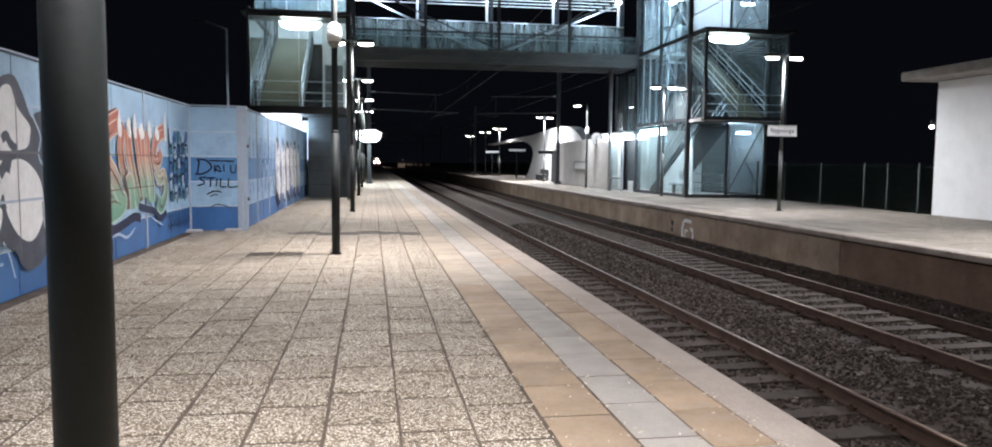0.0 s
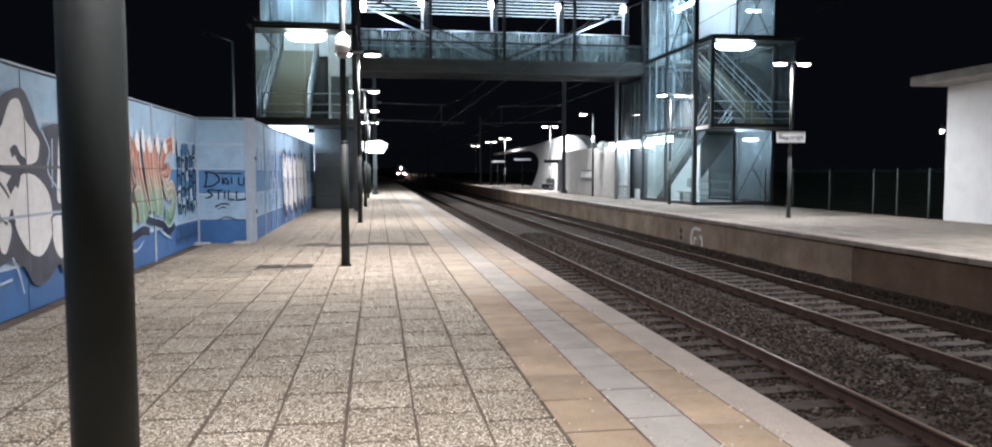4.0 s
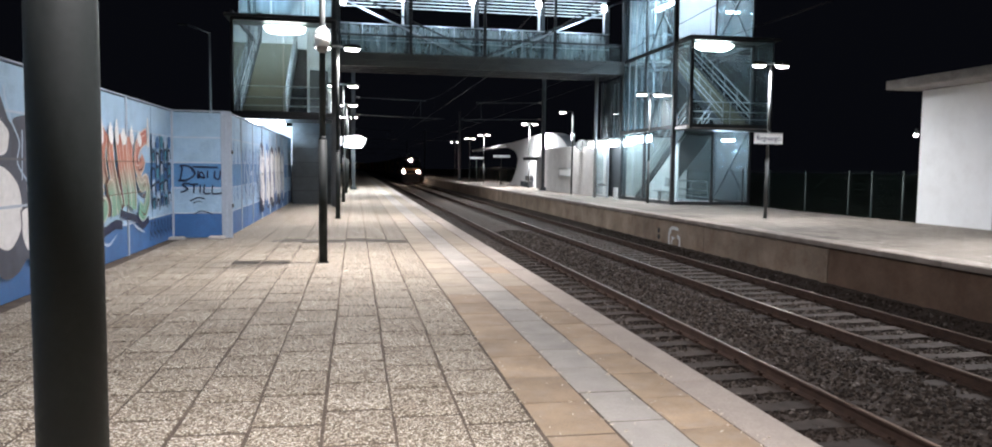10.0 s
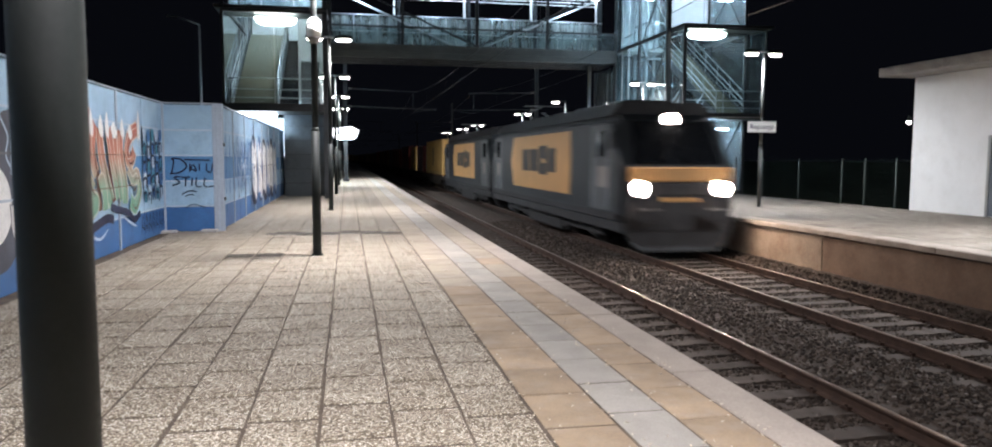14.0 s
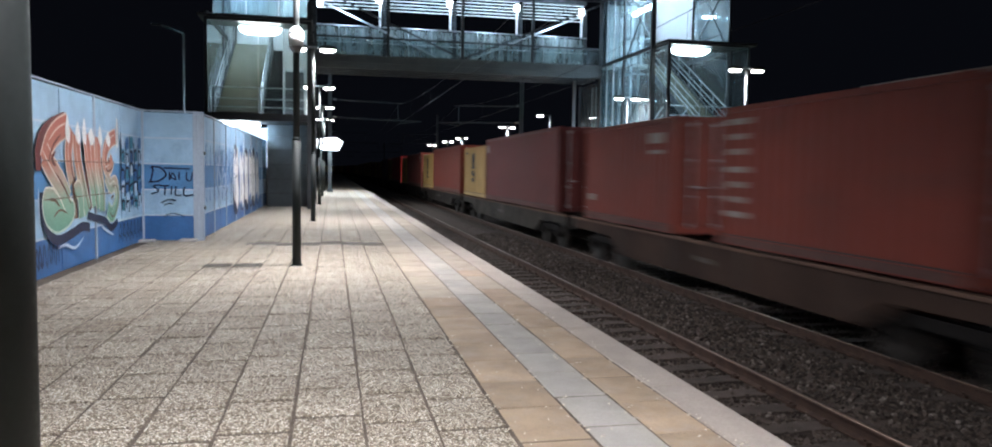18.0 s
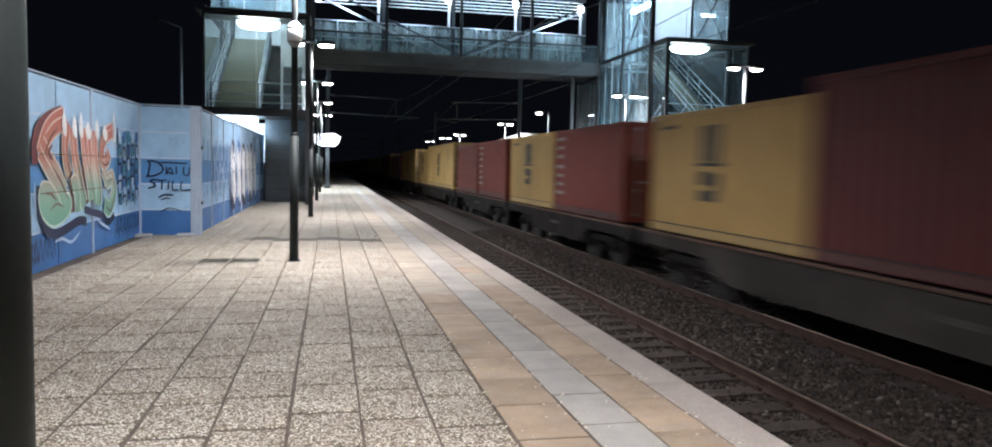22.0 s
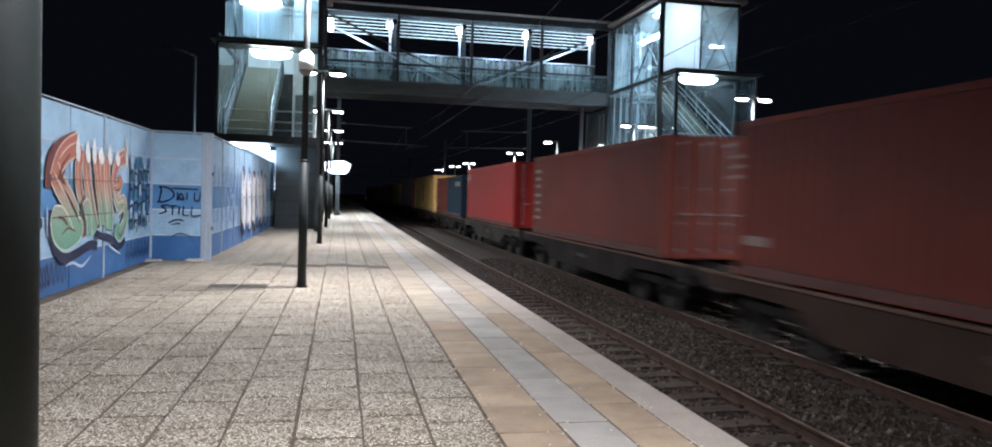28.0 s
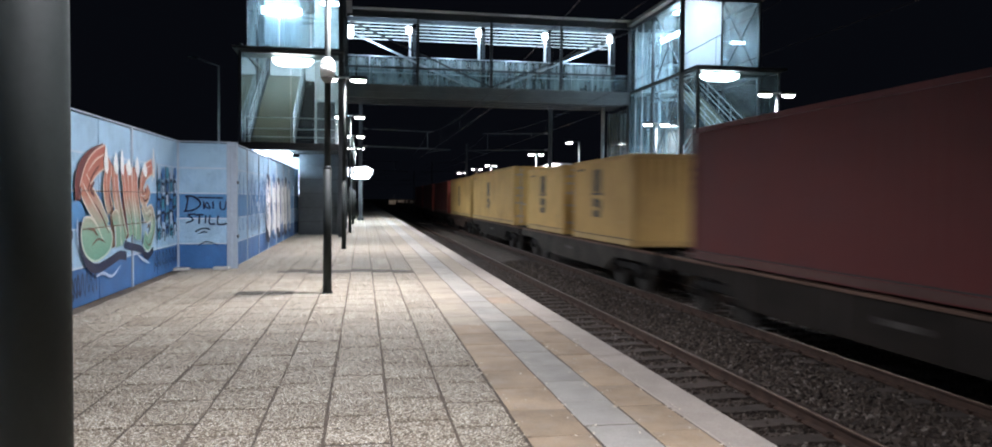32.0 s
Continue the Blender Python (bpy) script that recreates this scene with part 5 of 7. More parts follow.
    for x in (bx0, bx1):
        column(t, x, by, L1 - 0.1, L2, 0.12 if x == bx0 else 0.07)
    for z, h in ((L1, 0.14), (L2, 0.1)):
        bar(t, (bx0, by, z), (bx1, by, z), 0.1, h)
        bar(t, (bx0, by, z), (bx0, y0, z), 0.1, h)
        bar(t, (bx1, by, z), (bx1, y0, z), 0.1, h)
    one("bay_roof", lambda b: soft_box(b, bx0 - 0.15, bx1 + 0.28, by - 0.2, y0 - 0.1, L2 + 0.02, L2 + 0.12, 0.015), M_STEEL, t, "thin dark roof of the bay")
    one("bay_floor", lambda b: box(b, bx0, bx1, by, y0, L1 - 0.16, L1 - 0.02), M_STEEL, t)
    pane(t, (bx0, by), (bx1, by), L1 + 0.06, L2 - 0.04, M_GLASS_BAY, 1)
    pane(t, (bx0, by), (bx0, y0), L1 + 0.06, L2 - 0.04, M_GLASS, 1)
    pane(t, (bx1, by), (bx1, y0), L1 + 0.06, L2 - 0.04, M_GLASS_BAY, 1)
    railing(t, (bx0 + 0.1, by + 0.12), (bx1 - 0.1, by + 0.12), L1)
    one("light_panel", lambda b: bowl(b, 14.87, by + 0.75, L2 - 0.10, 0.84, 0.30, 0.26), M_CEILING, t, "glowing oblong ceiling luminaire")
    one("bracket_arm", lambda b: soft_box(b, 16.15, 16.75, y0 - 0.3, y0 - 0.2, L2 - 0.42, L2 - 0.34, 0.02), M_STEEL, t)
    lamp_panel(t, 13.9, 15.2, y0 + 0.4, y0 + 2.2, TOP - 0.12, M_TUBE)
    lamp_panel(t, 13.62, 13.78, y0 + 0.5, y0 + 2.9, 8.95, M_TUBE, 0.16)
    lamp_panel(t, 13.52, 13.75, 34.0, 36.9, 3.14, M_TUBE, 0.30)
    lamp_panel(t, 16.1, 16.7, y0 + 0.7, y0 + 0.85, 8.55, M_TUBE)
    lamp_panel(t, 16.1, 16.6, y0 + 0.5, y0 + 0.9, 2.9, M_TUBE)
    # entrance porch towards the kiosk
    one("porch_roof", lambda b: soft_box(b, 12.75, 13.4, 37.35, 41.2, 2.98, 3.10, 0.02), M_WHITE_STEEL, t, "white porch roof")
    lamp_panel(t, 12.8, 13.3, 37.4, 41.0, 2.97, M_TUBE, 0.26)
    for y in (38.02, 39.98):
        one("door_post", lambda b: soft_box(b, 12.90, 13.0, y - 0.06, y + 0.06, 0.0, 2.70, 0.01), M_GALV, t, "pale door post")
    for z in (0.03, 0.62, 2.62):
        one("door_rail", lambda b: box(b, 12.92, 12.98, 38.09, 39.91, z, z + 0.08), M_GALV, t)
    pane(t, (12.95, 38.7), (12.95, 39.9), 0.12, 2.6, M_GLASS_CLEAR)
    one("kick_plate", lambda b: box(b, 13.28, 13.34, 37.4, 38.0, 0.0, 0.55), M_WHITE_STEEL, t, "white low panel beside the door")
    one("lobby_side", lambda b: box(b, 13.9, 15.6, 37.6, 40.6, 0.0, 2.95), M_STEEL, t, "dark lobby entrance")
    one("lift_back", lambda b: box(b, 14.1, 15.6, 37.6, 40.6, 3.1, 6.2), M_CASING, t, "blue-grey lift casing")
    pane(t, (x0, 37.4), (x0, 40.6), 3.12, 6.2, M_GLASS_STREAK, 2)
    for k in range(5):
        one("casing_rib", lambda b: box(b, 14.04, 14.1, 37.7 + k * 0.66, 37.78 + k * 0.66, 3.12, 6.2), M_GALV, t)
    for y in (37.42, 40.6):
        column(t, x0, y, 3.1, 6.25, 0.10)
    return t


def left_tower():
    x0, x1, y0, y1 = -4.42, -0.86, 28.45, 37.0
    ym, LB = 30.2, L2 - 0.17
    t = thing("stair_tower", pose(0, 0, 0), "glazed steel stair tower with a lit stair, over the noise barrier", "tower", "stair towers")
    for x, y, w in ((x1, y0, 0.16), (x1 - 0.02, ym + 0.6, 0.2), (x1, 33.6, 0.14), (x1, y1, 0.16)):
        column(t, x, y, 0, TOP, w)
    for x, y in ((x0, y0), (x0, 33.0), (x0, y1)):
        column(t, x, y, L1 - 0.1 if y < 30 else 0, TOP if y > 30 else LB, 0.10)
    for z in (L1, LB):
        bar(t, (x0, y0, z), (x1, y0, z), 0.1, 0.16)
    for z in (L1, L2, TOP):
        bar(t, (x1, y0 if z < TOP else ym, z), (x1, y1, z), 0.1, 0.16)
        bar(t, (x0, y0 if z < TOP else ym, z), (x0, y1, z), 0.1, 0.16)
        bar(t, (x0, ym, z), (x1, ym, z), 0.1, 0.14)
    one("bay_roof", lambda b: soft_box(b, x0 - 0.25, x1 + 0.1, y0 - 0.25, ym - 0.06, LB + 0.02, LB + 0.12, 0.015), M_STEEL, t, "thin dark roof of the bay")
    one("landing", lambda b: box(b, x0, x1, y0, ym + 0.6, L1 - 0.18, L1 - 0.03), M_STEEL, t)
    one("roof", lambda b: soft_box(b, x0 - 0.3, x1 + 0.3, ym - 0.3, y1 + 0.3, TOP + 0.08, TOP + 0.26, 0.02), M_ROOF_SLAB, t)
    pane(t, (x0, y0), (x1, y0), L1 + 0.08, LB - 0.08, M_GLASS_CLEAR, 2)
    pane(t, (x0, y0), (x0, y1), L1 + 0.08, L2 - 0.08, M_GLASS, 2)
    pane(t, (x1, y0), (x1, y1), L1 + 0.08, L2 - 0.08, M_GLASS, 3)
    pane(t, (x0, ym), (x1, ym), L2 + 0.12, TOP - 0.08, M_GLASS_LIT, 3)
    one("frosted_panel", lambda b: box(b, -3.80, -2.50, ym + 0.22, ym + 0.26, L2 + 0.42, TOP - 0.2), M_FROST, t, "white frosted panel, lit from behind")
    for a, b in (((-4.38, L2 + 0.2), (-3.9, TOP - 0.2)), ((-3.9, L2 + 0.2), (-4.38, TOP - 0.2))):
        bar(t, (a[0], ym + 0.12, a[1]), (b[0], ym + 0.12, b[1]), 0.04, 0.05, "brace", M_GALV)
    for z in (8.25, 8.45, 9.5):
        bar(t, (-2.4, ym + 0.3, z), (x1 - 0.1, ym + 0.3, z), 0.05, 0.07, "rail", M_GALV)
    one("rear_wall", lambda b: box(b, x0 + 0.1, -2.2, y1 - 0.3, y1 - 0.2, L2, TOP - 0.1), M_WHITE_STEEL, t, "white rear wall of the upper floor")
    pane(t, (x0, ym), (x0, y1), L2 + 0.12, TOP - 0.08, M_GLASS, 2)
    pane(t, (x1, ym), (x1, y1), L2 + 0.12, TOP - 0.08, M_GLASS, 3)
    flight(t, -4.28, -2.66, 29.5, L1, 35.6, L2)
    railing(t, (x0 + 0.15, y0 + 0.15), (x1 - 0.15, y0 + 0.15), L1)
    one("lift_shaft", lambda b: box(b, -2.05, -1.0, 32.6, 36.6, 0.0, TOP), M_CONCRETE_PALE, t, "grey lift shaft")
    one("lift_door", lambda b: soft_box(b, -1.95, -1.2, 32.52, 32.6, L1, L1 + 2.1, 0.01), M_STEEL, t, "dark lift door")
    one("lift_frame", lambda b: (box(b, -2.05, -1.95, 32.5, 32.6, L1, L1 + 2.2), box(b, -1.2, -1.1, 32.5, 32.6, L1, L1 + 2.2), box(b, -2.05, -1.1, 32.5, 32.6, L1 + 2.1, L1 + 2.2)), M_GALV, t)
    one("light_panel", lambda b: bowl(b, -2.66, y0 + 1.05, LB - 0.10, 0.76, 0.28, 0.26), M_CEILING, t, "glowing oblong ceiling luminaire")
    lamp_panel(t, -3.7, -2.2, ym + 0.6, ym + 2.2, TOP - 0.12, M_TUBE)
    lamp_panel(t, -3.9, -2.4, ym + 0.08, ym + 0.18, 8.75, M_TUBE, 0.22)
    lamp_panel(t, -1.7, -1.0, ym + 0.5, ym + 0.9, 9.2, M_TUBE)
    # ground floor: closed dark casing beside the platform and a lit passage behind the barrier
    one("casing", lambda b: box(b, -2.5, -0.95, 30.4, 32.4, 0.0, L1 - 0.2), M_CASING, t, "dark metal casing under the stair")
    for k in range(5):
        one("casing_rib", lambda b: box(b, -2.5, -0.95, 30.37, 30.4, 0.5 + 0.55 * k, 0.53 + 0.55 * k), M_STEEL, t)
    one("passage_wall", lambda b: box(b, -7.5, -2.72, 33.4, 33.6, -0.2, L1 - 0.2), M_WHITE, t, "white lit passage wall")
    lamp_panel(t, -4.3, -2.75, 29.4, 30.4, L1 - 0.22, M_TUBE)
    one("wing_panel", lambda b: prism(b, [(-2.62, 0), (-2.25, 0), (-2.55, 1.5), (-2.62, 1.5)], "y", 31.2, 31.24), M_GIRDER, t)
    return t


def bridge():
    t = thing("footbridge", pose(0, 0, 0), "covered steel footbridge with louvred sides across the tracks", "footbridge")
    ya, yb = 37.0, 39.6
    x0, x1 = -0.95, 13.35
    xs = [x0 + 0.02, 2.56, 6.17, 9.72, 13.3]
    one("deck", lambda b: soft_box(b, x0, x1, ya, yb, 6.5, 6.86, 0.01), M_CONCRETE, t, "concrete deck")
    one("fascia", lambda b: box(b, x0, x1, ya - 0.06, ya - 0.005, 6.28, 6.9), M_GIRDER, t, "grey edge girder")
    one("girder_lip", lambda b: box(b, x0, x1, ya - 0.10, ya - 0.061, 6.56, 6.60), M_GIRDER, t)
    one("girder_cap", lambda b: box(b, x0, x1, ya - 0.12, ya - 0.062, 6.86, 6.93), M_GIRDER, t)
    one("rear_fascia", lambda b: box(b, x0, x1, yb, yb + 0.06, 6.28, 6.9), M_STEEL, t)
    one("underside", lambda b: [box(b, x0, x1, ya + 0.2 + k * 0.7, ya + 0.3 + k * 0.7, 6.3, 6.5) for k in range(4)], M_STEEL, t)
    for y in (ya, yb):
        for x in xs:
            column(t, x, y, 6.86, 10.2, 0.13 if y == ya else 0.16)
        bar(t, (x0, y, 10.28 if y == ya else 10.62), (x1, y, 10.28 if y == ya else 10.62), 0.14, 0.32 if y == ya else 0.22, "chord")
        bar(t, (x0, y, 7.75), (x1, y, 7.75), 0.06, 0.09, "rail")
    # front bracing
    for k, (a, b) in enumerate(((0, 2), (2, 4))):
        za, zb = (10.0, 6.95) if k == 0 else (6.95, 10.0)
        bar(t, (xs[a], ya - 0.03, za), (xs[b], ya - 0.03, zb), 0.06, 0.07, "brace")
        bar(t, (xs[a], yb - 0.1, za), (xs[b], yb - 0.1, zb), 0.06, 0.09, "brace", M_GALV)
    one("roof", lambda b: beam(b, ((x0 + x1) / 2, ya - 0.15, 10.50), ((x0 + x1) / 2, yb + 0.15, 10.80), x1 - x0, 0.10), M_CONCRETE_PALE, t, "pale underside of the roof")
    for k in range(6):
        z = 9.60 + 0.165 * k
        for j in range(4):
            one("louvre", lambda b: beam(b, (xs[j] + 0.1, yb - 0.02, z), (xs[j + 1] - 0.1, yb - 0.02, z), 0.06, 0.032), M_WHITE_STEEL, t)
    for j in range(4):
        pane(t, (xs[j] + 0.08, yb - 0.05), (xs[j + 1] - 0.08, yb - 0.05), 6.9, 8.68, M_PARAPET, 1, "parapet_pane")
        pane(t, (xs[j] + 0.08, ya + 0.05), (xs[j + 1] - 0.08, ya + 0.05), 6.9, 7.7, M_GLASS_CLEAR, 1, "parapet_pane")
        for i in (1, 2):
            one("baluster", lambda b: tube(b, (xs[j] + 1.2 * i, yb - 0.15, 6.9), (xs[j] + 1.2 * i, yb - 0.15, 8.72), 0.025, n=6), M_GALV, t)
        one("luminaire", lambda b: (soft_box(b, xs[j + 1] - 0.42, xs[j + 1] - 0.17, yb - 0.35, yb - 0.2, 9.90, 10.25, 0.05)), M_TUBE, t, "bright corner luminaire")
        one("lit_strip", lambda b: soft_box(b, xs[j + 1] - 0.30, xs[j + 1] - 0.18, yb - 0.12, yb - 0.06, 8.76, 10.2, 0.01), M_WHITE_STEEL, t, "white strip below the luminaire")
    bar(t, (x0, yb - 0.15, 8.72), (x1, yb - 0.15, 8.72), 0.04, 0.05, "rail", M_GALV)
    bar(t, (x0, yb - 0.15, 7.9), (x1, yb - 0.15, 7.9), 0.03, 0.04, "rail", M_GALV)
    one("end_light", lambda b: soft_box(b, x0 + 0.15, x0 + 0.38, yb - 0.3, yb - 0.2, 9.6, 10.2, 0.03), M_TUBE, t)
    for x in (2.0, 6.3, 10.4):
        one("rafter", lambda b: beam(b, (x, ya, 10.40), (x + 1.6, yb, 10.66), 0.06, 0.08), M_STEEL, t)
    return t


right_tower()
left_tower()
bridge()
pier = thing("bridge_pier", pose(12.35, 38.3, 0), "slim steel pier under the footbridge", "pier")
one("shaft", lambda b: tube(b, (0, 0, 0), (0, 0, 6.3), 0.09, n=12), M_GALV, pier)


# ---- opposite platform: kiosk, canopy, house, fence ----
kiosk = thing("kiosk", pose(0, 0, 0), "pale grey station kiosk with a small lit window", "kiosk")
one("wall", lambda b: soft_box(b, 12.93, 13.75, 43.7, 52.3, 0.0, 2.88, 0.03), M_CONCRETE_PALE, kiosk, "pale grey wall")
one("front_bay", lambda b: soft_box(b, 12.90, 13.75, 40.12, 43.66, 0.0, 2.80, 0.03), M_CONCRETE_PALE, kiosk, "pale bay beside the porch")
one("window", lambda b: soft_box(b, 12.90, 12.935, 44.9, 47.5, 1.08, 1.50, 0.01), M_WHITE_STEEL, kiosk, "small pale window")
one("window_frame", lambda b: (box(b, 12.87, 12.93, 44.8, 47.6, 1.50, 1.57), box(b, 12.87, 12.93, 44.8, 47.6, 1.01, 1.08), box(b, 12.87, 12.93, 47.5, 47.6, 1.08, 1.50)), M_GALV, kiosk)
one("door", lambda b: box(b, 12.98, 13.6, 52.35, 54.3, 0.0, 2.3), M_STEEL, kiosk, "dark recessed door")
one("door_head", lambda b: box(b, 12.93, 13.75, 52.32, 54.4, 2.31, 2.88), M_CONCRETE_PALE, kiosk)
clock = thing("station_clock", pose(12.88, 42.55, 2.86), "round white station clock above the kiosk wall", "clock")
one("face", lambda b: tube(b, (0, -0.06, 0), (0, 0.06, 0), 0.33, n=24), M_WHITE_STEEL, clock)
one("rim", lambda b: [tube(b, (0.33 * math.cos(a * math.pi / 12), -0.07, 0.33 * math.sin(a * math.pi / 12)), (0.33 * math.cos((a + 1) * math.pi / 12), -0.07, 0.33 * math.sin((a + 1) * math.pi / 12)), 0.02, n=5) for a in range(24)], M_GALV, clock)
one("hand", lambda b: (beam(b, (0, -0.075, 0), (0.03, -0.075, 0.24), 0.02, 0.03), beam(b, (0, -0.075, 0), (-0.05, -0.075, -0.14), 0.02, 0.03)), M_STEEL, clock)


def canopy(x0, x1, y0, label):
    """A white shell: a broad leg that curves over into a long thin roof."""
    c = thing("shelter_canopy", pose((x0 + x1) / 2, y0, 0), label, "canopy", "shelter canopies")
    outer = [(-9.6, 0.0), (-9.3, 1.6), (-8.7, 2.55), (-7.9, 3.12), (-5.6, 3.84), (-2.8, 4.12), (1.0, 4.08), (7.0, 3.88), (12.1, 3.78), (33.6, 3.60)]
    inner = [(33.6, 3.48), (20.0, 3.52), (14.0, 3.48), (11.0, 3.30), (8.8, 2.95), (7.7, 2.40), (8.0, 1.60), (9.4, 0.70), (10.9, 0.0)]
    pts = smooth_line(outer) + smooth_line(inner)
    w = (x1 - x0) / 2
    bm = bmesh.new()
    prism(bm, pts, "x", -w, w)
    part("shell", bm, M_WHITE, c)
    one("roof_edge", lambda b: beam(b, (-w - 0.03, 12.5, 3.62), (-w - 0.03, 33.6, 3.52), 0.05, 0.17), M_ROOF_SLAB, c, "grey edge of the thin roof")
    return c


canopy(13.85, 14.65, 57.3, "white curved platform shelter lit from below")
for y in (59.0, 60.6):
    bench = thing("bench", pose(13.5, y, 0), "dark bench under the white shelter", "bench", "shelter benches")
    one("seat", lambda b: soft_box(b, -0.25, 0.25, -0.6, 0.6, 0.42, 0.47, 0.015), M_STEEL, bench)
    one("back", lambda b: soft_box(b, 0.2, 0.25, -0.6, 0.6, 0.5, 0.9, 0.015), M_STEEL, bench)
    for s in (-0.5, 0.5):
        one("leg", lambda b: box(b, -0.2, 0.2, s - 0.02, s + 0.02, 0.0, 0.42), M_STEEL, bench)

# single-arm lamp with a round clock on its post
single = thing("lamp_post", pose(12.4, 42.9, 0), "grey lamp post with one arm and a small round disc", "lamp post", "platform lamp posts")
one("shaft", lambda b: tube(b, (0, 0, 0), (0, 0, 4.85), 0.06, 0.045, 14), M_POST, single)
one("arm", lambda b: tube(b, (0, 0, 4.83), (-0.62, 0, 4.83), 0.03, n=8), M_POST, single)
h = one("lantern", lambda b: head_shape(b, 0), M_POST, single)
h.location = (-0.6, 0, 4.82)
one("glow", lambda b: glow_shape(b, 0), M_HEAD, h, "lit bowl of the lantern")
one("disc", lambda b: tube(b, (0.05, -0.1, 3.35), (-0.08, -0.1, 3.35), 0.2, n=16), M_WHITE_STEEL, single, "round white disc")


def house():
    t = thing("service_building", pose(0, 0, 0), "low white rendered service building with a projecting flat roof", "building")
    x, y1 = 16.58, 19.88
    one("wall", lambda b: soft_box(b, x, x + 7.0, 2.0, y1, -0.1, 3.96, 0.012), M_WHITE, t, "white rendered wall")
    one("roof", lambda b: soft_box(b, x - 0.98, x + 7.6, 1.4, y1 + 0.35, 3.97, 4.24, 0.03), M_ROOF_SLAB, t, "projecting grey flat roof slab")
    one("door", lambda b: soft_box(b, x - 0.03, x + 0.02, 14.0, 16.95, 0.02, 2.08, 0.01), M_SHUTTER, t, "grey metal double door")
    one("door_frame", lambda b: (box(b, x - 0.05, x + 0.02, 13.92, 14.0, 0.0, 2.15), box(b, x - 0.05, x + 0.02, 16.95, 17.03, 0.0, 2.15), box(b, x - 0.05, x + 0.02, 13.92, 17.03, 2.08, 2.16)), M_GALV, t)
    one("door_seam", lambda b: box(b, x - 0.045, x - 0.03, 15.46, 15.49, 0.03, 2.06), M_STEEL, t)
    one("band", lambda b: box(b, x - 0.03, x + 0.01, 11.0, 15.1, 2.75, 3.05), M_ROOF_SLAB, t, "dark horizontal band")
    w = one("wall_lamp", lambda b: (tube(b, (x + 0.1, y1 + 0.02, 2.75), (x + 0.1, y1 + 0.3, 2.75), 0.02, n=6), tube(b, (x + 0.1, y1 + 0.3, 2.68), (x + 0.1, y1 + 0.3, 2.85), 0.06, 0.03, 8)), M_POST, t)
    one("bulb", lambda b: tube(b, (x + 0.1, y1 + 0.3, 2.60), (x + 0.1, y1 + 0.3, 2.68), 0.05, 0.06, 10), M_HEAD, w, "lit bulb")


house()


def fence():
    t = thing("mesh_fence", pose(0, 0, 0), "green wire mesh fence behind the opposite platform", "fence")
    ys = [20.2, 21.4, 22.92, 24.17, 26.84, 29.5, 32.3, 35.0, 37.7, 40.4]
    for y in ys:
        one("post", lambda b: tube(b, (17.3, y, -0.9), (17.3, y, 1.55), 0.03, n=8), M_FENCE_POST, t)
    for y0, y1 in zip(ys, ys[1:]):
        def mesh(b):
            k = int((y1 - y0) / 0.06)
            for i in range(1, k):
                y = y0 + (y1 - y0) * i / k
                box(b, 17.298, 17.302, y - 0.0014, y + 0.0014, -0.5, 1.5)
            for i in range(11):
                z = -0.5 + 0.2 * i
                box(b, 17.302, 17.306, y0, y1, z - 0.002, z + 0.002)
        one("mesh_panel", mesh, M_FENCE_GREEN, t)
    far = bmesh.new()
    for k in range(22):
        tube(far, (17.6, 52 + 3 * k, -0.5), (17.6, 52 + 3 * k, 1.6), 0.04, n=6)
    box(far, 17.59, 17.61, 52, 118, 1.5, 1.56)
    for k in range(165):
        box(far, 17.595, 17.605, 52.2 + 0.4 * k, 52.23 + 0.4 * k, -0.4, 1.5)
    for z in (-0.3, 0.6):
        box(far, 17.588, 17.594, 52, 118, z, z + 0.03)
    f = thing("far_fence", pose(0, 0, 0), "dark fence along the far part of the platform", "fence")
    part("fence_line", far, M_FENCE_GREEN, f)


fence()


# ---- mark on the platform wall ----
gw = thing("wall_graffiti", pose(FAR_EDGE + 0.103, 22.55, -0.64), "white painted letter on the stained platform wall", "graffiti")
def letter_g(b):
    for pts, w in (([(0.42, 0.27), (-0.1, 0.27), (-0.2, 0.1)], 0.11), ([(0.34, 0.03), (0.50, 0.0), (0.54, -0.26)], 0.13), ([(-0.02, 0.0), (-0.1, -0.24)], 0.08), ([(0.15, -0.04), (-0.1, -0.02)], 0.06), ([(-0.2, 0.26), (-0.3, 0.02), (-0.28, -0.26)], 0.14)):
        stroke(b, [(-u, v) for u, v in pts], w, 0.0)
bm = bmesh.new()
letter_g(bm)
g_part = part("strokes", bm, M_SPRAY_WHITE, gw)
one("drain_hole", lambda b: (tube(b, (-0.01, 1.15, 0.12), (0.01, 1.15, 0.12), 0.09, n=10), tube(b, (-0.01, 1.15, -0.1), (0.01, 1.15, -0.1), 0.09, n=10)), M_BLACK, gw)


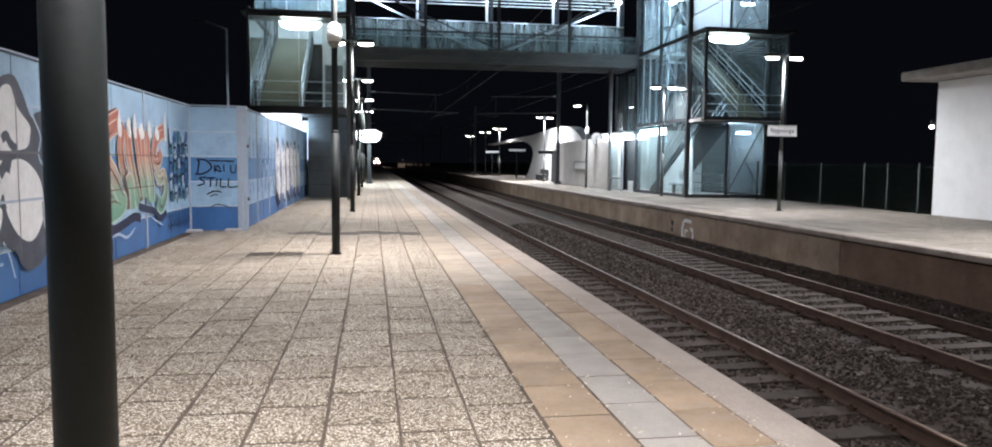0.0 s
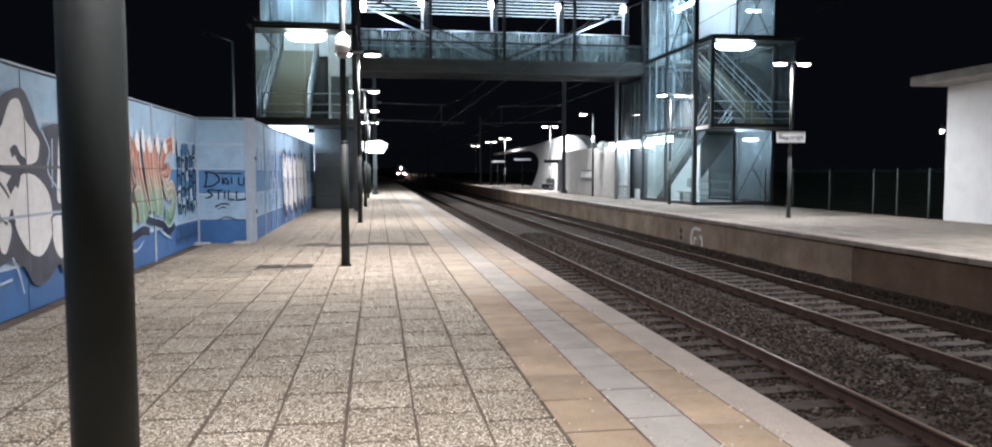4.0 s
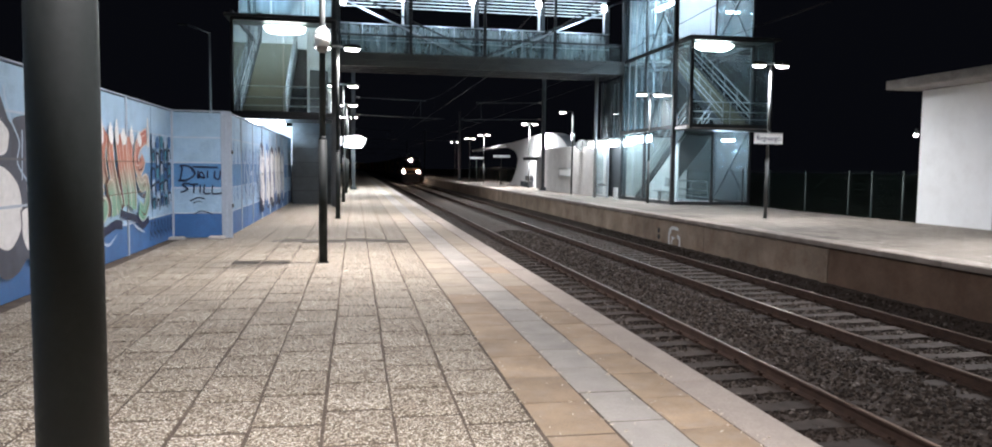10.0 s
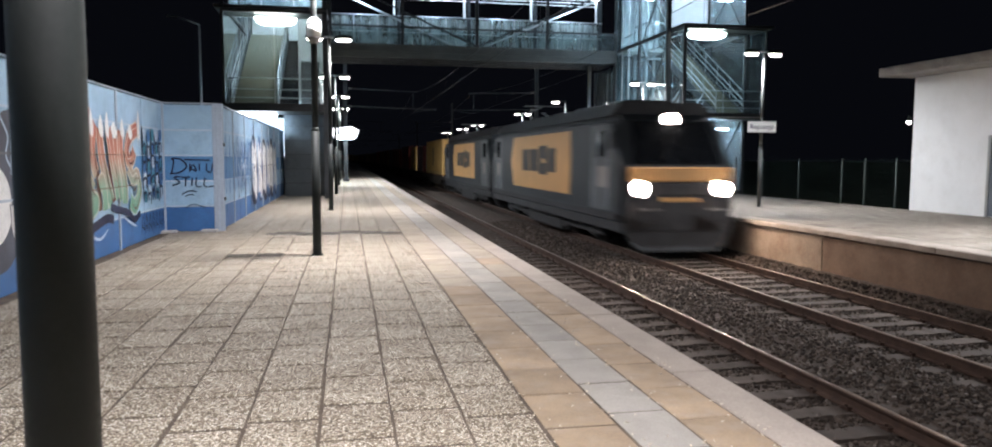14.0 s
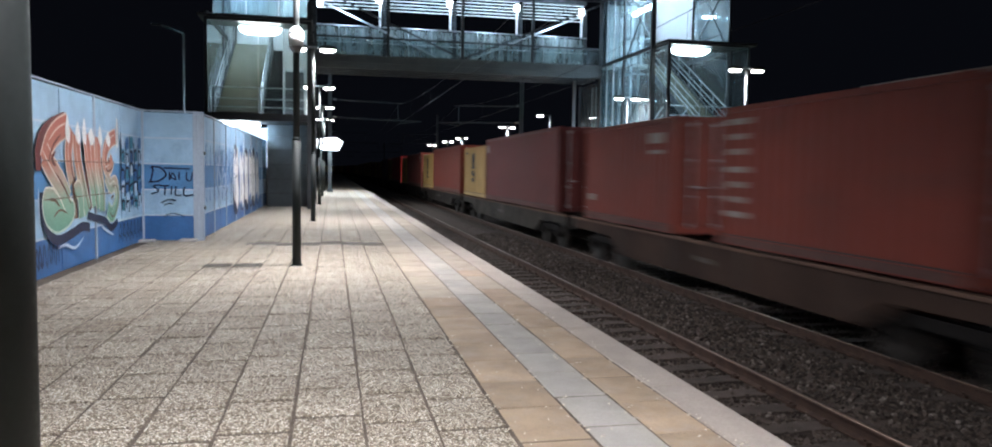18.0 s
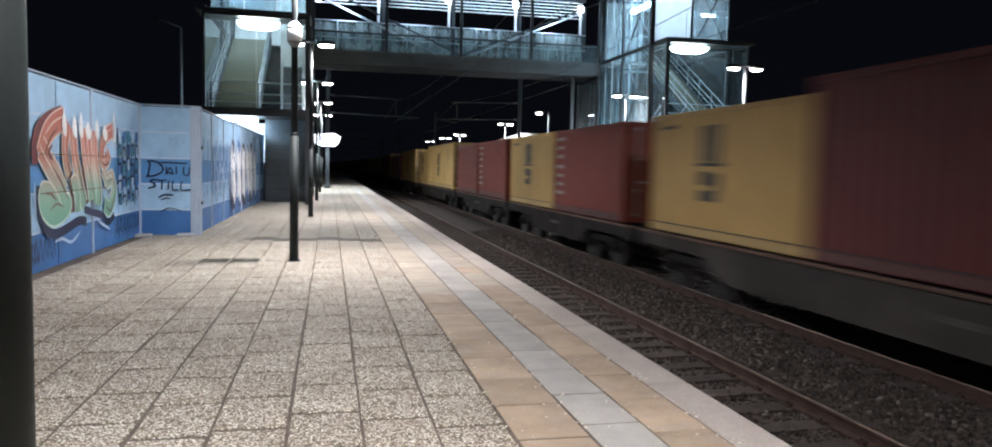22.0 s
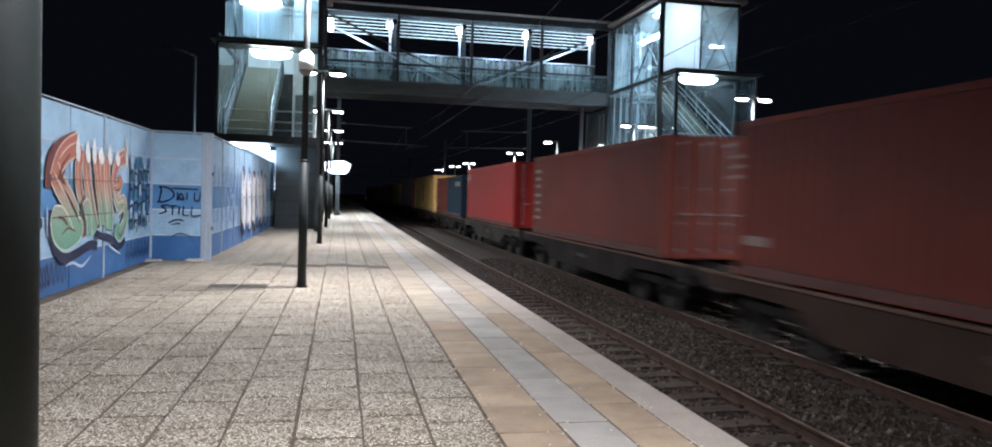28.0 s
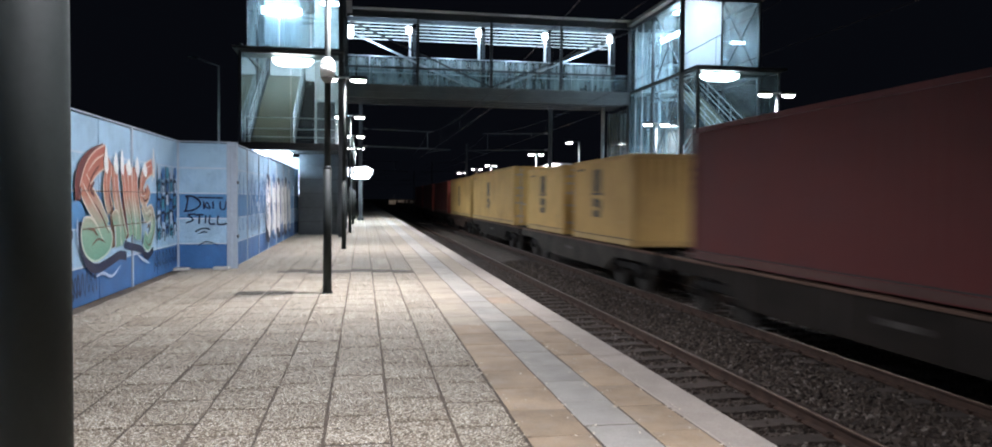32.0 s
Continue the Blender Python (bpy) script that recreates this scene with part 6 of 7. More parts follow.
# ---- masts, wires and far lamps ----
def mast(x, y, side, h=8.2):
    m = thing("catenary_mast", pose(x, y, 0), "dark steel overhead line mast with a cantilever arm", "mast", "overhead line masts")
    def shaft(b):
        for s in (-0.09, 0.09):
            box(b, s - 0.02, s + 0.02, -0.1, 0.1, -0.05, h)
        box(b, -0.09, 0.09, -0.01, 0.01, -0.05, h)
        box(b, -0.2, 0.2, -0.2, 0.2, -0.1, 0.22)
    one("shaft", shaft, M_STEEL, m)
    reach = side * 5.8
    def arm(b):
        tube(b, (0, 0, 4.80), (reach, 0, 4.65), 0.035, n=6)
        tube(b, (0, 0, 5.90), (reach * 0.80, 0, 5.78), 0.03, n=6)
        tube(b, (reach * 0.74, 0, 5.78), (reach * 0.74, 0, 4.68), 0.018, n=6)
        tube(b, (reach * 0.98, 0, 4.66), (reach * 0.74, 0, 4.46), 0.02, n=6)
    one("cantilever", arm, M_STEEL, m)
    for z in (4.8, 5.9):
        one("insulator", lambda b: [tube(b, (side * (0.2 + 0.06 * k), 0, z - 0.002 * k), (side * (0.23 + 0.06 * k), 0, z - 0.002 * k), 0.06, n=8) for k in range(4)], M_ROOF_SLAB, m)


for y in (49.6, 92.0, 140.0, 190.0):
    mast(-0.2 if y < 60 else -0.5, y, 1)
    mast(12.42, y + 0.4, -1)
for xc in (4.14, TRACK_2):
    w = thing("contact_wire", pose(0, 0, 0), "overhead contact wire with its catenary", "wire", "overhead wires")
    ys = [-20, 8, 49.8, 92, 140, 190, 232]
    one("wire", lambda b: tube(b, (xc, ys[0], 4.46), (xc, ys[-1], 4.46), 0.008, n=5), M_BLACK, w)
    def sag(b):
        for a, c in zip(ys, ys[1:]):
            p = [(xc, a + (c - a) * k / 10, 5.78 - 0.8 * (1 - (2 * k / 10 - 1) ** 2)) for k in range(11)]
            for q, r in zip(p, p[1:]):
                tube(b, q, r, 0.007, n=5)
    one("messenger", sag, M_BLACK, w)
    for a, c in zip(ys, ys[1:]):
        for f in (0.2, 0.4, 0.6, 0.8):
            one("dropper", lambda b: tube(b, (xc, a + (c - a) * f, 4.46), (xc, a + (c - a) * f, 5.78 - 0.8 * (1 - (2 * f - 1) ** 2)), 0.004, n=4), M_BLACK, w)

# street lamp behind the barrier
st = thing("street_lamp", pose(-7.2, 40.0, 0), "unlit street lamp behind the barrier", "street lamp")
one("shaft", lambda b: tube(b, (0, 0, -1.35), (0, 0, 8.0), 0.07, 0.05, 10), M_GALV, st)
one("arm", lambda b: tube(b, (0, 0, 8.0), (-1.0, 0.0, 8.35), 0.03, n=8), M_GALV, st)
one("lantern", lambda b: soft_box(b, -1.5, -1.0, -0.1, 0.1, 8.33, 8.42, 0.03), M_STEEL, st)

# far shelter and boards on this platform
canopy_far = thing("platform_shelter", pose(0.0, 44.0, 0), "white lit shelter roof on this platform", "shelter")
one("roof", lambda b: prism(b, [(-0.95, 2.75), (-0.95, 3.15), (0.15, 3.25), (0.55, 3.05), (0.45, 2.75), (-0.1, 2.85)], "y", -0.6, 5.0), M_WHITE_STEEL, canopy_far)
for y in (-0.2, 4.6):
    one("post", lambda b: tube(b, (-0.75, y, 0), (-0.75, y, 2.8), 0.05, n=8), M_POST, canopy_far)
one("light_panel", lambda b: box(b, -0.7, 0.3, -0.5, 4.8, 2.68, 2.74), M_TUBE, canopy_far, "glowing ceiling luminaire")
hut = thing("low_building", pose(11.0, 336.0, -1.35), "low pale lit building beyond the end of the platforms", "building")
one("wall", lambda b: box(b, 0.0, 14.0, 0.0, 3.0, 0.0, 1.75), M_WHITE, hut, "pale wall")
one("roof", lambda b: soft_box(b, -0.2, 14.2, -0.3, 3.3, 1.76, 1.9, 0.02), M_ROOF_SLAB, hut)
for u in (3.2, 6.6, 8.4, 11.2):
    one("door", lambda b: box(b, u, u + 0.7, -0.04, 0.02, 0.0, 1.7), M_STEEL, hut, "dark opening")
# lamp and pole are added to explain the warm light on the wall
hut_fill_lamp = thing("street_lamp", pose(13.0, 331.0, -1.35), "small added warm lamp standing in for headlights on the far building", "street lamp")
one("pole", lambda b: tube(b, (0, 0, 0), (0, 0, 3.7), 0.05, n=8), M_STEEL, hut_fill_lamp)
one("lantern", lambda b: tube(b, (0, 0, 3.72), (0, 0, 3.9), 0.25, 0.1, 10), M_STEEL, hut_fill_lamp)
boards = thing("platform_boards", pose(0, 0, 0), "hanging platform boards on the opposite platform", "board")
for y in (66.0, 80.0):
    one("board", lambda b: soft_box(b, 11.9, 13.4, y, y + 0.1, 2.42, 2.62, 0.01), M_GALV, boards)
    one("post", lambda b: tube(b, (12.6, y + 0.05, 0), (12.6, y + 0.05, 2.6), 0.04, n=8), M_POST, boards)
b2 = thing("name_board", pose(12.6, 53.9, 2.2), "station name board seen edge on by a lamp post", "sign")
one("board", lambda b: soft_box(b, -0.7, 0.7, -0.02, 0.02, -0.12, 0.12, 0.008), M_POST, b2)


# ---- the goods train ----
def along(t):
    """How far the train has come at t seconds, in metres."""
    d = t - 20.0
    return 24.891 * d + 0.05595 * d * d


def on_track(s, t):
    """The pose of a vehicle whose middle passes the camera's abeam when the train has come s metres."""
    y = s - along(t)
    off, turn = bend(y)
    return pose(TRACK_2 + off, y, 0, 0, 0, math.degrees(turn))


MOVING = []

M_YELLOW = surface("yellow_container_paint", (0.61, 0.39, 0.138), 0.6, gloss=0.25, var=0.16, large=0.6, fine=30, relief=0.05, grime=(0.42, 0.275, 0.11), tone=0.28)
M_DOOR_BROWN = surface("dark_brown_door_paint", (0.19, 0.115, 0.044), 0.75, var=0.3, large=0.9, fine=30, relief=0.05, grime=(0.10, 0.062, 0.036))
M_BROWN = surface("rust_brown_container_paint", (0.235, 0.045, 0.027), 0.6, gloss=0.25, var=0.14, large=0.6, fine=30, relief=0.05, grime=(0.14, 0.052, 0.038), tone=0.35)
M_RED = surface("signal_red_container_paint", (0.50, 0.028, 0.022), 0.55, gloss=0.25, var=0.08, large=0.6, fine=30, relief=0.05, grime=(0.36, 0.03, 0.026), tone=0.12)
M_PLUM = surface("plum_container_paint", (0.14, 0.028, 0.024), 0.6, gloss=0.25, var=0.12, large=0.6, fine=30, relief=0.05, grime=(0.09, 0.03, 0.032), tone=0.2)
M_ROSE = surface("faded_red_container_paint", (0.27, 0.055, 0.05), 0.6, gloss=0.25, var=0.12, large=0.6, fine=30, relief=0.05, grime=(0.28, 0.10, 0.1), tone=0.1)
M_DUST_YELLOW = surface("dusty_yellow_rail_paint", (0.47, 0.325, 0.125), 0.7, var=0.2, large=0.5, fine=30, relief=0.05, grime=(0.36, 0.27, 0.15))
M_DUST_RED = surface("dusty_red_rail_paint", (0.10, 0.044, 0.034), 0.7, var=0.3, large=0.5, fine=30, relief=0.05, grime=(0.12, 0.06, 0.05))
M_NAVY = surface("blue_container_paint", (0.013, 0.034, 0.058), 0.6, gloss=0.25, var=0.12, large=0.6, fine=30, relief=0.05, grime=(0.018, 0.038, 0.06))
M_WAGON = surface("weathered_wagon_steel", (0.034, 0.028, 0.024), 0.85, 0.05, var=0.45, large=0.9, fine=20, relief=0.2, grime=(0.095, 0.078, 0.064))
# the shade under the loads is put into this dark sill colour
M_SILL = surface("shaded_wagon_steel", (0.018, 0.014, 0.011), 0.85, 0.0, var=0.5, large=0.8, fine=18, relief=0.2, grime=(0.038, 0.028, 0.022), gloss=0.2)
M_SILL_BROWN = surface("rust_brown_wagon_steel", (0.056, 0.034, 0.025), 0.85, 0.05, var=0.4, large=0.7, fine=18, relief=0.2, grime=(0.030, 0.020, 0.016), gloss=0.2)
M_SILL_DUST = surface("dust_caked_wagon_steel", (0.056, 0.049, 0.041), 0.9, 0.0, var=0.5, large=0.9, fine=18, relief=0.2, grime=(0.022, 0.018, 0.015), gloss=0.2)
# rust, made lighter than the sill to paint the light on the flange
M_LIP = surface("lit_rusty_flange_steel", (0.15, 0.085, 0.055), 0.8, 0.1, var=0.4, large=0.9, fine=18, relief=0.2, grime=(0.06, 0.04, 0.03))
M_BOGIE = surface("greasy_bogie_steel", (0.013, 0.011, 0.010), 0.85, 0.0, gloss=0.2, var=0.3, large=4, fine=30, relief=0.2)
M_WHEEL = surface("wheel_steel", (0.03, 0.025, 0.021), 0.7, 0.2, var=0.2, large=5, fine=30, relief=0.1)
M_MARK_DARK = surface("dark_container_mark", (0.035, 0.033, 0.03), 0.6, var=0.15, large=3, fine=30, relief=0.0)
M_MARK_DULL = surface("sooty_stencil", (0.075, 0.066, 0.058), 0.7, var=0.2, large=3, fine=30, relief=0.0)
M_MARK_PALE = surface("pale_container_mark", (0.33, 0.295, 0.265), 0.6, var=0.12, large=3, fine=30, relief=0.0)

HALF_W, FLOOR_Z = 1.22, 0.25
# road dust on the red paints
for m, weight in ((M_BROWN, 0.14), (M_PLUM, 0.30), (M_RED, 0.12), (M_ROSE, 0.14)):
    p = m.node_tree.nodes["Principled BSDF"]
    p.inputs["Sheen Weight"].default_value, p.inputs["Sheen Roughness"].default_value = weight, 0.4

KINDS = {20: (5.72, 2.43), 40: (11.42, 2.67), 45: (13.2, 2.74)}


def corrugated(bm, length, z0, z1, x, out):
    """A side wall folded in trapezoid waves, in the plane x, which faces out (-1 or 1)."""
    n = int(length / 0.28)
    pitch = length / n
    line = []
    for k in range(n):
        y = -length / 2 + k * pitch
        line += [(y, 0.0), (y + pitch * 0.26, 0.0), (y + pitch * 0.5, 0.02), (y + pitch * 0.76, 0.02)]
    line.append((length / 2, 0.0))
    lo = [bm.verts.new((x - out * d, y, z0)) for y, d in line]
    hi = [bm.verts.new((x - out * d, y, z1)) for y, d in line]
    for i in range(len(line) - 1):
        bm.faces.new((lo[i], lo[i + 1], hi[i + 1], hi[i]))
    lo2 = [bm.verts.new((x - out * 0.06, y, z)) for z in (z0, z1) for y in (-length / 2, length / 2)]
    bm.faces.new((lo2[0], lo2[1], lo2[3], lo2[2]))


def corrugated_end(bm, y, out, z0, z1):
    n = 9
    w = 2 * (HALF_W - 0.1)
    pitch = w / n
    line = []
    for k in range(n):
        x = -w / 2 + k * pitch
        line += [(x, 0.0), (x + pitch * 0.26, 0.0), (x + pitch * 0.5, 0.04), (x + pitch * 0.76, 0.04)]
    line.append((w / 2, 0.0))
    lo = [bm.verts.new((x, y - out * d, z0)) for x, d in line]
    hi = [bm.verts.new((x, y - out * d, z1)) for x, d in line]
    for i in range(len(line) - 1):
        bm.faces.new((lo[i], lo[i + 1], hi[i + 1], hi[i]))


BOX_MESH = {}


def container_meshes(kind):
    length, h = KINDS[kind]
    out = {}
    for name, s in (("near_side", -1), ("far_side", 1)):
        bm = bmesh.new()
        corrugated(bm, length - 0.24, 0.16, h - 0.1, s * (HALF_W - 0.022), s)
        out[name] = mesh_of("side_wall", bm, M_BROWN)
    bm = bmesh.new()
    for sx in (-1, 1):
        for sy in (-1, 1):
            soft_box(bm, sx * HALF_W - (0.13 if sx > 0 else 0), sx * HALF_W + (0.13 if sx < 0 else 0), sy * length / 2 - (0.13 if sy > 0 else 0), sy * length / 2 + (0.13 if sy < 0 else 0), 0.0, h, 0.012)
        x0, x1 = sorted((sx * HALF_W - sx * 0.002, sx * (HALF_W - 0.09)))
        box(bm, x0, x1, -length / 2 + 0.12, length / 2 - 0.12, 0.01, 0.165)
        box(bm, x0, x1, -length / 2 + 0.12, length / 2 - 0.12, h - 0.105, h - 0.01)
    for sy in (-1, 1):
        y0, y1 = sorted((sy * (length / 2 - 0.002), sy * (length / 2 - 0.1)))
        box(bm, -HALF_W + 0.12, HALF_W - 0.12, y0, y1, 0.01, 0.15)
        box(bm, -HALF_W + 0.12, HALF_W - 0.12, y0, y1, h - 0.14, h - 0.01)
    out["frame"] = mesh_of("frame", bm, M_BROWN)
    bm = bmesh.new()
    box(bm, -HALF_W + 0.05, HALF_W - 0.05, -length / 2 + 0.08, length / 2 - 0.08, h - 0.06, h - 0.025)
    k = int(length / 0.42)
    for i in range(k):
        y = -length / 2 + (i + 0.5) * length / k
        box(bm, -HALF_W + 0.1, HALF_W - 0.1, y - 0.09, y + 0.09, h - 0.025, h - 0.008)
    out["roof"] = mesh_of("roof", bm, M_BROWN)
    bm = bmesh.new()
    box(bm, -HALF_W + 0.05, HALF_W - 0.05, -length / 2 + 0.05, length / 2 - 0.05, 0.05, 0.13)
    out["floor"] = mesh_of("floor", bm, M_BROWN)
    bm = bmesh.new()
    corrugated_end(bm, length / 2 - 0.02, 1, 0.14, h - 0.12)
    out["end_wall"] = mesh_of("end_wall", bm, M_BROWN)
    bm = bmesh.new()
    soft_box(bm, -HALF_W + 0.13, -0.006, -length / 2 + 0.015, -length / 2 + 0.06, 0.15, h - 0.13, 0.01)
    out["door"] = mesh_of("door", bm, M_BROWN)
    bm = bmesh.new()
    tube(bm, (0, 0, 0.1), (0, 0, h - 0.1), 0.018, n=6)
    for z in (0.16, 0.75, 1.5, h - 0.2):
        box(bm, -0.05, 0.05, -0.012, 0.03, z, z + 0.05)
    box(bm, 0.0, 0.24, -0.025, 0.0, 0.95, 0.99)
    out["lock_bar"] = mesh_of("lock_bar", bm, M_GALV)
    bm = bmesh.new()
    soft_box(bm, -0.084, 0.084, -0.092, 0.092, 0, 0.118, 0.008)
    # dark strip that paints the shade of the groove above the bottom rail
    bm2 = bmesh.new()
    box(bm2, -0.004, 0.012, -length / 2 + 0.13, length / 2 - 0.13, 0.0, 0.022)
    out["rail_line"] = mesh_of("rail_line", bm2, M_MARK_DARK)
    bm2 = bmesh.new()
    box(bm2, -0.003, 0.012, -length / 2 + 0.13, length / 2 - 0.13, 0.0, 0.12)
    out["rail_band"] = mesh_of("rail_band", bm2, M_DUST_RED)
    bm2 = bmesh.new()
    soft_box(bm2, -0.19, 0.19, -0.012, 0.0, 0.0, 0.07, 0.004)
    out["hinge"] = mesh_of("hinge", bm2, M_MARK_PALE)
    out["corner_casting"] = mesh_of("corner_casting", bm, M_BROWN)
    return out


def marks(parent, kind, paint, style, rnd):
    """Painted marks on the side that faces the camera: logo blocks, placards, columns of small print."""
    length, h = KINDS[kind]
    x = -HALF_W + 0.014
    def plate(name, y, z, w, hh, m, label=""):
        one(name, lambda b: box(b, x - 0.006, x + 0.012, y - w / 2, y + w / 2, z - hh / 2, z + hh / 2), m, parent, label)
    if style == "logo":
        c = 0.05 * length
        for k in range(3):
            plate("logo_bar", c + (k - 1) * 0.27, 1.78, 0.18, 0.68, M_MARK_DARK, "dark upright logo bar")
        plate("logo_line", c, 1.39, 1.0, 0.07, M_MARK_DARK)
        plate("logo_block", c + 0.16, 1.13, 0.42, 0.26, M_MARK_DARK, "dark logo block")
        plate("logo_block", c - 0.28, 1.05, 0.22, 0.34, M_MARK_DARK, "dark logo block")
        plate("logo_block", c + 0.05, 0.80, 0.62, 0.2, M_MARK_DARK, "dark logo block")
        plate("print_line", -length / 2 + 0.9, 0.62, 0.6, 0.03, M_DUST_YELLOW, "faint pale line of print")
        plate("print_line", length / 2 - 0.8, h - 0.28, 0.6, 0.07, M_MARK_DARK)
    elif style == "ladder":
        for k in range(7):
            plate("print_bar", length / 2 - 0.55, 0.55 + 0.26 * k + (0.05 if k > 3 else 0), 0.5 if k % 3 else 0.72, 0.1, M_MARK_PALE, "pale bar of print")
    elif style == "placard":
        plate("placard", -length / 2 + 1.0, h - 0.42, 0.7, 0.22, M_MARK_PALE, "pale placard")
        plate("print_bar", -length / 2 + 1.0, h - 0.72, 0.7, 0.08, M_MARK_PALE)
        plate("print_bar", length / 2 - 0.6, 0.6, 0.5, 0.16, M_MARK_PALE)
    elif style == "corner":
        plate("placard", length / 2 - 0.45, h - 0.45, 0.5, 0.32, M_MARK_PALE, "pale square placard")
    elif style == "wide":
        plate("placard", -length / 2 + 1.6, h - 0.5, 1.9, 0.26, M_MARK_PALE, "long pale placard")
    # print on the end that leads
    for k in range(3):
        w = rnd.uniform(0.25, 0.5)
        z = h - 0.45 - 0.22 * k
        one("end_print", lambda b: box(b, 0.35, 0.35 + w, -length / 2 - 0.006, -length / 2 + 0.014, z, z + 0.07), M_MARK_DARK if paint is M_YELLOW else M_MARK_PALE, parent)


PAINT = {"Y": (M_YELLOW, "yellow"), "R": (M_BROWN, "rust-brown"), "S": (M_RED, "bright red"), "P": (M_PLUM, "plum-brown"), "K": (M_ROSE, "faded red"), "B": (M_NAVY, "dark blue")}


def container(code, kind, s, doors, style, rnd):
    if kind not in BOX_MESH:
        BOX_MESH[kind] = container_meshes(kind)
    me = BOX_MESH[kind]
    paint, word = PAINT[code]
    feet = {20: "twenty", 40: "forty", 45: "forty-five"}[kind]
    extra = {"logo": " with dark logo", "ladder": " with pale print", "placard": " with a pale placard", "corner": " with a square pale placard", "wide": " with a long pale placard"}.get(style, "")
    c = thing("shipping_container", on_track(s, 0), f"{word} {feet}-foot container{extra} on a wagon", "container", "containers on the train")
    for name in ("near_side", "far_side"):
        painted(part("side_wall", me[name], None, c), paint)
    for name in ("frame", "roof", "floor"):
        painted(part(name, me[name], None, c), paint)
    length, tall = KINDS[kind]
    for sx in (-1, 1):
        for sy in (-1, 1):
            for z in (-0.002, tall - 0.116):
                painted(part("corner_casting", me["corner_casting"], None, c), paint).location = (sx * (HALF_W - 0.08), sy * (length / 2 - 0.088), z)
    flip = pose(0, 0, 0) if doors else pose(0, 0, 0, 0, 0, 180)
    w = painted(part("end_wall", me["end_wall"], None, c), paint)
    w.matrix_local = flip
    for k in (0, 1):
        # doors coded 2 are a darker brown than the rest of the container
        d = painted(part("door", me["door"], None, c), M_DOOR_BROWN if doors == 2 else paint)
        d.matrix_local = flip @ (pose(0, 0, 0) if k == 0 else pose(HALF_W - 0.124, 0, 0))
        for x in (-0.85, -0.3):
            b = part("lock_bar", me["lock_bar"], None, d)
            b.location = (x, -length / 2 - 0.01, 0)
    part("rail_line", me["rail_line"], None, c, "painted shadow gap along the bottom rail").location = (-HALF_W, 0, 0.168)
    painted(part("rail_band", me["rail_band"], None, c, "dusty bottom rail"), M_DUST_YELLOW if code == "Y" else M_DUST_RED).location = (-HALF_W, 0, 0.03)
    y = (-length / 2 + 0.014) if doors else (length / 2 - 0.014)
    for x in (-0.93, -0.2, 0.2, 0.93):
        for z in (0.42, 0.98, 1.36, 1.74, tall - 0.42):
            hinge = part("hinge", me["hinge"], None, c)
            if code != "Y":
                painted(hinge, paint)
            hinge.matrix_local = pose(x, y, z + rnd.uniform(-0.05, 0.05), 0, 0, 0 if doors else 180)
    marks(c, kind, paint, style, rnd)
    for o in c.children:
        o.location.z += FLOOR_Z
    MOVING.append((c, s))
    return c


def bogie(parent, y, rnd):
    b = one("bogie", lambda bm: (
        [prism(bm, [(-1.25, -0.36), (-0.9, -0.20), (0.9, -0.20), (1.25, -0.36), (1.05, -0.5), (0.55, -0.36), (-0.55, -0.36), (-1.05, -0.5)], "x", sx - 0.05, sx + 0.05) for sx in (-1.0, 1.0)],
        box(bm, -0.95, 0.95, -0.18, 0.18, -0.42, -0.18),
        [soft_box(bm, sx - 0.09, sx + 0.09, yy - 0.14, yy + 0.14, -0.55, -0.3, 0.03) for sx in (-1.02, 1.02) for yy in (-0.9, 0.9)],
        [tube(bm, (sx, yy, -0.36), (sx, yy, -0.22), 0.07, n=8) for sx in (-1.0, 1.0) for yy in (-0.25, 0.25)]), M_BOGIE, parent, "greasy two-axle bogie")
    b.location = (0, y, 0)
    for yy in (-0.9, 0.9):
        w = one("wheelset", lambda bm: (
            [tube(bm, (sx, 0, 0), (sx + (0.13 if sx > 0 else -0.13), 0, 0), 0.44, n=20) for sx in (-0.80, 0.80)],
            [tube(bm, (sx - (0.03 if sx > 0 else -0.03), 0, 0), (sx, 0, 0), 0.47, n=20) for sx in (-0.80, 0.80)],
            tube(bm, (-0.8, 0, 0), (0.8, 0, 0), 0.08, n=10)), M_WHEEL, b, "steel wheelset")
        w.location = (0, yy, -0.46)


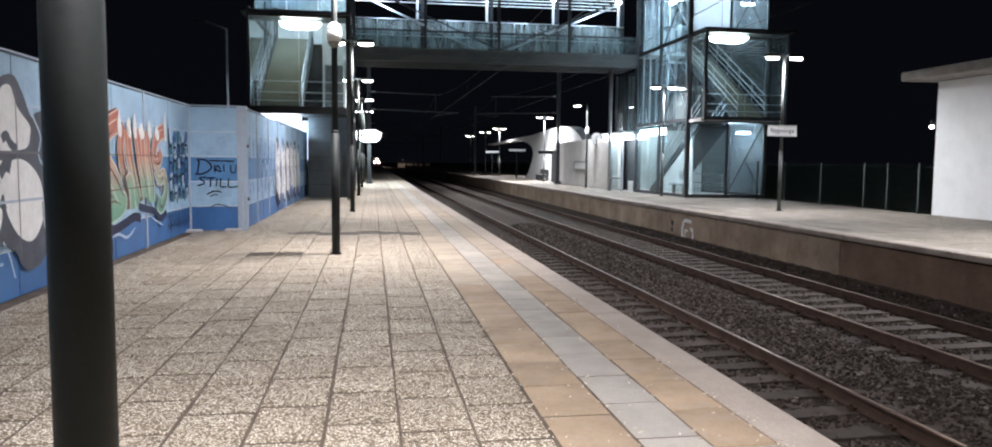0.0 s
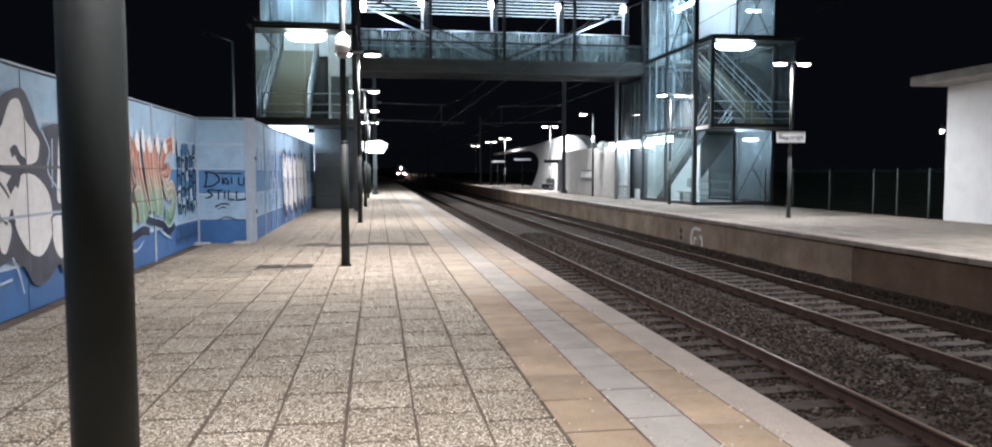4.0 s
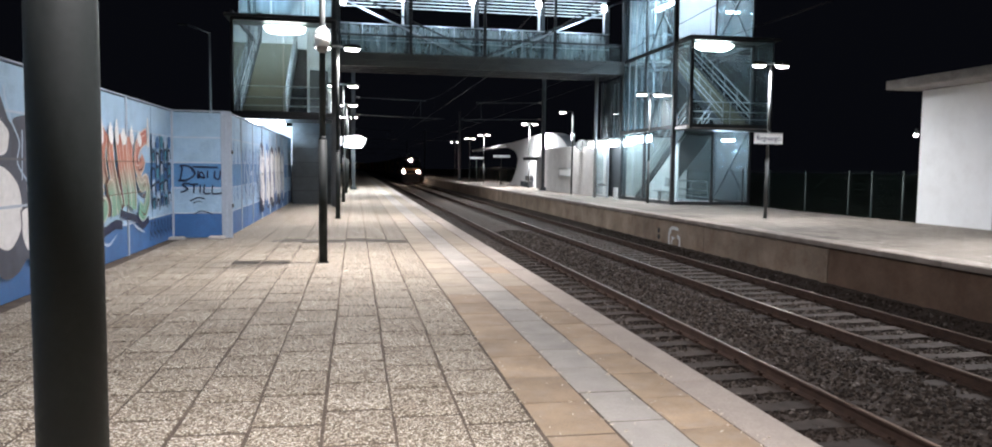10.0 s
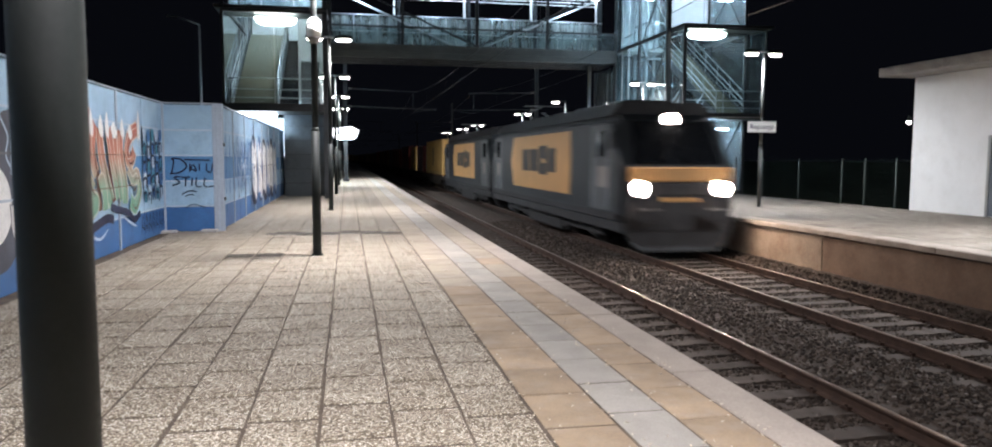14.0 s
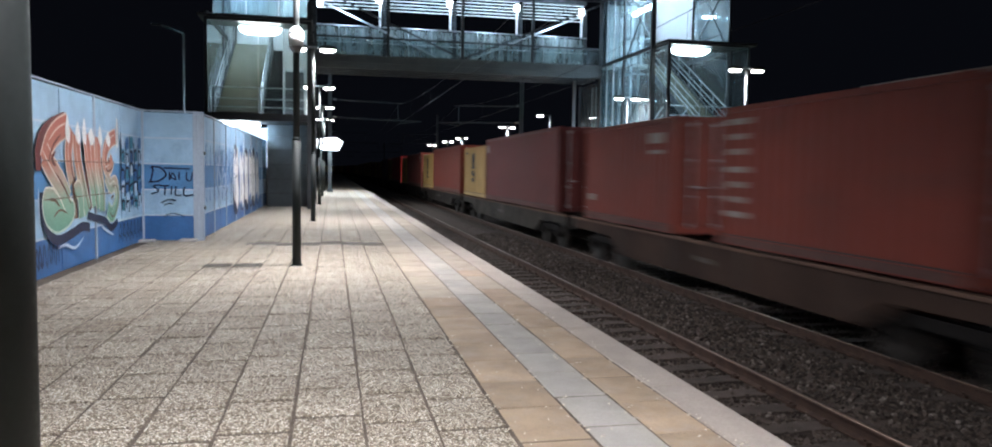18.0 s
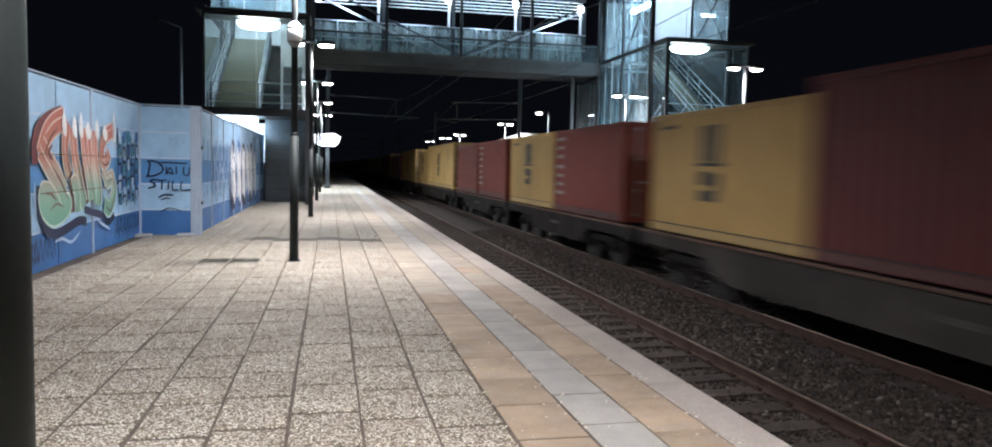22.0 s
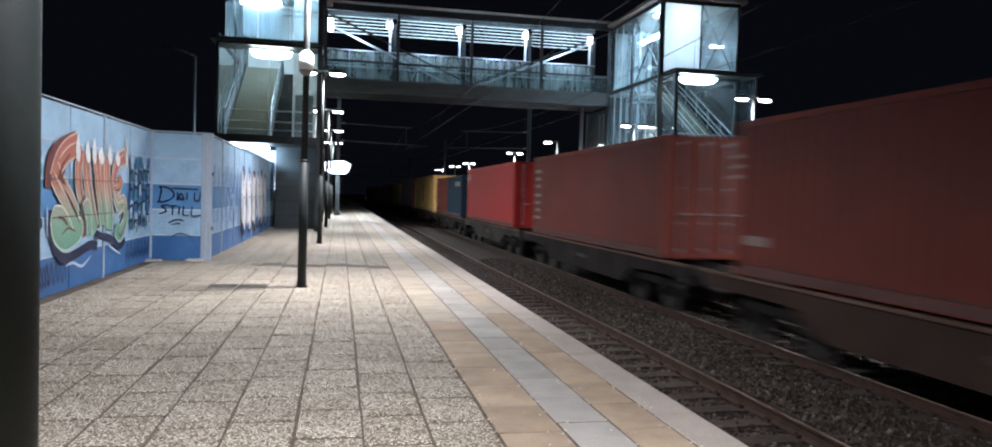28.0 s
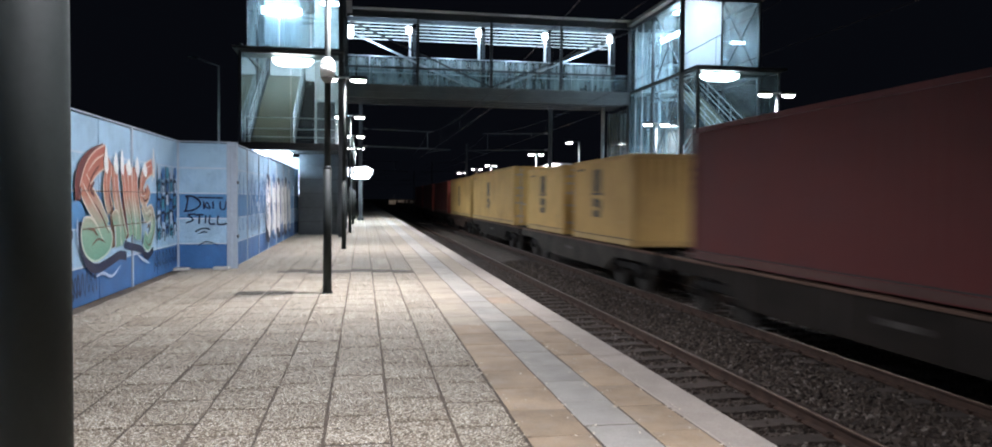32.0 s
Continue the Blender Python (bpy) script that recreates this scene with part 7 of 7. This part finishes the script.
def wagon(s0, s1, rnd, sill=None):
    """A flat container wagon between s0 and s1."""
    s, length = (s0 + s1) / 2, s1 - s0
    w = thing("container_wagon", on_track(s, 0), "weathered steel container wagon with deep side sills", "wagon", "wagons of the train")
    e = length / 2 - 0.3
    a = e - 2.9
    for sx in (-1, 1):
        x0, x1 = sorted((sx * 1.2, sx * 1.10))
        one("side_sill", lambda b: prism(b, [(-e, 0.16), (-e, -0.08), (-a, -0.10), (-a + 0.8, -0.50), (a - 0.8, -0.50), (a, -0.10), (e, -0.08), (e, 0.16)], "x", x0, x1), sill or M_SILL, w, "fish-bellied side sill")
        one("sill_lip", lambda b: box(b, min(sx * 1.24, sx * 1.1), max(sx * 1.24, sx * 1.1), -e, e, 0.162, 0.21), M_LIP, w, "rusty top flange of the sill, painted as lit")
    k = max(3, int(length / 2.4))
    for i in range(k + 1):
        one("cross_member", lambda b: box(b, -1.1, 1.1, -e + (2 * e) * i / k - 0.08, -e + (2 * e) * i / k + 0.08, 0.0, 0.15), M_WAGON, w)
    one("centre_sill", lambda b: box(b, -0.3, 0.3, -e, e, -0.15, 0.12), M_WAGON, w)
    for sy in (-1, 1):
        y0, y1 = sorted((sy * e, sy * (e - 0.2)))
        one("headstock", lambda b: box(b, -1.22, 1.22, y0, y1, -0.15, 0.18), M_WAGON, w)
        for sx in (-0.875, 0.875):
            one("buffer", lambda b: (tube(b, (sx, sy * e, 0.12), (sx, sy * (e + 0.22), 0.12), 0.08, n=10), tube(b, (sx, sy * (e + 0.22), 0.12), (sx, sy * (e + 0.26), 0.12), 0.2, n=14)), M_BOGIE, w)
    for i in range(4):
        y = -a + 0.9 + (2 * a - 1.8) * i / 3
        if a > 1.5:
            one("sill_rib", lambda b: box(b, -1.212, -1.2, y - 0.04, y + 0.04, -0.46, 0.15), M_WAGON, w)
    one("sill_mark", lambda b: box(b, -1.206, -1.199, -0.35, 0.3, -0.18, -0.09), M_MARK_DULL, w, "pale stencilled mark")
    for y in (-a - 0.6, a + 0.6):
        bogie(w, y, rnd)
    MOVING.append((w, s))


# code, feet, middle, doors lead, marks; each list is the load of one wagon
LOADS = [
    [("Y", 40, -85.1, 0, "logo")], [("P", 20, -72.8, 1, "none"), ("Y", 20, -65.2, 1, "logo")], [("R", 40, -52.8, 1, "corner")],
    [("R", 20, -40.1, 1, "ladder"), ("R", 20, -32.5, 1, "placard")], [("P", 40, -21.3, 1, "corner"), ("Y", 20, -12.6, 0, "logo")],
    [("R", 40, -2.7, 1, "none"), ("Y", 20, 6.2, 0, "logo")], [("R", 40, 16.2, 1, "placard"), ("Y", 20, 24.8, 0, "logo")],
    [("S", 40, 34.8, 1, "corner"), ("Y", 20, 43.7, 0, "logo")], [("P", 40, 53.9, 1, "none"), ("Y", 20, 62.4, 0, "logo")],
    [("R", 20, 69.8, 1, "ladder"), ("Y", 20, 75.7, 0, "logo")], [("R", 20, 82.4, 1, "ladder"), ("R", 20, 88.5, 1, "none")],
    [("Y", 40, 98.5, 2, "logo"), ("Y", 20, 107.4, 1, "logo")], [("Y", 40, 118.5, 2, "logo")], [("P", 20, 129.3, 1, "ladder"), ("Y", 20, 135.3, 0, "logo")],
    [("Y", 40, 145.3, 2, "logo"), ("R", 20, 154.0, 0, "placard")], [("Y", 20, 161.8, 1, "logo"), ("Y", 20, 167.5, 0, "logo")],
    [("Y", 20, 174.6, 1, "logo"), ("Y", 20, 180.3, 0, "logo")], [("Y", 20, 189.1, 1, "logo"), ("Y", 20, 196.6, 1, "logo")],
    [("R", 40, 208.9, 1, "placard")], [("R", 40, 223.4, 1, "ladder")], [("S", 40, 238.0, 1, "corner")],
    [("B", 20, 248.8, 1, "wide"), ("R", 20, 254.4, 1, "ladder")], [("Y", 45, 265.9, 0, "logo")], [("P", 45, 283.5, 1, "corner")],
    [("Y", 20, 295.3, 2, "logo"), ("Y", 20, 302.7, 1, "logo")], [("P", 45, 315.0, 1, "none")], [("Y", 20, 328.0, 0, "logo"), ("Y", 20, 335.0, 1, "logo")],
    [("Y", 45, 347.7, 1, "logo")], [("Y", 40, 361.0, 0, "logo")], [("R", 40, 375.0, 1, "none")], [("R", 40, 389.0, 1, "none")], [("K", 40, 403.0, 1, "none")],
]


SILLS = {0: M_SILL_DUST, 2: M_SILL_DUST, 3: M_SILL_BROWN, 4: M_SILL_DUST, 7: M_SILL_DUST, 8: M_SILL_DUST, 12: M_SILL_DUST, 14: M_SILL_DUST, 16: M_SILL_DUST, 18: M_SILL_BROWN, 20: M_SILL_DUST, 22: M_SILL_BROWN, 23: M_SILL_DUST, 24: M_SILL_BROWN, 26: M_SILL_DUST, 28: M_SILL_BROWN}


def build_train():
    rnd = random.Random(8)
    spans = [(min(s - KINDS[k][0] / 2 for _, k, s, *_ in load), max(s + KINDS[k][0] / 2 for _, k, s, *_ in load)) for load in LOADS]
    edge = [-93.4] + [(a[1] + b[0]) / 2 for a, b in zip(spans, spans[1:])] + [spans[-1][1] + 0.7]
    for k, load in enumerate(LOADS):
        wagon(edge[k] + 0.02, edge[k + 1] - 0.02, rnd, SILLS.get(k))
        for code, kind, s, doors, style in load:
            container(code, kind, s, doors, style, rnd)


# ---- locomotives ----
M_LOCO_BLUE = surface("slate_blue_loco_paint", (0.020, 0.025, 0.030), 0.5, 0.0, var=0.1, large=0.8, fine=20, relief=0.03, grime=(0.03, 0.036, 0.042))
M_LOCO_SILVER = surface("grey_loco_paint", (0.105, 0.115, 0.122), 0.5, 0.1, var=0.25, large=0.8, fine=20, relief=0.03, grime=(0.05, 0.056, 0.06))
M_LOCO_AMBER = surface("amber_loco_paint", (0.62, 0.345, 0.13), 0.5, var=0.1, large=0.8, fine=20, relief=0.03, grime=(0.50, 0.29, 0.12))
M_LOCO_DARK = surface("dark_loco_underframe", (0.04, 0.04, 0.042), 0.6, 0.2, var=0.3, large=3, fine=30, relief=0.1)
M_WINDSCREEN = surface("dark_windscreen", (0.012, 0.014, 0.017), 0.08, var=0.2, large=2, fine=20, relief=0.0)
M_BEAM = glowing("headlight_glow", (1.0, 0.80, 0.64), 320.0)
M_TAIL = glowing("unlit_lens", (0.5, 0.1, 0.05), 0.02)


def loco(s_front, length, lit, label):
    s = s_front + length / 2
    c = thing("locomotive", on_track(s, 0), label, "locomotive", "locomotives of the train")
    h, w = length / 2, 1.46
    def side_outline(top):
        nose = [(-h, -0.10), (-h - 0.02, 0.85), (-h + 0.18, 1.35), (-h + 0.78, 2.50), (-h + 1.1, top)]
        return nose + [(-u, v) for u, v in nose[::-1]]
    def body(b):
        prism(b, side_outline(2.66), "x", -w, w)
        vert = [e for e in b.edges if abs(e.verts[0].co.x - e.verts[1].co.x) < 1e-5]
        bmesh.ops.bevel(b, geom=[e for e in vert if abs(e.verts[0].co.y) > h - 1.3 and abs(e.verts[1].co.y) > h - 1.3], offset=0.2, segments=3, affect="EDGES")
    one("body", body, M_LOCO_BLUE, c, "slate blue welded body")
    one("roof", lambda b: prism(b, [(-w + 0.05, 2.62), (-w + 0.30, 2.98), (w - 0.30, 2.98), (w - 0.05, 2.62)], "y", -h + 1.15, h - 1.15), M_LOCO_DARK, c, "dark roof with equipment")
    for k in range(5):
        y = -h + 3.0 + k * (length - 6) / 4
        one("roof_unit", lambda b: soft_box(b, -0.7, 0.7, y - 0.8, y + 0.8, 2.98, 3.12, 0.03), M_LOCO_DARK, c)
    one("frame", lambda b: box(b, -w + 0.05, w - 0.05, -h + 0.25, h - 0.25, -0.35, -0.10), M_LOCO_DARK, c, "dark underframe")
    one("sill_stripe", lambda b: box(b, -w - 0.012, w + 0.012, -h + 0.5, h - 0.5, -0.06, 0.10), M_LOCO_DARK, c, "dark stripe along the sill")
    one("tank", lambda b: soft_box(b, -1.2, 1.2, -2.4, 2.4, -0.85, -0.36, 0.05), M_LOCO_DARK, c)
    for sx in (-1, 1):
        x = sx * (w + 0.008)
        x0, x1 = sorted((sx * (w - 0.01), x))
        one("side_panel", lambda b: prism(b, [(-h + 4.75, 0.42), (-h + 4.65, 1.4), (-h + 4.75, 2.34), (h - 5.0, 2.34), (h - 4.45, 1.4), (h - 5.0, 0.42)], "x", x0, x1), M_LOCO_AMBER, c, "large amber side panel")
        x2, x3 = sorted((sx * w, sx * (w + 0.014)))
        for y, hw, z0, z1 in ((-2.0, 0.50, 1.05, 1.85), (-0.85, 0.58, 0.95, 1.95), (0.45, 0.62, 1.05, 1.85), (1.75, 0.55, 1.05, 1.85)):
            one("logo_bar", lambda b: box(b, x2, x3, y - hw, y + hw, z0, z1), M_MARK_DARK, c, "dark block of the operator's logo")
        one("logo_gap", lambda b: box(b, min(x2, sx * (w + 0.018)), max(x2, sx * (w + 0.018)), -1.2, -0.7, 1.35, 1.5), M_LOCO_AMBER, c)
        for sy in (-1, 1):
            y = sy * (h - 1.75)
            one("cab_panel", lambda b: prism(b, [(y - 0.95, 0.15), (y - 0.85, 2.4), (y + 0.85, 2.4), (y + 0.95, 0.15)], "x", x0, x1), M_LOCO_SILVER, c, "grey cab side")
            one("cab_window", lambda b: soft_box(b, x2, x3, y - 0.4, y + 0.35, 1.55, 2.25, 0.006), M_WINDSCREEN, c)
            one("cab_handrail", lambda b: [tube(b, (sx * (w + 0.04), y + d, 0.2), (sx * (w + 0.04), y + d, 1.5), 0.015, n=5) for d in (-0.62, 0.62)], M_GALV, c)
            one("number_bar", lambda b: box(b, x2, x3, y - 0.5, y + 0.3, 0.75, 1.3), M_MARK_PALE, c, "pale number panel")
    for sy in (-1, 1):
        one("windscreen", lambda b: prism(b, [(-1.18, -0.012), (-1.0, 1.2), (1.0, 1.2), (1.18, -0.012)], "y", -0.03, 0.0), M_WINDSCREEN, c, "dark raked windscreen").matrix_local = pose(0, sy * (h - 0.15), 1.38, -27.5 * (-sy), 0, 0) if sy < 0 else pose(0, h - 0.15, 1.38, 27.5, 0, 180)
        y0, y1 = sorted((sy * (h + 0.035), sy * (h - 0.06)))
        one("nose_band", lambda b: soft_box(b, -1.36, 1.36, y0, y1, 0.94, 1.30, 0.03), M_LOCO_AMBER, c, "amber band below the windscreen")
        one("nose_grille", lambda b: soft_box(b, -0.72, 0.72, y0 - 0.01, y1 + 0.01, 0.58, 0.92, 0.03), M_LOCO_DARK, c)
        one("nose_plate", lambda b: soft_box(b, -0.5, 0.5, min(sy * (h + 0.05), sy * h), max(sy * (h + 0.05), sy * h), 0.44, 0.54, 0.01), M_LOCO_AMBER, c)
        # lens radii are enlarged, so part of the headlights' glow is in the shape
        for x, z, r in ((-1.08, 0.77, 0.20), (1.08, 0.77, 0.20), (0.0, 2.50, 0.18)):
            yy = sy * (h + 0.02) if z < 2 else sy * (h - 0.72)
            ring = one("headlight", lambda b: tube(b, (x, yy, z), (x, yy + sy * 0.05, z), r + 0.05, r + 0.03, 16), M_LOCO_DARK, c, "round headlight")
            one("lens", lambda b: tube(b, (x, yy + sy * 0.03, z), (x, yy + sy * 0.07, z), r, r * 0.9, 16), M_BEAM if lit and sy < 0 else M_TAIL, ring)
        for sx in (-0.875, 0.875):
            one("buffer", lambda b: (tube(b, (sx, sy * h, 0.12), (sx, sy * (h + 0.3), 0.12), 0.1, n=12), soft_box(b, sx - 0.3, sx + 0.3, min(sy * (h + 0.3), sy * (h + 0.35)), max(sy * (h + 0.3), sy * (h + 0.35)), -0.06, 0.28, 0.03)), M_LOCO_DARK, c)
        one("plough", lambda b: prism(b, [(-1.15, -0.70), (-1.4, -0.3), (1.4, -0.3), (1.15, -0.70)], "y", *sorted((sy * (h - 0.02), sy * (h - 0.14)))), M_LOCO_DARK, c, "dark plough plate")
        one("plough_lip", lambda b: prism(b, [(-1.0, -0.80), (-1.28, -0.56), (-1.2, -0.56), (-0.95, -0.70), (0.95, -0.70), (1.2, -0.56), (1.28, -0.56), (1.0, -0.80)], "y", *sorted((sy * (h - 0.0), sy * (h - 0.06)))), M_LOCO_SILVER, c, "pale worn lip of the plough")
        one("nose_apron", lambda b: soft_box(b, -1.40, 1.40, *sorted((sy * (h + 0.012), sy * (h - 0.1))), -0.28, 0.93, 0.01), M_LOCO_DARK, c, "dark lower nose")
        one("wiper", lambda b: tube(b, (-0.4, sy * (h - 0.02), 1.5), (-0.1, sy * (h - 0.42), 2.2), 0.012, n=5), M_BLACK, c)
        one("mirror", lambda b: [soft_box(b, sx * 1.5 - 0.06, sx * 1.5 + 0.06, min(sy * (h - 0.9), sy * (h - 0.82)), max(sy * (h - 0.9), sy * (h - 0.82)), 1.75, 2.2, 0.02) for sx in (-1, 1)], M_LOCO_SILVER, c)
        y = sy * (h - 4.6)
        one("bogie", lambda b: (box(b, -1.15, -0.95, y - 2.1, y + 2.1, -0.62, -0.36), box(b, 0.95, 1.15, y - 2.1, y + 2.1, -0.62, -0.36), [soft_box(b, sx - 0.1, sx + 0.1, y + d - 0.2, y + d + 0.2, -0.72, -0.3, 0.03) for sx in (-1.1, 1.1) for d in (-1.4, 1.4)]), M_LOCO_DARK, c)
        for d in (-1.4, 1.4):
            one("wheelset", lambda b: ([tube(b, (sx, y + d, -0.40), (sx + (0.13 if sx > 0 else -0.13), y + d, -0.40), 0.5, n=20) for sx in (-0.8, 0.8)], tube(b, (-0.8, y + d, -0.40), (0.8, y + d, -0.40), 0.1, n=8)), M_WHEEL, c)
    one("pantograph", lambda b: (tube(b, (-0.5, h - 4.0, 3.12), (-0.3, h - 2.8, 3.5), 0.03, n=6), tube(b, (0.5, h - 4.0, 3.12), (0.3, h - 2.8, 3.5), 0.03, n=6), tube(b, (-0.3, h - 2.8, 3.5), (0, h - 4.0, 3.7), 0.025, n=6), tube(b, (-0.8, h - 4.0, 3.7), (0.8, h - 4.0, 3.7), 0.03, n=6)), M_GALV, c)
    MOVING.append((c, s))


loco(-129.9, 17.75, True, "slate blue and amber electric locomotive with lit headlights")
loco(-111.95, 17.75, False, "second slate blue locomotive with a large amber side panel")
build_train()


def motions():
    for ob, s in MOVING:
        walk(ob, [(float(t), on_track(s, t)) for t in range(0, 33, 2)])


build_sleepers()
motions()
